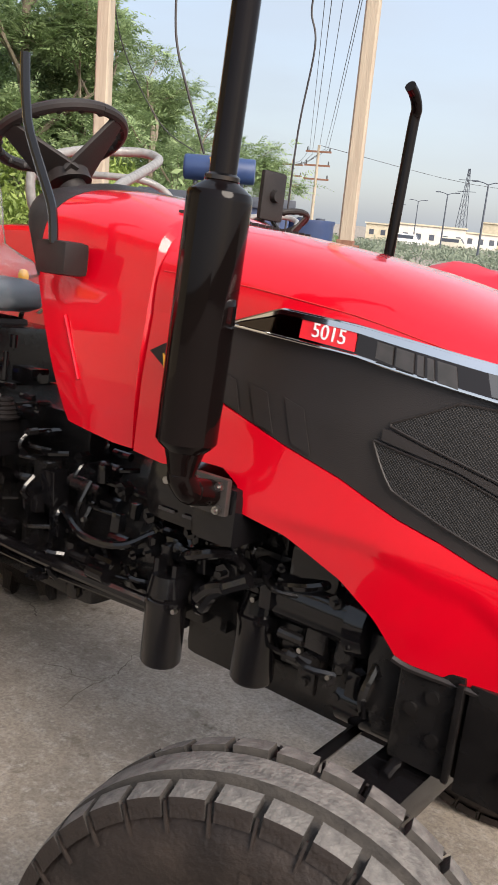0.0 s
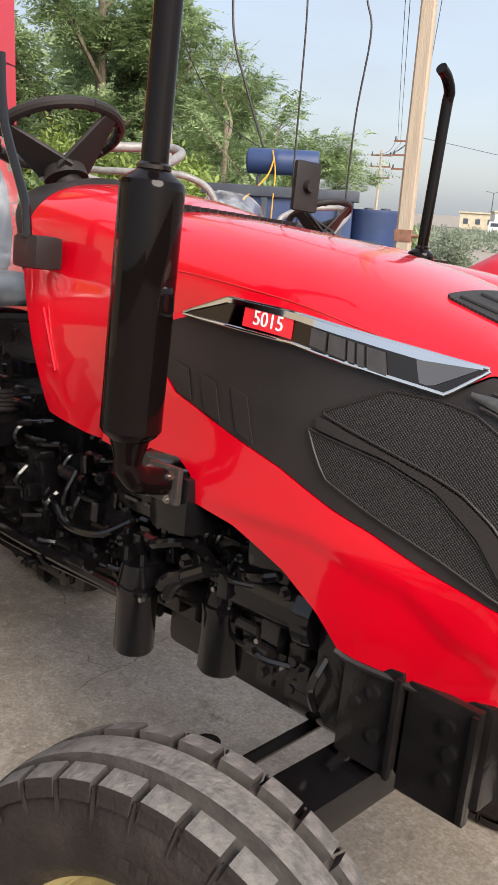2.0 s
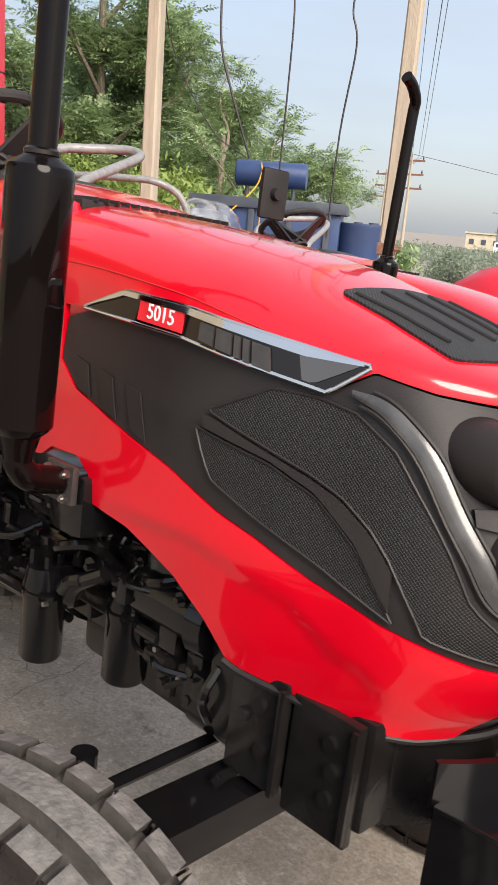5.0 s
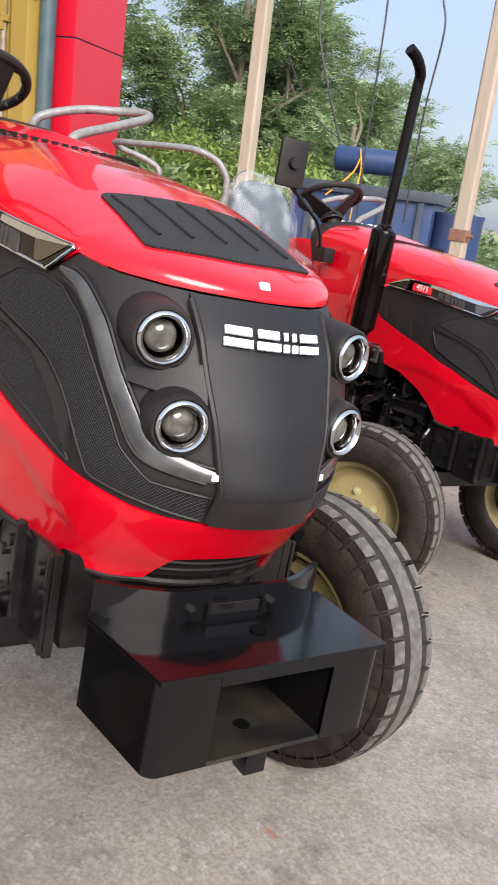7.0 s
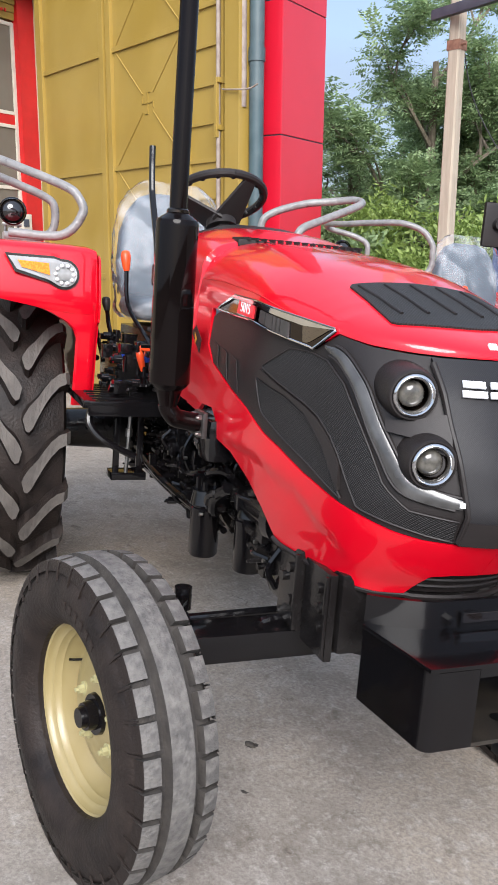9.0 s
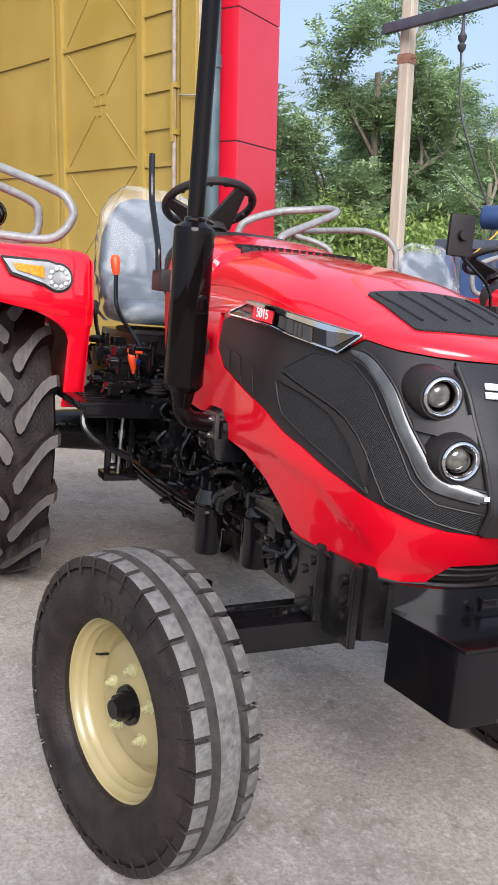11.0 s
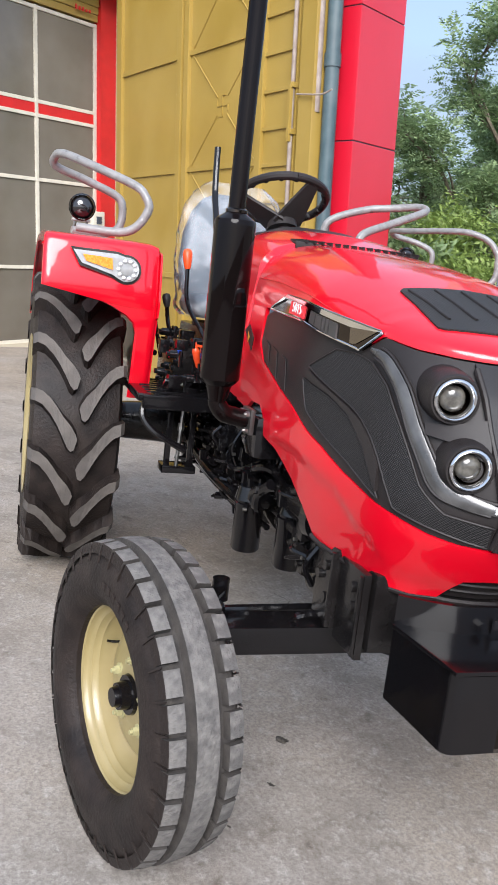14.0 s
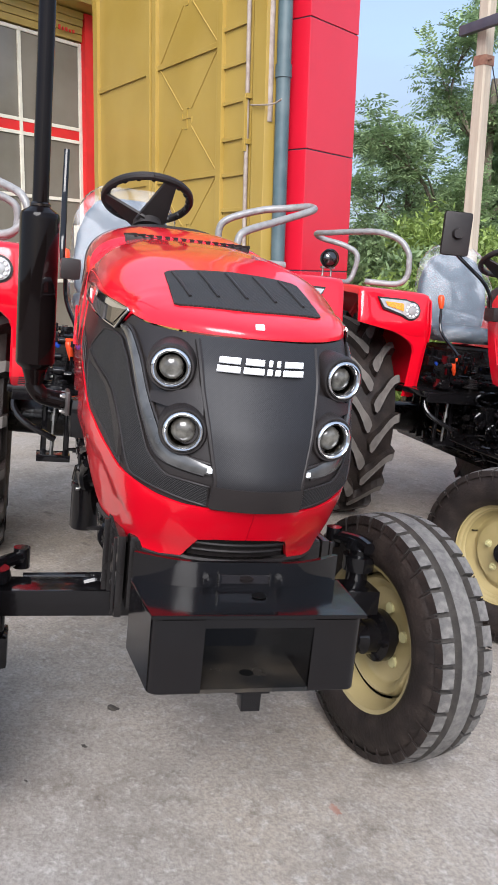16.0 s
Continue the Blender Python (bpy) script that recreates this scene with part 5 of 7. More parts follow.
def engine(root):
    rng = random.Random(11)
    bm = one_box(-.74, -.06, -.17, .17, .60, 1.02, bevel=.02)
    box(bm, -.70, -.08, -.14, .14, .50, .62, bevel=.03)
    box(bm, -.72, -.10, -.205, .205, .66, .72, bevel=.01)
    box(bm, -.70, -.12, -.20, .20, .80, .86, bevel=.01)
    eng = part("engine_block", bm, CHASSIS, root, "glossy black diesel engine")
    for k in range(9):
        x = -.70 + .07 * k
        part("rib", one_box(x, x + .02, -.19, .19, .62, .90, bevel=.004), CHASSIS, eng)
    # two spin-on filters
    for (x, y), z0, z1, r in (((-.632, -.305), .548, .722, .0475), ((-.428, -.225), .562, .735, .049)):
        bm = bmesh.new()
        lathe(bm, [(.02, z0), (r - .006, z0 + .002), (r, z0 + .010), (r, z1 - .028), (r + .002, z1 - .024), (r + .002, z1 - .012), (r - .004, z1 - .008), (r - .004, z1)], 32, "Z", m=Matrix.Translation((x, y, 0)))
        f = part("oil_filter", bm, BLACK, root, "shiny black spin-on filter canister", angle=45)
        bm = bmesh.new()
        rod(bm, (x, y, z1), (x, y, z1 + .045), .050, .042, segs=20)
        box(bm, x - .03, x + .03, y, y + .14, z1 + .005, z1 + .05, bevel=.01)
        for k in range(5):
            a = rng.uniform(0, 6.28)
            rod(bm, (x + .03 * math.cos(a), y + .03 * math.sin(a), z1 + .04), (x + .03 * math.cos(a), y + .03 * math.sin(a), z1 + .065 + .02 * rng.random()), .009, segs=6)
        part("filter_head", bm, BLACK, f)
    # pump, alternator, hoses, pipes
    bm = bmesh.new()
    rod(bm, (-.36, -.23, .80), (-.18, -.23, .80), .060, segs=20)
    rod(bm, (-.18, -.23, .80), (-.14, -.23, .80), .075, .07, segs=20)
    box(bm, -.34, -.22, -.27, -.17, .84, .92, bevel=.015)
    part("injection_pump", bm, BLACK, root)
    bm = bmesh.new()
    rod(bm, (-.20, -.20, .62), (-.05, -.20, .62), .055, segs=18)
    part("starter", bm, BLACK, root)
    hoses = [[(-.63, -.28, .80), (-.55, -.33, .84), (-.47, -.30, .86), (-.44, -.24, .80)], [(-.60, -.24, .74), (-.53, -.31, .72), (-.48, -.33, .78), (-.40, -.32, .83)],
             [(-.44, -.20, .76), (-.36, -.27, .82), (-.27, -.28, .85), (-.20, -.22, .88)], [(-.74, -.25, .82), (-.80, -.30, .78), (-.92, -.31, .77), (-1.05, -.27, .80)],
             [(-.70, -.22, .90), (-.62, -.30, .93), (-.50, -.29, .91), (-.42, -.24, .96)], [(-.33, -.24, .90), (-.24, -.29, .93), (-.15, -.27, .92), (-.08, -.2, .96)]]
    for k, h in enumerate(hoses):
        bm = bmesh.new()
        tube(bm, h, (.013, .016, .011, .010, .009, .008, .011, .011)[k], segs=8, n=6)
        part("hose", bm, BLACK, root)
    # long control rods under the platform
    for y, z0_, z1_, r in ((-.275, .668, .660, .017), (-.24, .60, .63, .011)):
        bm = bmesh.new()
        tube(bm, [(-1.75, y, z0_), (-1.2, y - .01, z0_ * .5 + z1_ * .5 - .012), (-.62, y, z1_)], r, segs=10, n=6)
        part("control_rod", bm, BLACK, root)
    bm = bmesh.new()
    tube(bm, [(-.52, -.335, .755), (-.49, -.34, .785), (-.455, -.335, .80)], .0145, segs=8, n=3)
    part("hose_clamp", bm, BLACK, root)
    # bell housing, gearbox, final drive
    bm = bmesh.new()
    rod(bm, (-.74, 0, .76), (-.80, 0, .76), .24, segs=32)
    rod(bm, (-.80, 0, .76), (-1.05, 0, .74), .23, .19, segs=32)
    box(bm, -2.45, -1.0, -.19, .19, .52, .90, bevel=.03)
    box(bm, -1.9, -1.1, -.15, .15, .88, 1.02, bevel=.03)
    gear = part("gearbox", bm, CHASSIS, root, "black cast gearbox and final drive", angle=40)
    for k in range(12):
        x = -1.05 - .115 * k
        part("rib", one_box(x, x + .022, -.215, .215, .56, .86, bevel=.004), CHASSIS, gear)
    for side in (-1, 1):
        bm = bmesh.new()
        rod(bm, (-2.2, .18 * side, .68), (-2.2, .66 * side, .68), .11, .085, segs=24)
        part("axle_tube", bm, CHASSIS, gear)
    # small castings, brackets and bolt heads that catch the light
    for k in range(300):
        x = rng.uniform(-1.9, -.10)
        z = rng.uniform(.60, .98) if x > -1.0 else rng.uniform(.58, 1.02)
        y = -rng.uniform(.19, .26 if k < 150 else .29)
        small = 1 if k < 150 else .6
        if x > -1.0:
            z = max(z, .80 if -.53 < x < -.33 or -.73 < x < -.55 else .68)
        bm = bmesh.new()
        kind = k % 4
        mm = Matrix.Translation((x, y, z)) @ Euler([rng.uniform(-.12, .12) for _ in range(3)]).to_matrix().to_4x4()
        if kind == 0:
            q = rng.uniform(.012, .026) * small
            box(bm, -q, q, -q, q, -q * 1.8, q * 1.8, mm, bevel=.004)
        elif kind == 1:
            d = Vector(rng.choice(((1, 0, .15), (1, 0, -.1), (.1, 0, 1)))).normalized() * rng.uniform(.03, .08)
            tube(bm, [Vector((x, y, z)) - d, Vector((x, y - .03, z)), Vector((x, y, z)) + d], rng.uniform(.005, .010), segs=6, n=3)
        elif kind == 2:
            rod(bm, (x, y, z), (x, y - .03, z), rng.uniform(.010, .024) * small, segs=6)
            rod(bm, (x, y - .03, z), (x, y - .042, z), .007 * small, segs=6)
        else:
            rod(bm, (x - .03, y, z), (x + .03, y, z), rng.uniform(.010, .020), segs=10)
        part("fitting", bm, BLACK if k % 3 else CHASSIS, eng)
    for x, y, z in ((-.41, -.275, .775), (-.58, -.33, .70), (-.29, -.256, .70), (-.215, -.256, .67), (-1.32, -.42, .99), (-1.42, -.38, .97), (-.95, -.28, .80)):
        bm = bmesh.new()
        rod(bm, (x, y, z), (x, y - .012, z), .006, segs=8)
        part("bright_nut", bm, STEEL, eng)


def platform(root):
    for side in (-1, 1):
        sg = side
        sh = 0 if side < 0 else -.10
        Y = lambda y: sg * y + sh
        lo, hi = sorted((Y(.24), Y(.60)))
        bm = one_box(-1.78, -1.27, lo, hi, .920, .952, bevel=.008)
        box(bm, -1.285, -1.262, lo + .02, hi - .02, .892, .950, bevel=.006)
        fb = part("footboard", bm, BLACK, root, "glossy black footboard")
        for k in range(7):
            x = -1.72 + .065 * k
            part("tread_bar", one_box(x, x + .02, lo + .04, hi - .03, .952, .957, bevel=.002), BLACK, fb)
        lo2, hi2 = sorted((Y(.33), Y(.47)))
        bm = one_box(-1.43, -1.33, lo2, hi2, .625, .655, bevel=.004)
        step = part("step", bm, BLACK, root, "hanging black mounting step")
        for y in (lo2 + .015, hi2 - .03):
            part("upright", one_box(-1.40, -1.380, y, y + .024, .64, .925, bevel=.003), BLACK, step)
        bm = bmesh.new()
        rod(bm, (-1.345, Y(.41), .65), (-1.345, Y(.40), .92), .008, segs=8)
        rod(bm, (-1.345, Y(.4045), .80), (-1.345, Y(.404), .83), .014, segs=8)
        part("link_rod", bm, STEEL, step)
        bm = bmesh.new()
        tube(bm, [(-1.32, Y(.56), .92), (-1.30, Y(.57), .86), (-1.27, Y(.52), .80), (-1.24, Y(.40), .74)], .014, segs=8, n=4)
        part("bent_bar", bm, BLACK, step)
        # pedals
        for x, y in ((-1.36, .34), (-1.33, .46)):
            bm = one_box(x - .03, x + .03, Y(y) - .035, Y(y) + .035, .985, 1.0, Matrix.Translation((x, Y(y), .99)) @ Matrix.Rotation(-.5, 4, "Y") @ Matrix.Translation((-x, -Y(y), -.99)), bevel=.004)
            tube(bm, [(x, Y(y), .985), (x - .05, Y(y), .93), (x - .02, Y(y), .87)], .009, segs=6, n=3)
            part("pedal", bm, BLACK, root)
    # lever consoles and clutter round the seat base
    rng = random.Random(5)
    bm = one_box(-1.95, -1.55, -.42, -.22, .90, 1.12, bevel=.02)
    box(bm, -1.50, -1.30, -.30, -.12, .90, 1.03, bevel=.02)
    box(bm, -2.2, -1.6, -.28, .16, 1.02, 1.20, bevel=.02)
    part("console", bm, CHASSIS, root, "black lever console")
    for k in range(84):
        x, y, z = rng.uniform(-1.85, -1.22), rng.uniform(-.48, -.15), rng.uniform(.95, 1.17)
        bm = bmesh.new()
        if k % 3 == 0:
            ln = rng.uniform(.03, .09)
            way = rng.choice(((ln, 0, 0), (0, ln, 0), (0, 0, ln), (0, 0, ln)))
            rod(bm, (x, y, z), (x + way[0], y + way[1], min(z + way[2], 1.2)), rng.uniform(.006, .013), segs=10)
        elif k % 3 == 1:
            hx, hy, hz = rng.uniform(.012, .045), rng.uniform(.006, .03), rng.uniform(.008, .035)
            box(bm, x - hx, x + hx, y - hy, y + hy, z - hz, z + hz, bevel=.004)
        else:
            rod(bm, (x, y, z), (x, y - .03, z), .016, segs=12)
            rod(bm, (x, y - .03, z), (x, y - .042, z), .009, segs=6)
        part("linkage", bm, BLACK, root)
    levers = [([(-1.33, -.27, 1.03), (-1.45, -.32, 1.17), (-1.60, -.375, 1.30), (-1.625, -.385, 1.45)], ORANGE, .020, .085), ([(-1.62, -.40, 1.06), (-1.70, -.43, 1.20), (-1.72, -.44, 1.28)], PLASTIC, .018, .06),
              ([(-1.75, -.44, 1.05), (-1.80, -.47, 1.20), (-1.82, -.48, 1.27)], ORANGE, .018, .05), ([(-1.40, -.31, .97), (-1.42, -.34, 1.04), (-1.42, -.345, 1.06)], ORANGE, .015, .09),
              ([(-1.56, -.38, 1.03), (-1.56, -.40, 1.10)], BLUE_KNOB, .016, .03), ([(-1.50, -.30, 1.03), (-1.50, -.31, 1.09)], BLUE_KNOB, .016, .03), ([(-1.95, .15, 1.05), (-1.9, .2, 1.2), (-1.9, .2, 1.3)], YELLOW_KNOB, .018, .08)]
    for pts, mat, r, ln in levers:
        bm = bmesh.new()
        tube(bm, pts, .009, segs=8, n=5 if len(pts) > 2 else 0)
        lv = part("lever", bm, BLACK, root, "black hand lever")
        a, b = Vector(pts[-2]), Vector(pts[-1])
        d = (b - a).normalized()
        m = Matrix.Translation(b - d * .01) @ d.to_track_quat("Z", "Y").to_matrix().to_4x4()
        bm = bmesh.new()
        lathe(bm, [(r * .55, 0), (r * .7, ln * .1), (r * .95, ln * .45), (r * 1.05, ln * .75), (r * .8, ln * .95), (r * .3, ln)], 16, "Z", m=m)
        part("knob", bm, mat, lv, {"orange_knob": "bright orange plastic grip", "blue_knob": "blue plastic knob"}.get(mat.name, ""), angle=60)
    bm = bmesh.new()
    box(bm, -1.435, -1.405, -.375, -.318, 1.135, 1.155, bevel=.006)
    part("tee_grip", bm, ORANGE, root)
    bm = bmesh.new()
    for k in range(5):
        lathe(bm, [(.050 - .006 * k, 0), (.054 - .006 * k, .006), (.046 - .006 * k, .012)], 18, "Z", m=Matrix.Translation((-1.33, -.27, .985 + .011 * k)))
    part("gaiter", bm, PLASTIC, root, "ribbed rubber lever boot")


def seat(root):
    cy = -.09
    def cushion(rings, pw=.42):
        """A padded block from rings of (centre, half width ahead, half width across)."""
        rows = []
        for c, rx, ry in rings:
            ring = []
            for j in range(36):
                a = 2 * math.pi * j / 36
                u, v = math.cos(a), math.sin(a)
                ring.append(Vector(c) + Vector((rx * math.copysign(abs(u) ** pw, u), ry * math.copysign(abs(v) ** pw, v), 0)))
            rows.append(ring + [ring[0]])
        bm = sheet(bmesh.new(), rows, 0)
        bmesh.ops.remove_doubles(bm, verts=bm.verts, dist=1e-5)
        bmesh.ops.holes_fill(bm, edges=bm.edges)
        return bm
    st = part("seat", cushion([((-1.86, cy, 1.24), .17, .21), ((-1.86, cy, 1.255), .20, .235), ((-1.86, cy, 1.29), .215, .25), ((-1.86, cy, 1.325), .205, .24), ((-1.86, cy, 1.342), .16, .20), ((-1.86, cy, 1.346), .08, .1)]), SEAT, root, "blue-grey vinyl seat in clear plastic film", angle=70)
    part("backrest", cushion([((-2.05, cy, 1.30), .05, .20), ((-2.055, cy, 1.36), .06, .235), ((-2.07, cy, 1.48), .062, .248), ((-2.09, cy, 1.62), .058, .235), ((-2.105, cy, 1.72), .052, .20), ((-2.115, cy, 1.785), .042, .15), ((-2.12, cy, 1.81), .02, .09)]), SEAT, st, angle=70)
    part("seat_base", one_box(-2.0, -1.7, cy - .18, cy + .18, 1.10, 1.22, bevel=.03), PLASTIC, st)
    # loose creased film round seat and back
    n, k = 72, 44
    rows = []
    for i in range(k + 1):
        f = i / k
        z = 1.235 + .63 * f
        cx = interp(f, (0, .22, .34, 1), (-1.86, -1.87, -2.03, -2.12))
        rx = interp(f, (0, .05, .2, .34, .9, .97, 1), (.20, .235, .235, .10, .075, .055, .02))
        ry = interp(f, (0, .06, .3, .6, .82, .92, 1), (.24, .275, .275, .27, .235, .20, .13))
        ring = []
        for j in range(n):
            a = 2 * math.pi * j / n
            c, s = math.cos(a), math.sin(a)
            p = Vector((cx + rx * math.copysign(abs(c) ** .5, c), cy + ry * math.copysign(abs(s) ** .5, s), z))
            w = noise.noise(p * 6) * .016 + abs(noise.noise(Vector((p.x * 14, p.y * 14, p.z * 9)))) * .022 + abs(noise.noise(p * 31)) * .007 - .008
            ring.append(p + Vector((c, s, .25 * noise.noise(p * 17))) * w)
        rows.append(ring + [ring[0]])
    bm = sheet(bmesh.new(), rows, 0)
    bmesh.ops.remove_doubles(bm, verts=bm.verts, dist=1e-5)
    part("film", bm, FILM, st, "loose creased clear plastic film", angle=35)


# guard rails: up the front leg, out along the front arm, round the bend and back down
RAIL_RIGHT = [(-1.80, -.84, 1.562), (-1.72, -.64, 1.565), (-1.70, -0.561, 1.657), (-1.71, -0.577, 1.720), (-1.74, -0.622, 1.759), (-1.85, -0.771, 1.819), (-2.00, -0.903, 1.872), (-2.08, -0.937, 1.862), (-2.12, -0.927, 1.828), (-2.14, -0.797, 1.791), (-2.15, -0.652, 1.742), (-2.15, -0.614, 1.693), (-2.15, -0.624, 1.599), (-2.15, -.70, 1.562), (-2.12, -.84, 1.560)]
RAIL_LEFT = [(-1.78, .66, 1.562), (-1.72, .47, 1.562), (-1.70, .405, 1.60), (-1.70, .399, 1.645), (-1.71, .43, 1.694), (-1.78, .584, 1.757), (-1.86, .748, 1.822), (-1.93, .832, 1.860), (-2.02, .83, 1.880),
             (-2.10, .735, 1.867), (-2.14, .611, 1.846), (-2.15, .445, 1.784), (-2.16, .40, 1.72), (-2.16, .42, 1.60), (-2.15, .50, 1.562), (-2.12, .66, 1.562)]
RAIL_SECOND = [(-1.80, -.84, 1.562), (-1.72, -.66, 1.565), (-1.70, -.606, 1.62), (-1.70, -.605, 1.702), (-1.705, -.612, 1.755), (-1.74, -.661, 1.828), (-1.80, -.769, 1.868), (-1.95, -.863, 1.870), (-2.20, -.965, 1.864),
               (-2.42, -.985, 1.868), (-2.50, -.911, 1.846), (-2.46, -.76, 1.815), (-2.40, -.681, 1.759), (-2.40, -.690, 1.634), (-2.38, -.74, 1.566), (-2.30, -.84, 1.562)]


def rail_tube(points):
    bm = bmesh.new()
    tube(bm, points, .0185, segs=10, n=6)
    return bm


def fender(root, side):
    sh = 0 if side < 0 else -.10
    Y = lambda y: side * y + sh
    path = [(-1.475, 1.262), (-1.464, 1.33), (-1.482, 1.43), (-1.496, 1.488), (-1.508, 1.508), (-1.535, 1.520), (-1.60, 1.526), (-1.75, 1.533), (-2.05, 1.54), (-2.40, 1.53), (-2.65, 1.47), (-2.84, 1.34), (-2.94, 1.16)]
    P = [(p.x, p.z) for p in smooth_line([Vector((x, 0, z)) for x, z in path], 4)]
    rows = []
    ys = [.982, .980, .972, .948, .88, .76, .63, .56, .530, .520]
    dz = [-.045, -.014, -.003, 0, 0, 0, 0, -.002, -.012, -.04]
    for i, (x, z) in enumerate(P):
        rows.append([Vector((x - (.02 if i < 18 else 0) * (abs(d) / .045), Y(y), max(z + d * (1 if i > 3 else .4), (1.245 + .17 * max(y - .56, 0) + .0005 * i) if i < 20 else 0))) for y, d in zip(ys, dz)])
    f = part("fender", sheet(bmesh.new(), rows if side > 0 else [r[::-1] for r in rows], .008), RED, root, "glossy red rear fender", angle=50)
    lower = [(-2.94, 1.16), (-2.6, .95), (-2.2, .90), (-1.85, .89), (-1.615, .895), (-1.56, .93), (-1.535, 1.05), (-1.50, 1.22)]
    poly = [(x, Y(.522), z - .03) for x, z in P[::2]] + [(x, Y(.522), z) for x, z in lower]
    part("inner_wall", prism(bmesh.new(), poly, (0, -side * .008, 0)), RED, f, smooth=False)
    rows = []
    for x, z in ((-1.472, 1.315), (-1.475, 1.285), (-1.478, 1.26), (-1.482, 1.23), (-1.488, 1.20), (-1.495, 1.165), (-1.505, 1.12), (-1.525, 1.02), (-1.545, .94), (-1.57, .885)):
        o = .600 + .30 * max((z - 1.16) / .16, 0) ** 2.2
        rows.append([Vector((x - (.012 if k in (0, 6) else 0), Y(y), z)) for k, y in enumerate((o, o - .009, o - .03, .5 * o + .268, .548, .533, .521))])
    part("leg", sheet(bmesh.new(), rows if side < 0 else [r[::-1] for r in rows], .01), RED, f, angle=50)
    part("side_reflector", prism(bmesh.new(), [(-1.505, Y(.516), 1.44), (-1.545, Y(.516), 1.45), (-1.575, Y(.516), 1.28), (-1.535, Y(.516), 1.24)], (0, -side * .004, 0)), CLEAR, f, "pale side reflector", smooth=False)
    # front lamp unit: a tapering housing with a round end
    def outline(grow):
        pts = [(.868 + grow, 1.462 + grow), (.70, 1.462 + grow)]
        for k in range(13):
            a = radians(100 - 18 * k)
            pts.append((.660 - (.046 + grow) * math.cos(a), 1.408 + (.046 + grow) * math.sin(a)))
        pts += [(.715, 1.385 - grow), (.835 + grow * .6, 1.418 - grow)]
        return pts
    for nm, grow, x0, d, mat, lb in (("lamp_housing", .012, -1.47, .014, PLASTIC, "black lamp housing"), ("lamp_glass", .002, -1.4585, .009, CLEAR, "clear faceted lamp glass")):
        bm = bmesh.new()
        prism(bm, [(x0 - .25 * abs(z - 1.40) ** 1.3, Y(y), z) for y, z in outline(grow)], (d, 0, 0))
        part(nm, bm, mat, f, lb, smooth=False)
    part("indicator", prism(bmesh.new(), [(-1.452, Y(.835), 1.450), (-1.452, Y(.72), 1.446), (-1.452, Y(.715), 1.402), (-1.452, Y(.82), 1.425)], (.006, 0, 0)), AMBER, f, "amber indicator lens", smooth=False)
    bm = bmesh.new()
    m = Matrix.Translation((-1.448, Y(.660), 1.408))
    lathe(bm, [(.022, 0), (.022, .004), (.0, .005)], 24, "X", m=m)
    part("lamp_disc", bm, CLEAR, f)
    bm = bmesh.new()
    bmesh.ops.create_uvsphere(bm, u_segments=8, v_segments=6, radius=.0075)
    first = part("led", bm, WHITE, f)
    for k in range(10):
        a = radians(36 * k)
        ob = first if k == 0 else new("led", first.data)
        ob.parent, ob.matrix_basis = f, m @ Matrix.Translation((0, .034 * math.cos(a), .034 * math.sin(a)))
    # guard rail wrapped in film
    bm = rail_tube(RAIL_RIGHT if side < 0 else RAIL_LEFT)
    part("guard_rail", bm, GREY_TUBE, f, "bent grey guard rail wrapped in plastic", angle=60)
    # round work lamp, on the near fender alone
    if side > 0:
        return
    c = Vector((-2.45, Y(.777), 1.687))
    bm = bmesh.new()
    bmesh.ops.create_uvsphere(bm, u_segments=24, v_segments=14, radius=.062, matrix=Matrix.Translation(c) @ Matrix.Diagonal((.8, 1, 1, 1)))
    wl = part("work_lamp", bm, GLASS_LAMP, f, "round glossy black work lamp")
    bm = bmesh.new()
    lathe(bm, [(.060, .015), (.066, .025), (.060, .035)], 28, "X", m=Matrix.Translation(c), closed=True)
    part("lamp_ring", bm, BLACK, wl)
    bm = bmesh.new()
    for y in (-.03, .03):
        rod(bm, c + Vector((-.01, y, -.05)), c + Vector((-.01, y, -.155)), .007, segs=8)
    box(bm, c.x - .03, c.x + .02, c.y - .045, c.y + .045, c.z - .068, c.z - .055, bevel=.003)
    part("lamp_stand", bm, STEEL, wl)


def mirror_stem(root, side):
    s = side
    bm = one_box(-1.040, -.935, min(s * .352, s * .425), max(s * .352, s * .425), 1.392, 1.468, bevel=.016)
    part("stem_block", bm, PLASTIC, root, "black mirror bracket block")


def plain_stem(root):
    bm = bmesh.new()
    tube(bm, [(-.985, -.418, 1.46), (-.990, -.42, 1.51), (-1.004, -.42, 1.55), (-1.06, -.42, 1.64), (-1.098, -.42, 1.705), (-1.112, -.42, 1.75), (-1.122, -.42, 1.80), (-1.13, -.42, 1.868)], .011, segs=10, n=5)
    part("mirror_stem", bm, BLACK, root, "bare black mirror stem")


def mirror(root):
    bm = bmesh.new()
    tube(bm, [(-.995, -.415, 1.46), (-.997, -.43, 1.53), (-1.0, -.48, 1.60), (-1.02, -.58, 1.68), (-1.035, -.645, 1.74), (-1.036, -.655, 1.83)], .010, segs=10, n=5)
    st = part("mirror_stem", bm, BLACK, root, "bent black mirror stem")
    m = Matrix.Translation((-1.03, -.66, 1.835)) @ Matrix.Rotation(radians(-8), 4, "Z")
    bm = one_box(-.018, .012, -.078, .078, -.115, .115, m, bevel=.02)
    part("mirror_back", bm, PLASTIC, st, "black plastic mirror housing")
    bm = bmesh.new()
    rod(bm, m @ Vector((.008, 0, 0)), m @ Vector((.04, 0, 0)), .032, .026, segs=18)
    part("ball_joint", bm, PLASTIC, st)


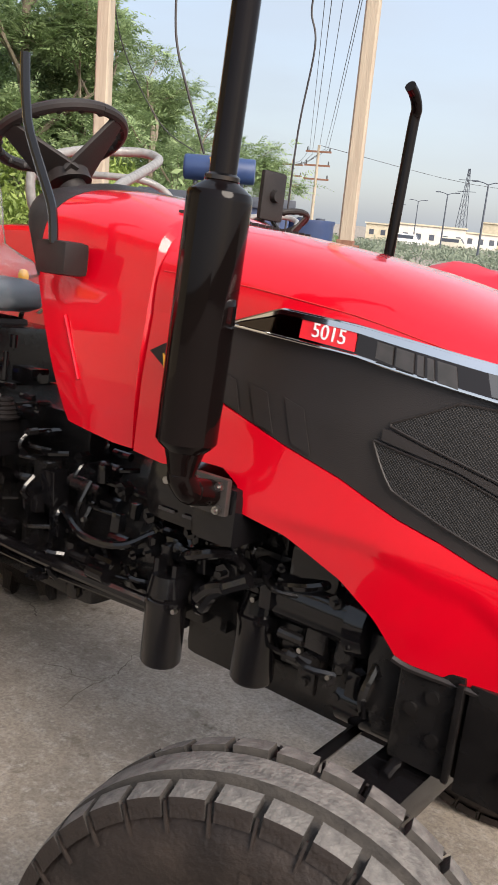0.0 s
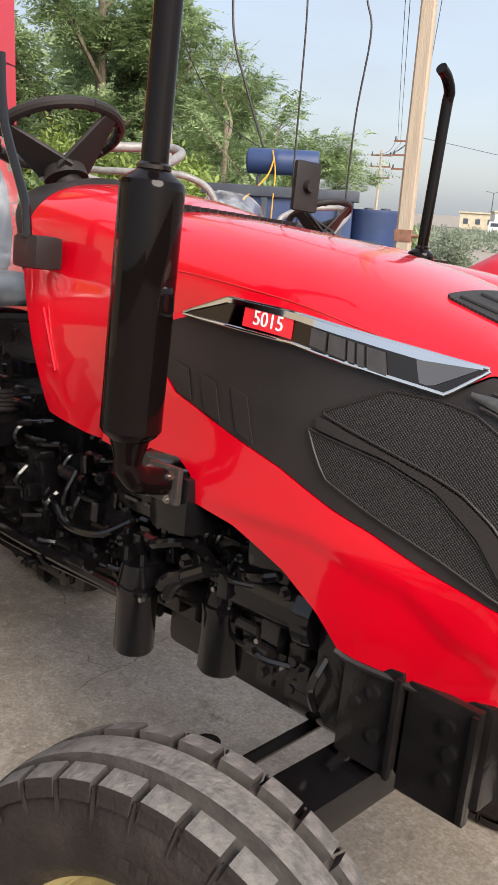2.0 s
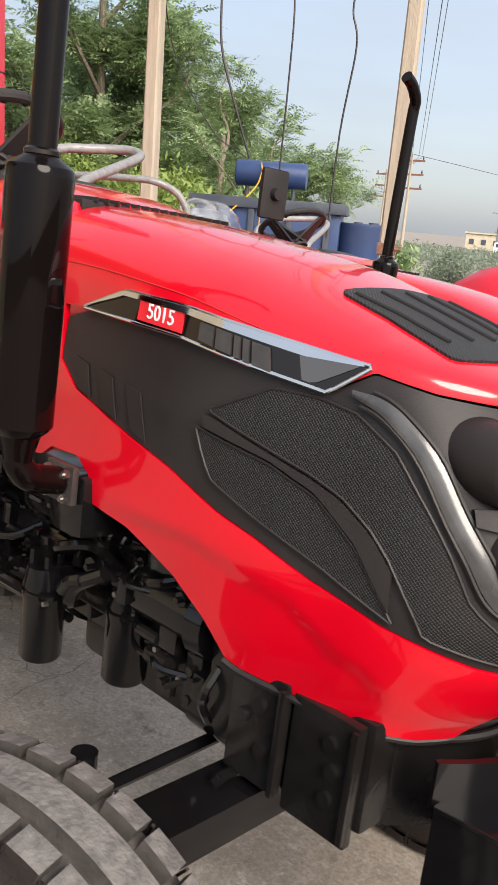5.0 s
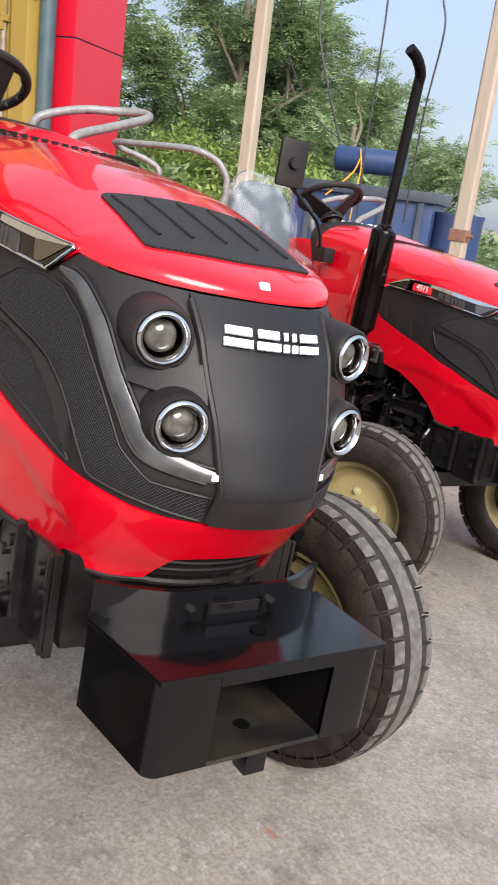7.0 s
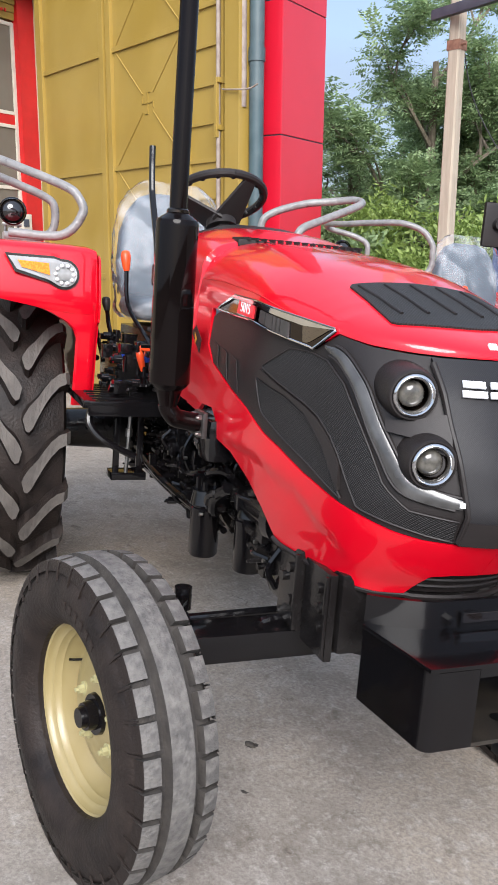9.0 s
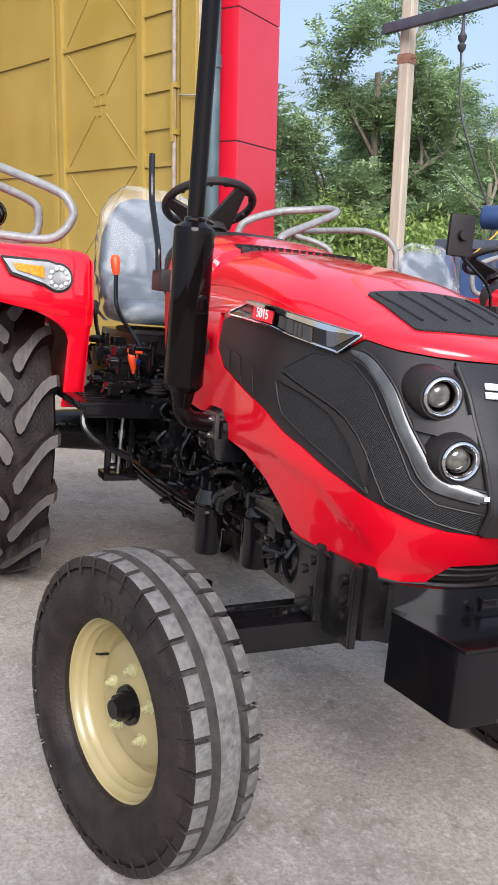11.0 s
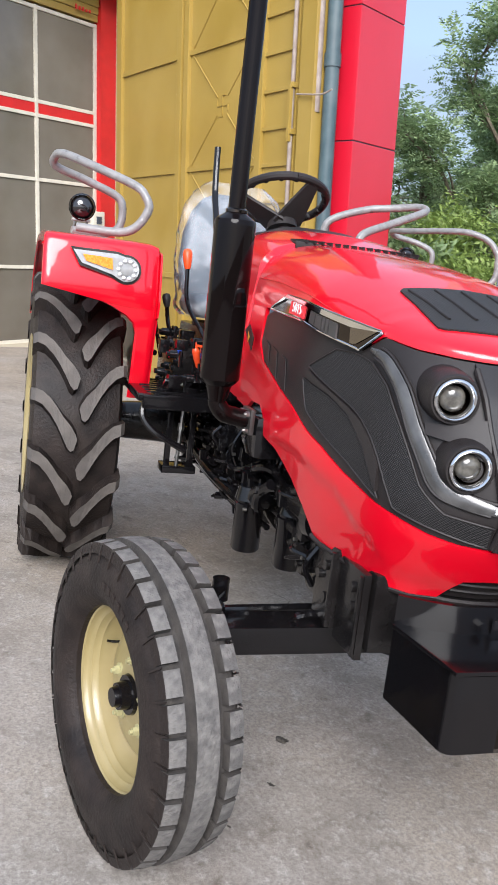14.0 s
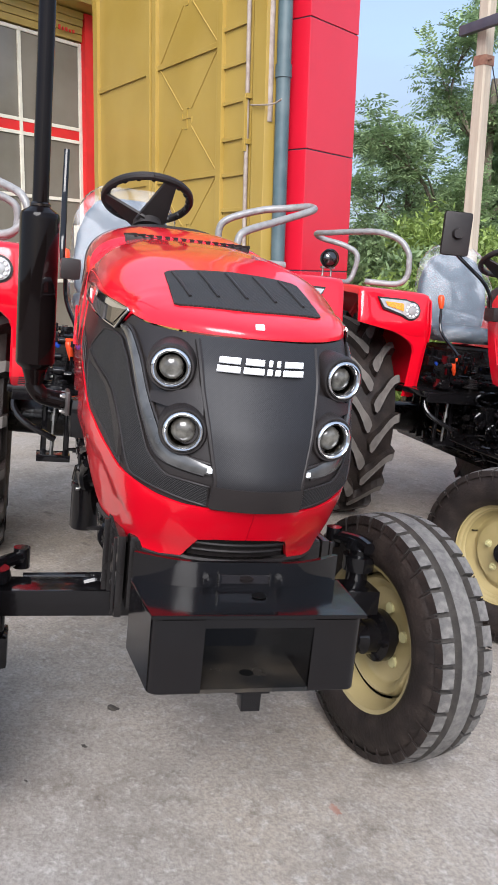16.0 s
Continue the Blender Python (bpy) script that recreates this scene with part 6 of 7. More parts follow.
def model_number(root, text):
    """The figures on the red plates of both flanks."""
    badge = [o for o in root.children if o.name.startswith("badge")]
    for side, parent in zip((-1, 1), badge):
        cu = bpy.data.curves.new("figures", "FONT")
        cu.body, cu.size, cu.align_x, cu.align_y, cu.extrude = text, .038, "CENTER", "CENTER", .0008
        tmp = bpy.data.objects.new("figures", cu)
        me = bpy.data.meshes.new_from_object(tmp)
        bpy.data.objects.remove(tmp)
        s0 = -.276
        c = skin(s0, 1.3545, .0130, side)
        ahead = (skin(s0 + .05, 1.3545 - .0035, .013, side) - skin(s0 - .05, 1.3545 + .0035, .013, side)).normalized() * (1 if side < 0 else -1)
        up = Vector((0, 0, 1))
        out = ahead.cross(up).normalized()
        up = out.cross(ahead).normalized()
        m = Matrix.Identity(4)
        m.col[0][:3], m.col[1][:3], m.col[2][:3], m.col[3][:3] = ahead, up, out, c
        me.transform(m)
        me.materials.append(WHITE)
        ob = new("figures", me)
        ob.parent = parent


# ---- trees, wires, the blue trolley and the distance ----
def frond_mesh(points, ways, rng, per, length, pairs, leaf, spread):
    """Feathery sprays: round each point, fronds with pairs of narrow leaflets along a drooping stalk."""
    n = len(points) * per
    way = np.repeat(np.array(ways), per, axis=0)
    base = np.repeat(np.array(points), per, axis=0) + np.clip(rng.normal(0, 1, (n, 3)), -1.4, 1.4) * np.array([spread, spread, spread * .6])
    d = way * .7 + rng.normal(0, 1, (n, 3)) * np.array([.8, .8, .34])
    d[:, 2] -= .10
    d /= np.linalg.norm(d, axis=1, keepdims=True)
    side = np.cross(d, np.array([0, 0, 1.0]) + rng.normal(0, .35, (n, 3)))
    side /= np.linalg.norm(side, axis=1, keepdims=True) + 1e-9
    L = length * rng.uniform(.6, 1.25, (n, 1))
    quads = []
    for k in range(pairs):
        f = (k + .6) / pairs
        c = base + d * L * f - np.array([0, 0, .28]) * L * f * f
        size = leaf * (.55 + .9 * math.sin(math.pi * min(f + .12, 1))) * rng.uniform(.75, 1.2, (n, 1))
        for sg in (-1, 1):
            a = side * sg * .85 + d * .45 + np.array([0, 0, -.18]) + rng.normal(0, .12, (n, 3))
            w = d * size * .22
            quads.append(np.stack([c, c + a * size * .5 + w, c + a * size, c + a * size * .5 - w], axis=1))
    v = np.concatenate(quads).reshape(-1, 3)
    return v, np.arange(len(v)).reshape(-1, 4)


def leaf_mesh(points, ways, size, rng, per, spread, flat=0.5):
    """Many small leaves round each point, as one list of vertices and faces."""
    n = len(points) * per
    base = np.repeat(np.array(points), per, axis=0)
    way = np.repeat(np.array(ways), per, axis=0)
    c = base + np.clip(rng.normal(0, 1, (n, 3)), -1.25, 1.25) * np.array([spread, spread, spread * 0.75]) + way * rng.uniform(-0.5, 1.2, (n, 1)) * spread
    a = way * 0.6 + rng.normal(0, 0.75, (n, 3))
    a[:, 2] -= 0.25
    a /= np.linalg.norm(a, axis=1, keepdims=True)
    u = np.cross(a, rng.normal(0, 1, (n, 3)) + np.array([0, 0, flat * 2]))
    u /= np.linalg.norm(u, axis=1, keepdims=True) + 1e-9
    s = size * rng.uniform(0.6, 1.5, (n, 1))
    w = s * rng.uniform(0.24, 0.40, (n, 1))
    v = np.stack([c - a * s, c + u * w, c + a * s, c - u * w], axis=1).reshape(-1, 3)
    f = np.arange(4 * n).reshape(-1, 4)
    return v, f


def tree(x, y, h, wide, seed, label, mat=None, per=26, leaf=0.035, clump=0.17, limbs=6, lean=(0, 0), bare=0.28, fork=3, name="tree", frond=0.0):
    rng = random.Random(seed)
    nr = np.random.default_rng(seed)
    z0 = ground_z(x, y)
    t = thing(name, label, name, pose(x, y, z0 - 0.05), group="trees behind the yard")
    bm = bmesh.new()
    top = Vector((lean[0], lean[1], h * 0.62))
    trunk = [Vector((0, 0, 0)), Vector((0.06, -0.04, h * 0.15)), Vector((lean[0] * .4, lean[1] * .4, h * 0.32)), top]
    r0 = 0.015 * h + 0.02
    tube(bm, trunk, r0, segs=9, n=4, r_end=r0 * 0.35)
    tips, ways = [], []
    line = smooth_line(trunk, 8)
    def grow(p, d, length, r, level):
        q1 = p + d * length * 0.5 + Vector((rng.uniform(-1, 1), rng.uniform(-1, 1), rng.uniform(-.3, .6))) * length * 0.12
        q2 = p + d * length + Vector((rng.uniform(-1, 1), rng.uniform(-1, 1), rng.uniform(-.5, .5))) * length * 0.15
        tube(bm, [p, q1, q2], r, segs=5, n=3, r_end=r * 0.35)
        if level == 0:
            for k in range(3):
                f = (k + 1.2) / 3.2
                tips.append(p.lerp(q2, f))
                ways.append((q2 - p).normalized())
            return
        tips.append(q2)
        ways.append(d)
        for k in range(fork + (1 if rng.random() < .4 else 0)):
            f = rng.uniform(0.35, 1.0)
            s = p.lerp(q1, f * 2) if f < .5 else q1.lerp(q2, f * 2 - 1)
            nd = (d * 0.75 + Vector((rng.uniform(-1, 1), rng.uniform(-1, 1), rng.uniform(-.45, .75)))).normalized()
            grow(s, nd, length * rng.uniform(0.5, 0.72), r * 0.5, level - 1)
    for k in range(limbs):
        f = bare + (1 - bare) * (k + rng.random() * .6) / limbs
        p = line[min(int(f * (len(line) - 1)), len(line) - 1)]
        a = k * 2.4 + rng.uniform(-.5, .5)
        up = 0.35 + 0.75 * f + rng.uniform(-.15, .25)
        d = Vector((math.cos(a), math.sin(a), up)).normalized()
        grow(p, d, wide * rng.uniform(0.48, 0.75) * (1.1 - 0.35 * f), r0 * (0.5 - 0.2 * f), 2)
    part("trunk", bm, BARK, t)
    if frond:
        v, f = frond_mesh([tuple(q) for q in tips], [tuple(q) for q in ways], nr, per, frond, 7, leaf, clump)
    else:
        v, f = leaf_mesh([tuple(q) for q in tips], [tuple(q) for q in ways], leaf, nr, per, clump)
    keep = v.reshape(-1, 4, 3)[:, 0, 2] > 0.12
    v = v.reshape(-1, 4, 3)[keep].reshape(-1, 3)
    f = np.arange(len(v)).reshape(-1, 4)
    me = bpy.data.meshes.new("crown")
    me.from_pydata(v.tolist(), [], f.tolist())
    me.materials.append(mat or LEAF)
    ob = new("crown", me)
    ob.parent = t
    tagged(ob, "", "", "", "stuff")
    return t


def aim(deg, dist):
    """A place at that bearing and distance from the middle of the walk."""
    a = radians(deg)
    return 1.4 + dist * math.cos(a), -1.2 + dist * math.sin(a)


FEATHERY = "leafy feathery acacia tree with many fine twigs"
BUSHY = "low bright green bush under the trees"
tree(*aim(146.3, 14.5), 8.4, 2.9, 3, FEATHERY, per=16, limbs=12, bare=.12, leaf=.07, frond=.42, clump=.16)
tree(*aim(142.6, 15.3), 7.0, 2.7, 8, FEATHERY, per=16, limbs=11, bare=.12, leaf=.068, frond=.42, clump=.16)
tree(*aim(138.6, 14.0), 5.6, 2.3, 12, FEATHERY, per=17, limbs=10, bare=.12, leaf=.046, frond=.34, clump=.13)
tree(*aim(135.0, 13.5), 4.2, 1.9, 21, "thin acacia tree with sparse drooping twigs", per=11, limbs=9, bare=.15, lean=(.4, .2), leaf=.045, frond=.30, clump=.12)
tree(*aim(151.6, 15.5), 6.3, 2.0, 31, "slender tree with sparse airy twigs", per=7, limbs=10, bare=.15, leaf=.075, frond=.38, clump=.15)
tree(*aim(148.6, 17.5), 6.6, 2.7, 33, FEATHERY, per=9, limbs=10, bare=.1, leaf=.095, frond=.45, clump=.2)
tree(*aim(140.3, 17.5), 6.0, 2.6, 35, FEATHERY, per=9, limbs=10, bare=.1, leaf=.095, frond=.45, clump=.2)
for deg_, dist_, h_, w_, seed_ in ((144.0, 12.0, 2.9, 1.7, 41), (140.2, 11.8, 2.6, 1.5, 43), (149.0, 12.5, 2.6, 1.7, 47), (146.6, 11.8, 2.3, 1.3, 49)):
    tree(*aim(deg_, dist_), h_, w_, seed_, BUSHY, LEAF_BRIGHT, per=80, limbs=10, bare=.02, leaf=.05, clump=.19, name="bush")
for deg_, dist_, h_, w_, seed_ in ((136.0, 12.4, 2.2, 1.4, 51), (131.0, 14.0, 1.9, 1.3, 53), (128.6, 17.0, 1.7, 1.2, 57), (152.5, 13.0, 2.4, 1.5, 59)):
    tree(*aim(deg_, dist_), h_, w_, seed_, "low dull green bush under the trees", LEAF, per=44, limbs=9, bare=.02, leaf=.07, clump=.2, name="bush")
tree(*aim(122.2, 34.0), 2.2, 1.0, 61, "small far acacia tree", LEAF_HAZED, per=24, limbs=7, bare=.25, leaf=.07, clump=.28)
for deg_, dist_, h_, w_, seed_ in ((136.5, 17.5, 3.0, 2.0, 67), (142.0, 18.0, 3.6, 2.6, 68), (148.5, 18.0, 3.6, 2.6, 69), (131.5, 18.5, 2.0, 1.6, 70)):
    tree(*aim(deg_, dist_), h_, w_, seed_, "tall scrub behind the trees", LEAF, per=44, limbs=9, bare=.02, leaf=.09, clump=.3, name="bush")


def far_hedge():
    """Scrub and trees along the far side of the road."""
    nr = np.random.default_rng(77)
    pts = []
    for k in range(420):
        deg = nr.uniform(92, 133)
        dist = nr.uniform(70, 150)
        x, y = aim(deg, dist)
        hgt = nr.uniform(.2, 1.2) if deg > 124 else nr.uniform(.05, .35)
        for j in range(6):
            pts.append((x + nr.normal(0, 1.4), y + nr.normal(0, 1.4), ground_z(x, y) + nr.uniform(0, hgt)))
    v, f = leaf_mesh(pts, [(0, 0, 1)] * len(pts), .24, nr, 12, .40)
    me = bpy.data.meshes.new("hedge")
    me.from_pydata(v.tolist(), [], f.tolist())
    me.materials.append(LEAF_HAZED)
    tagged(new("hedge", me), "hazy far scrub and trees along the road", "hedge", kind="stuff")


far_hedge()


def wire(pts, r=.008, label="thin black overhead cable", n=8):
    bm = bmesh.new()
    tube(bm, pts, r, segs=5, n=n)
    ob = part("overhead_cable", bm, WIRE)
    return tagged(ob, label, "cable", "overhead cables")


def crossbar():
    a, b = Vector((-5.425, 3.755, 3.70)), Vector((-3.075, 4.27, 3.70))
    t = thing("crossbar", "dark steel crossbar between the two poles", "beam", frame_at(a, b - a), kind="structure")
    L = (b - a).length
    part("beam", one_box(-.2, L + .2, -.16, -.10, -.04, .05, bevel=.006), DARK_STEEL, t)
    for q in (.32, .60, .83):
        bm = bmesh.new()
        lathe(bm, [(.012, -.36), (.035, -.33), (.04, -.30), (.02, -.28), (.038, -.25), (.04, -.22), (.018, -.19), (.012, -.05)], 12, "Z", m=Matrix.Translation((L * q, -.13, 0)))
        part("insulator", bm, WIRE, t)
    m = frame_at(a, b - a)
    return [m @ Vector((L * q, -.13, -.36)) for q in (.32, .60, .83)]


HANG = crossbar()
wire([HANG[0], HANG[0] + Vector((.02, .02, -.45)), HANG[0] + Vector((.10, .12, -.85)), HANG[0] + Vector((.16, .30, -1.30))], .011)
wire([HANG[1], HANG[1] + Vector((.03, 0, -.3)), HANG[1] + Vector((-.02, .05, -.8)), HANG[1] + Vector((-.08, .1, -1.5)), HANG[1] + Vector((-.1, .15, -2.1))], .008)
wire([HANG[2], HANG[2] + Vector((-.03, 0, -.25)), HANG[2] + Vector((.02, .02, -.5)), HANG[2] + Vector((-.08, .05, -1.1)), HANG[2] + Vector((-.15, .1, -1.9))], .008)
wire([(-5.4, 3.75, 3.7), (-5.6, 4.1, 3.0), (-5.45, 4.5, 2.35), (-5.1, 4.65, 2.1)], .006)


def far_pole(x, y, h, arms):
    z0 = ground_z(x, y)
    t = thing("far_utility_pole", "far thin utility pole with short cross arms", "utility pole", pose(x, y, z0, 0, 0, 20), group="far utility poles")
    bm = bmesh.new()
    rod(bm, (0, 0, 0), (0, 0, h), .11, .08, segs=8)
    part("shaft", bm, POLE, t)
    for k in range(arms):
        z = h - .35 - .75 * k
        a = part("cross_arm", one_box(-.75, .75, -.05, .05, z - .05, z + .05), BAND, t)
        for q in (-.65, 0, .65):
            bm = bmesh.new()
            rod(bm, (q, 0, z + .05), (q, 0, z + .25), .05, .03, segs=8)
            part("insulator", bm, WIRE, a)
    return Vector((x, y, z0 + h))


FP = [far_pole(*aim(125.2, 50), 6.8, 3), far_pole(*aim(126.6, 62), 6.7, 3), far_pole(*aim(111.5, 60), 5.0, 1), far_pole(*aim(108.0, 75), 6.5, 1), far_pole(*aim(105.5, 90), 9.5, 2)]
for k, (dx, z) in enumerate(((-.45, 7.4), (0, 7.7), (.45, 7.4), (-.3, 6.3), (.3, 6.3))):
    a = Vector((-3.075 + dx, 4.27, z))
    b = FP[0] + Vector((dx * 1.4, 0, -.2 - .3 * (k % 2)))
    wire([a, a.lerp(b, .3) - Vector((0, 0, .35)), a.lerp(b, .65) - Vector((0, 0, .35)), b], .009)
    wire([Vector((-5.425 + dx, 3.755, z)), Vector((-4.25 + dx, 4.0, z - .12)), a], .009, n=4)
    wire([b, b.lerp(FP[1], .5) - Vector((0, 0, .4)), FP[1] + Vector((dx, 0, -.3))], .012, n=4)
wire([FP[0], FP[0].lerp(FP[3], .5) - Vector((0, 0, .6)), FP[3]], .015, n=4)


def tower():
    x, y = aim(114.6, 200)
    t = thing("lattice_tower", "far grey steel lattice tower", "tower", pose(x, y, ground_z(x, y)))
    bm = bmesh.new()
    h = 17
    for sx in (-1, 1):
        for sy in (-1, 1):
            rod(bm, (sx * 1.2, sy * 1.2, 0), (sx * .15, sy * .15, h), .07, segs=5)
    for k in range(8):
        z, w = h * k / 8, 1.2 - 1.05 * k / 8
        z2, w2 = h * (k + 1) / 8, 1.2 - 1.05 * (k + 1) / 8
        for s in (-1, 1):
            rod(bm, (-w, s * w, z), (w2, s * w2, z2), .04, segs=4)
            rod(bm, (w, s * w, z), (-w2, s * w2, z2), .04, segs=4)
    for z in (12.0, 14.5):
        box(bm, -2.2, 2.2, -.06, .06, z, z + .12)
    part("mast", bm, DARK_STEEL, t)


tower()


def street_lamp(deg, dist, h):
    x, y = aim(deg, dist)
    t = thing("street_lamp", "far thin grey street lamp with two arms", "street lamp", pose(x, y, ground_z(x, y), 0, 0, deg - 90), group="far street lamps")
    bm = bmesh.new()
    rod(bm, (0, 0, 0), (0, 0, h), .13, .08, segs=8)
    part("post", bm, DARK_STEEL, t)
    for s in (-1, 1):
        bm = bmesh.new()
        tube(bm, [(0, 0, h - .1), (s * .5, 0, h + .1), (s * 1.1, 0, h + .2)], .05, segs=6, n=3)
        arm = part("arm", bm, DARK_STEEL, t)
        part("lantern", one_box(min(s * 1.0, s * 1.7), max(s * 1.0, s * 1.7), -.14, .14, h + .14, h + .28, bevel=.03), DARK_STEEL, arm)


for deg_, dist_ in ((117.6, 165), (115.9, 125), (113.6, 94), (118.8, 205), (110.5, 80)):
    street_lamp(deg_, dist_, 8.0)


def house(deg, dist, w, d, h, mat, turn, seed):
    x, y = aim(deg, dist)
    rng = random.Random(seed)
    t = thing("far_house", "far low flat-roofed house in hazy light", "house", pose(x, y, ground_z(x, y), 0, 0, turn), group="far houses")
    wl_ = part("wall", one_box(-w / 2, w / 2, -d / 2, d / 2, 0, h), mat, t, smooth=False)
    part("roof", one_box(-w / 2 - .3, w / 2 + .3, -d / 2 - .3, d / 2 + .3, h + .004, h + .3), PLASTER, t, smooth=False)
    n = int(w / 2.2)
    for fl in range(max(int(h / 3), 1)):
        for k in range(n):
            cx = -w / 2 + (k + .5) * w / n
            part("window", one_box(cx - .5, cx + .5, -d / 2 - .06, -d / 2 + .02, fl * 3 + 1.0, fl * 3 + 2.1), DARK_STEEL, t, smooth=False)


WALLW = material("pale_wall", (.60, .57, .52), .85, second=(.52, .49, .44), scale=.6)
for k, (deg, dist, w, d, h) in enumerate(((119.2, 190, 10, 7, 3.2), (116.6, 175, 13, 8, 3.6), (113.9, 180, 9, 7, 3.0), (111.2, 200, 14, 8, 5.5), (107, 185, 9, 7, 3.1), (103, 205, 11, 8, 3.3), (99, 200, 10, 8, 3.2))):
    house(deg, dist, w, d, h, WALLW if k % 3 else PLASTER, deg - 90 + 8 * (k % 3), k)


def van(deg, dist, mat, label):
    x, y = aim(deg, dist)
    t = thing("parked_van", label, "van", pose(x, y, ground_z(x, y), 0, 0, deg - 100), group="far parked vehicles")
    prof = [(-2.2, .35), (2.2, .35), (2.25, 1.0), (1.75, 1.15), (1.2, 1.95), (-2.15, 2.0), (-2.25, 1.2)]
    part("body", prism(bmesh.new(), [(x_, -.85, z_) for x_, z_ in prof], (0, 1.7, 0), bevel=.06), mat, t)
    for s in (-.87, .855):
        part("side_window", one_box(-1.9, 1.0, s, s + .015, 1.25, 1.8), DARK_STEEL, t, smooth=False)
    part("windscreen", prism(bmesh.new(), [(1.74, -.7, 1.18), (1.74, .7, 1.18), (1.24, .7, 1.9), (1.24, -.7, 1.9)], (.03, 0, .02)), DARK_STEEL, t, smooth=False)
    for wx in (-1.4, 1.4):
        for wy in (-.86, .70):
            bm = bmesh.new()
            rod(bm, (wx, wy, .36), (wx, wy + .16, .36), .36, segs=20)
            w_ = part("wheel", bm, RUBBER, t)
            bm = bmesh.new()
            rod(bm, (wx, wy - .006, .36), (wx, wy + .166, .36), .18, segs=16)
            part("wheel_rim", bm, STEEL, w_)


van(118.0, 140, WHITE, "white van parked far down the road")
van(115.0, 150, CREAM, "pale van parked far down the road")


def trolley():
    """A blue steel trolley with a roll on top and two drums behind the tractors."""
    o = Vector((-5.35, 4.45, 0))
    d = Vector((1.2, .9, 0)).normalized()
    z0 = ground_z(-4.8, 5.0)
    t = thing("blue_trolley", "blue steel tank trolley with a dark rim and white markings", "trolley", frame_at((o.x, o.y, z0), d))
    H = 1.74 - z0
    part("tank", one_box(-.15, 1.28, 0, .9, .35, H - .08, bevel=.03), BLUE, t)
    part("rim", one_box(-.20, 1.33, -.05, .95, H - .10, H, bevel=.015), DARK_STEEL, t)
    for x in (.05, .42, .79, 1.16):
        part("rib", one_box(x - .03, x + .03, -.035, .0, .35, H - .10, bevel=.008), DARK_STEEL, t)
    bm = bmesh.new()
    for k, w in enumerate((.05, .045, .05, .03, .02, .05, .02, .04, .03)):
        x = .34 + .068 * k
        box(bm, x, x + w, -.042, -.036, H - .46, H - .36)
    part("markings", bm, WHITE, t, "plain white markings", smooth=False)
    for x in (.1, 1.0):
        for y in (.1, .8):
            bm = bmesh.new()
            rod(bm, (x, y - .05, .18), (x, y + .05, .18), .18, segs=20)
            part("wheel", bm, RUBBER, t)
    for x, y in ((.1, .1), (1.0, .1), (.1, .8), (1.0, .8)):
        part("leg", one_box(x - .03, x + .03, y - .03, y + .03, .16, .40), DARK_STEEL, t)
    r = thing("blue_roll", "blue plastic roll tied on top of the trolley", "roll", frame_at((o.x, o.y, z0), d))
    bm = bmesh.new()
    zc = H + .235
    lathe(bm, [(.02, .20), (.10, .20), (.118, .21), (.122, .225), (.122, .50), (.124, .51), (.122, .52), (.122, .885), (.118, .90), (.10, .905), (.02, .90)], 28, "X", m=Matrix.Translation((0, .25, zc)))
    part("roll", bm, BLUE, r, angle=50)
    for x in (.32, .78):
        bm = bmesh.new()
        rod(bm, (x, .25, H - .002), (x, .25, zc - .11), .02, segs=8)
        part("prop", bm, DARK_STEEL, r)
    bm = bmesh.new()
    tube(bm, [(.48, .10, zc + .02), (.44, .06, zc - .12), (.34, -.02, H - .02), (.22, -.06, H - .14)], .008, segs=6, n=4)
    tube(bm, [(.46, .12, zc + .1), (.50, .09, zc - .1), (.51, -.06, H - .1), (.50, -.08, H - .5)], .006, segs=6, n=4)
    part("rope", bm, YELLOW_KNOB, r, "yellow rope")
    for k, x in enumerate((1.50, 1.34)):
        dr = thing("blue_drum", "dented blue plastic drum beside the trolley", "drum", frame_at((o.x, o.y, z0), d) @ pose(x, .30 + .75 * k, 0), group="blue drums")
        hh = H - .16
        bm = bmesh.new()
        lathe(bm, [(.02, 0), (.22, 0), (.24, .03), (.245, .3), (.255, .32), (.245, .34), (.245, .62), (.255, .64), (.245, .66), (.24, hh - .05), (.25, hh - .03), (.25, hh), (.22, hh), (.21, hh - .03), (.02, hh - .03)], 28, "Z")
        part("shell", bm, BLUE, dr, angle=40)
        bm = bmesh.new()
        lathe(bm, [(.02, hh - .02), (.05, hh - .02), (.05, hh + .015), (.02, hh + .02)], 12, "Z", m=Matrix.Translation((.1, 0, 0)))
        part("cap", bm, DARK_STEEL, dr)


trolley()


# ---- the tractors ----
def tractor(label):
    t = thing("tractor", label, "tractor", YARD, group="row of parked tractors")
    bonnet(t)
    cowl(t)
    exhaust(t)
    frame_parts(t)
    engine(t)
    platform(t)
    seat(t)
    for side in (-1, 1):
        fender(t, side)
        rear_wheel(t, side)
        mirror_stem(t, side)
    front_wheel(t, -1, 15, -.745)
    front_wheel(t, 1, 12, .625, -.085)
    return t


main_tractor = tractor("glossy red tractor with a black nose and cream-yellow wheels")
second = copy_thing(main_tractor, YARD @ pose(-.925, 2.313, 0))
for t_, text_, lab_ in ((main_tractor, "5015", ""), (second, "4515", "glossy red tractor with a black wing mirror, parked alongside")):
    tagged(t_, lab_)
    model_number(t_, text_)
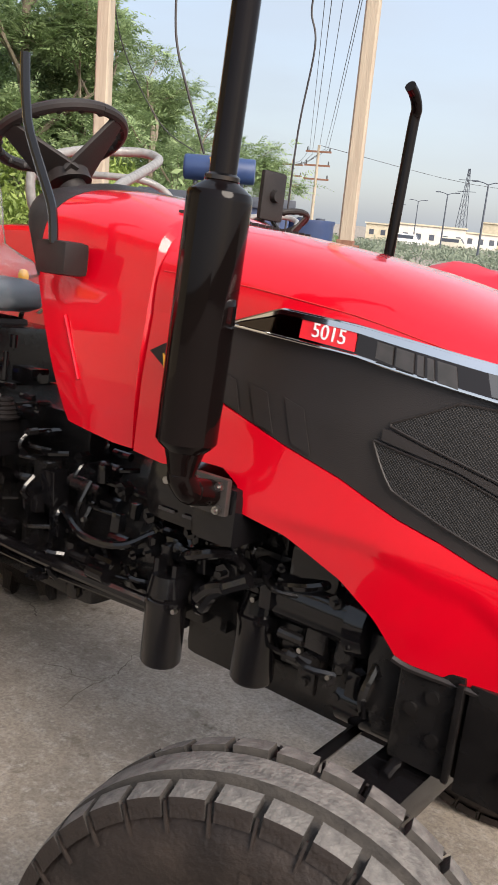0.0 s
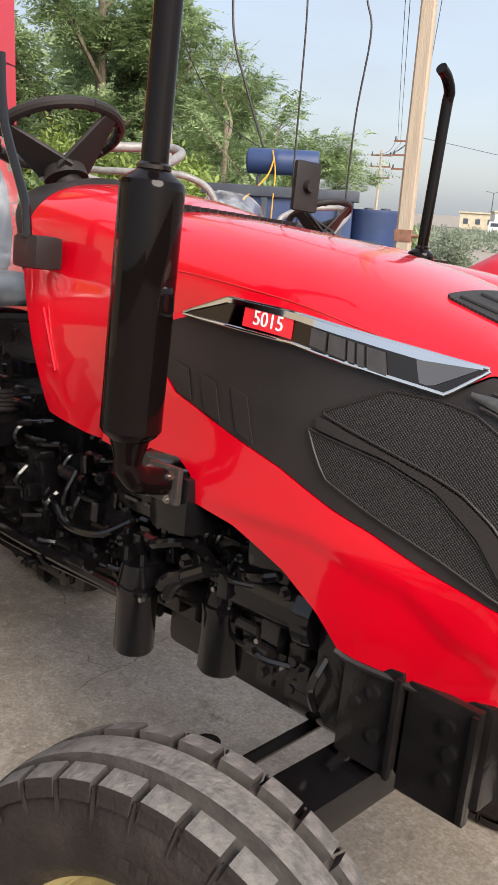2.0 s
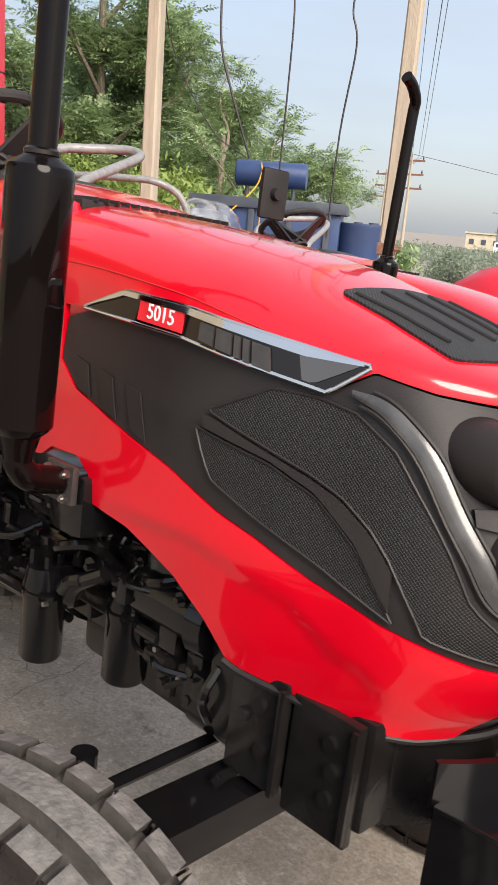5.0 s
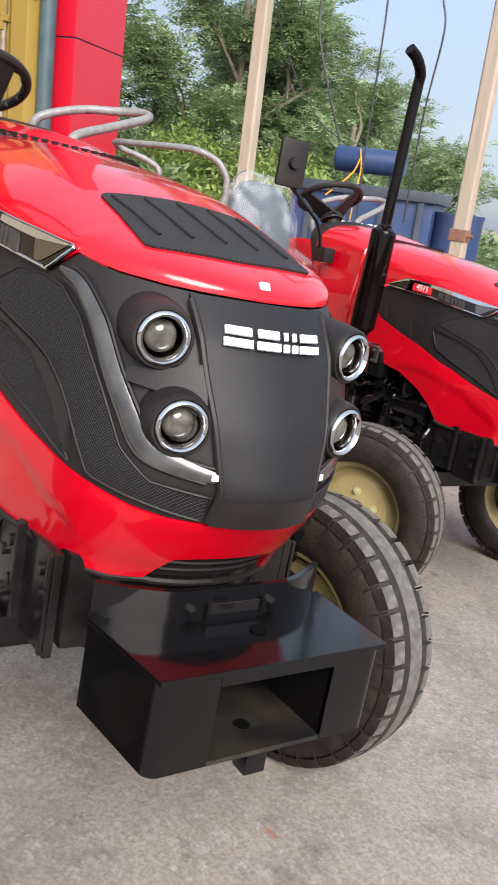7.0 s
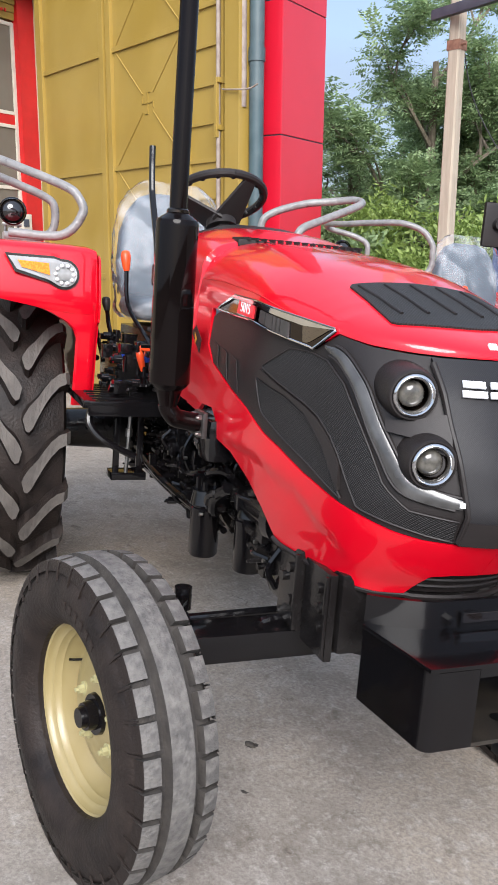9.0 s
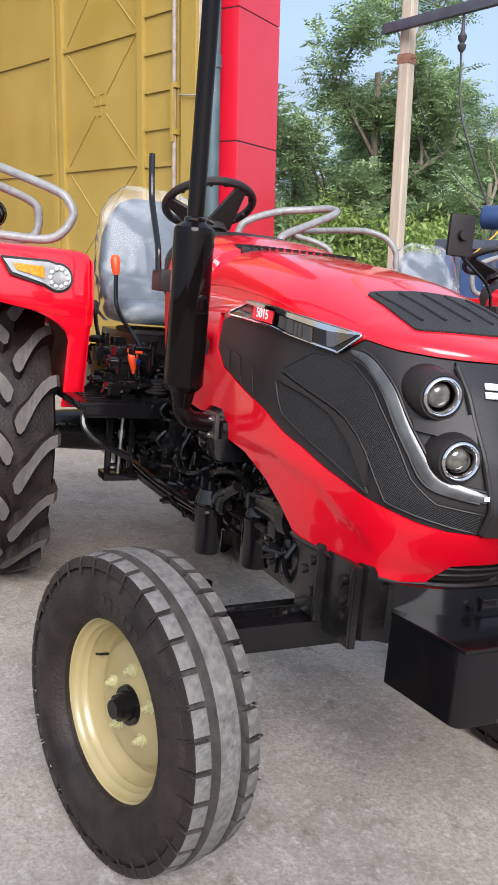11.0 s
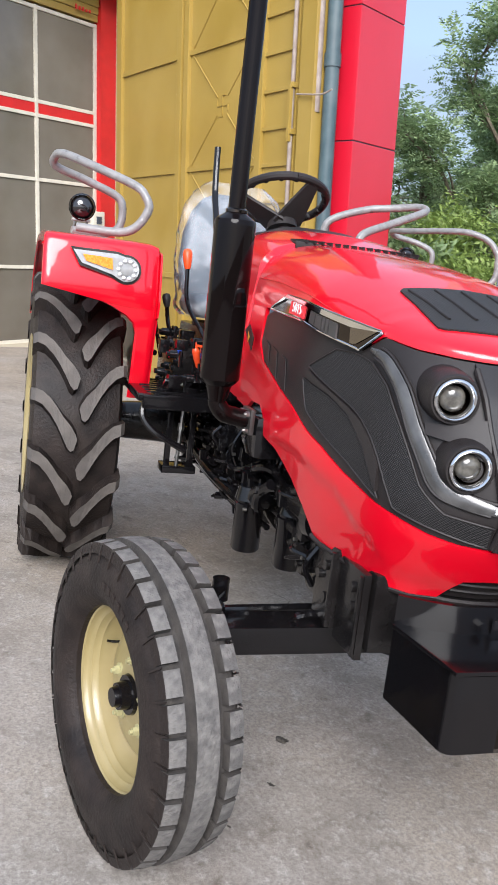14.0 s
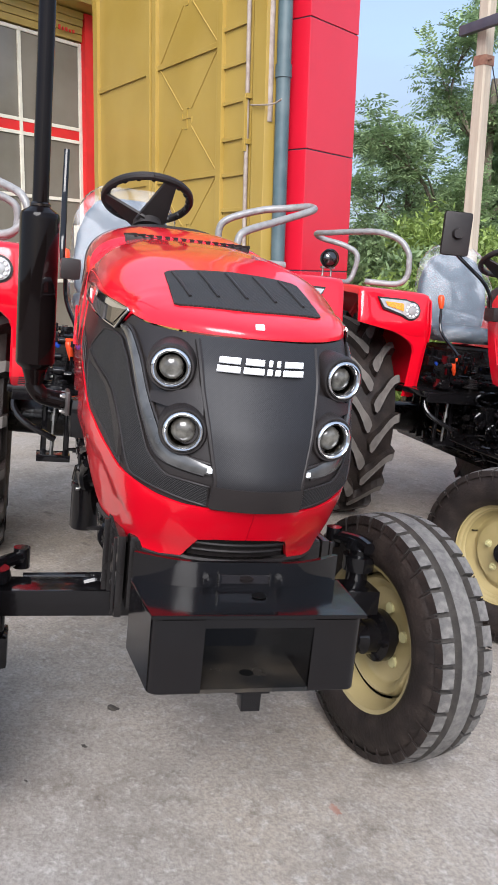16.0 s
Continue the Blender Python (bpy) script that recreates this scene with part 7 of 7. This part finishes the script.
# its fender rail is wider and its work lamp stands farther forward
for ob in second.children_recursive:
    if ob.name.startswith("guard_rail") and ob.data.vertices[0].co.y < 0:
        bm = rail_tube(RAIL_SECOND)
        shape = ob.data.copy()
        bm.to_mesh(shape)
        bm.free()
        shape.shade_smooth()
        ob.data = shape
    elif ob.name.startswith("work_lamp"):
        ob.matrix_basis = ob.matrix_basis @ pose(.09, -.12, .02)
# the second tractor's front wheels are turned farther
for ob in second.children:
    if ob.name.startswith("front_wheel"):
        p = ob.matrix_basis.translation.copy()
        ob.matrix_basis = Matrix.Translation(p) @ Matrix.Rotation(radians(13), 4, "Z") @ Matrix.Translation(-p) @ ob.matrix_basis
plain_stem(main_tractor)
mirror(second)


def covered_load():
    """A machine under a red cloth, farther along the row."""
    base = YARD @ Vector((-1.75, 5.7, 0))
    t = thing("covered_machine", "machine covered by a crumpled red cloth", "tarpaulin", pose(base.x, base.y, base.z, 0, 0, 8))
    rows = []
    for i in range(15):
        u = i / 14
        row = []
        for j in range(25):
            a = j / 24 * math.pi
            p = Vector(((u - .5) * 2.6, -.75 * math.cos(a), 1.88 * math.sin(a) ** .5 * (1 - .5 * abs(u - .5) ** 2.2)))
            k = noise.noise(p * 2.6) * .16 + noise.noise(p * 7) * .06
            row.append(p + Vector((0, -math.cos(a), math.sin(a))) * k)
        rows.append(row)
    part("cloth", sheet(bmesh.new(), rows, .01), CLADDING, t, angle=80)
    part("machine", one_box(-1.1, 1.1, -.55, .55, .02, 1.0, bevel=.05), DARK_STEEL, t)


covered_load()


def ground_marks():
    """Spots, a clod, a reddish stain and hairline cracks on the apron."""
    rng = random.Random(9)
    def blot(x, y, size, mat, name, label, kind="structure"):
        """A thin ragged patch on the ground."""
        c = YARD @ Vector((x, y, 0))
        bm = bmesh.new()
        turn = rng.uniform(0, 3)
        pts = []
        for k in range(30):
            a = k * 2 * math.pi / 30
            r = size * (.55 + .45 * rng.random())
            q = c + Matrix.Rotation(turn, 3, "Z") @ Vector((r * 1.5 * math.cos(a), r * .8 * math.sin(a), 0))
            pts.append(Vector((q.x, q.y, ground_z(q.x, q.y) + .003)))
        bm.faces.new([bm.verts.new(p) for p in pts])
        tagged(part(name, bm, mat, smooth=False), label, name, kind=kind)
    blot(-.372, -.182, .018, DIRT, "stain", "dark oily spot round a chip in the concrete")
    blot(-.150, -.293, .011, DIRT, "stain", "small dark spot on the concrete")
    blot(-.41, .563, .014, DIRT, "stain", "small dark spot on the concrete")
    blot(.016, -.462, .006, DIRT, "stain", "small dark spot on the concrete")
    blot(.236, .381, .022, STAIN, "stain", "faint reddish stain on the concrete")
    bm = bmesh.new()
    bmesh.ops.create_icosphere(bm, subdivisions=2, radius=.013)
    for v in bm.verts:
        v.co += v.co.normalized() * noise.noise(v.co * 60) * .010
        v.co.z *= .4
        v.co.x *= 1.6
    t = thing("clod", "small dark clod of dirt on the concrete", "clod", Matrix.Translation(YARD @ Vector((-.380, -.192, 0))) @ pose(0, 0, .003, 0, 0, 30))
    part("lump", bm, DIRT, t)
    for line in ([(-1.317, .028), (-1.36, .12), (-1.375, .246), (-1.37, .30), (-1.385, .342), (-1.44, .47), (-1.487, .621)], [(-1.375, .246), (-1.46, .20), (-1.52, .22), (-1.60, .17)], [(-2.32, .49), (-2.18, .46), (-2.036, .457), (-1.93, .40)]):
        pts = []
        for x, y in line:
            w = YARD @ Vector((x, y, 0))
            pts.append(w)
        P = smooth_line(pts, 6)
        bm = bmesh.new()
        rows = []
        for i, p in enumerate(P):
            d = (P[min(i + 1, len(P) - 1)] - P[max(i - 1, 0)]).normalized()
            s = Vector((-d.y, d.x, 0)) * rng.uniform(.0009, .0032)
            j = Vector((rng.uniform(-1, 1), rng.uniform(-1, 1), 0)) * .008
            rows.append([Vector((q.x, q.y, ground_z(q.x, q.y) + .0025)) for q in (p + j - s, p + j + s)])
        sheet(bm, rows, 0)
        tagged(part("crack", bm, CRACK, smooth=False), "hairline crack in the concrete", "crack", kind="structure")


ground_marks()
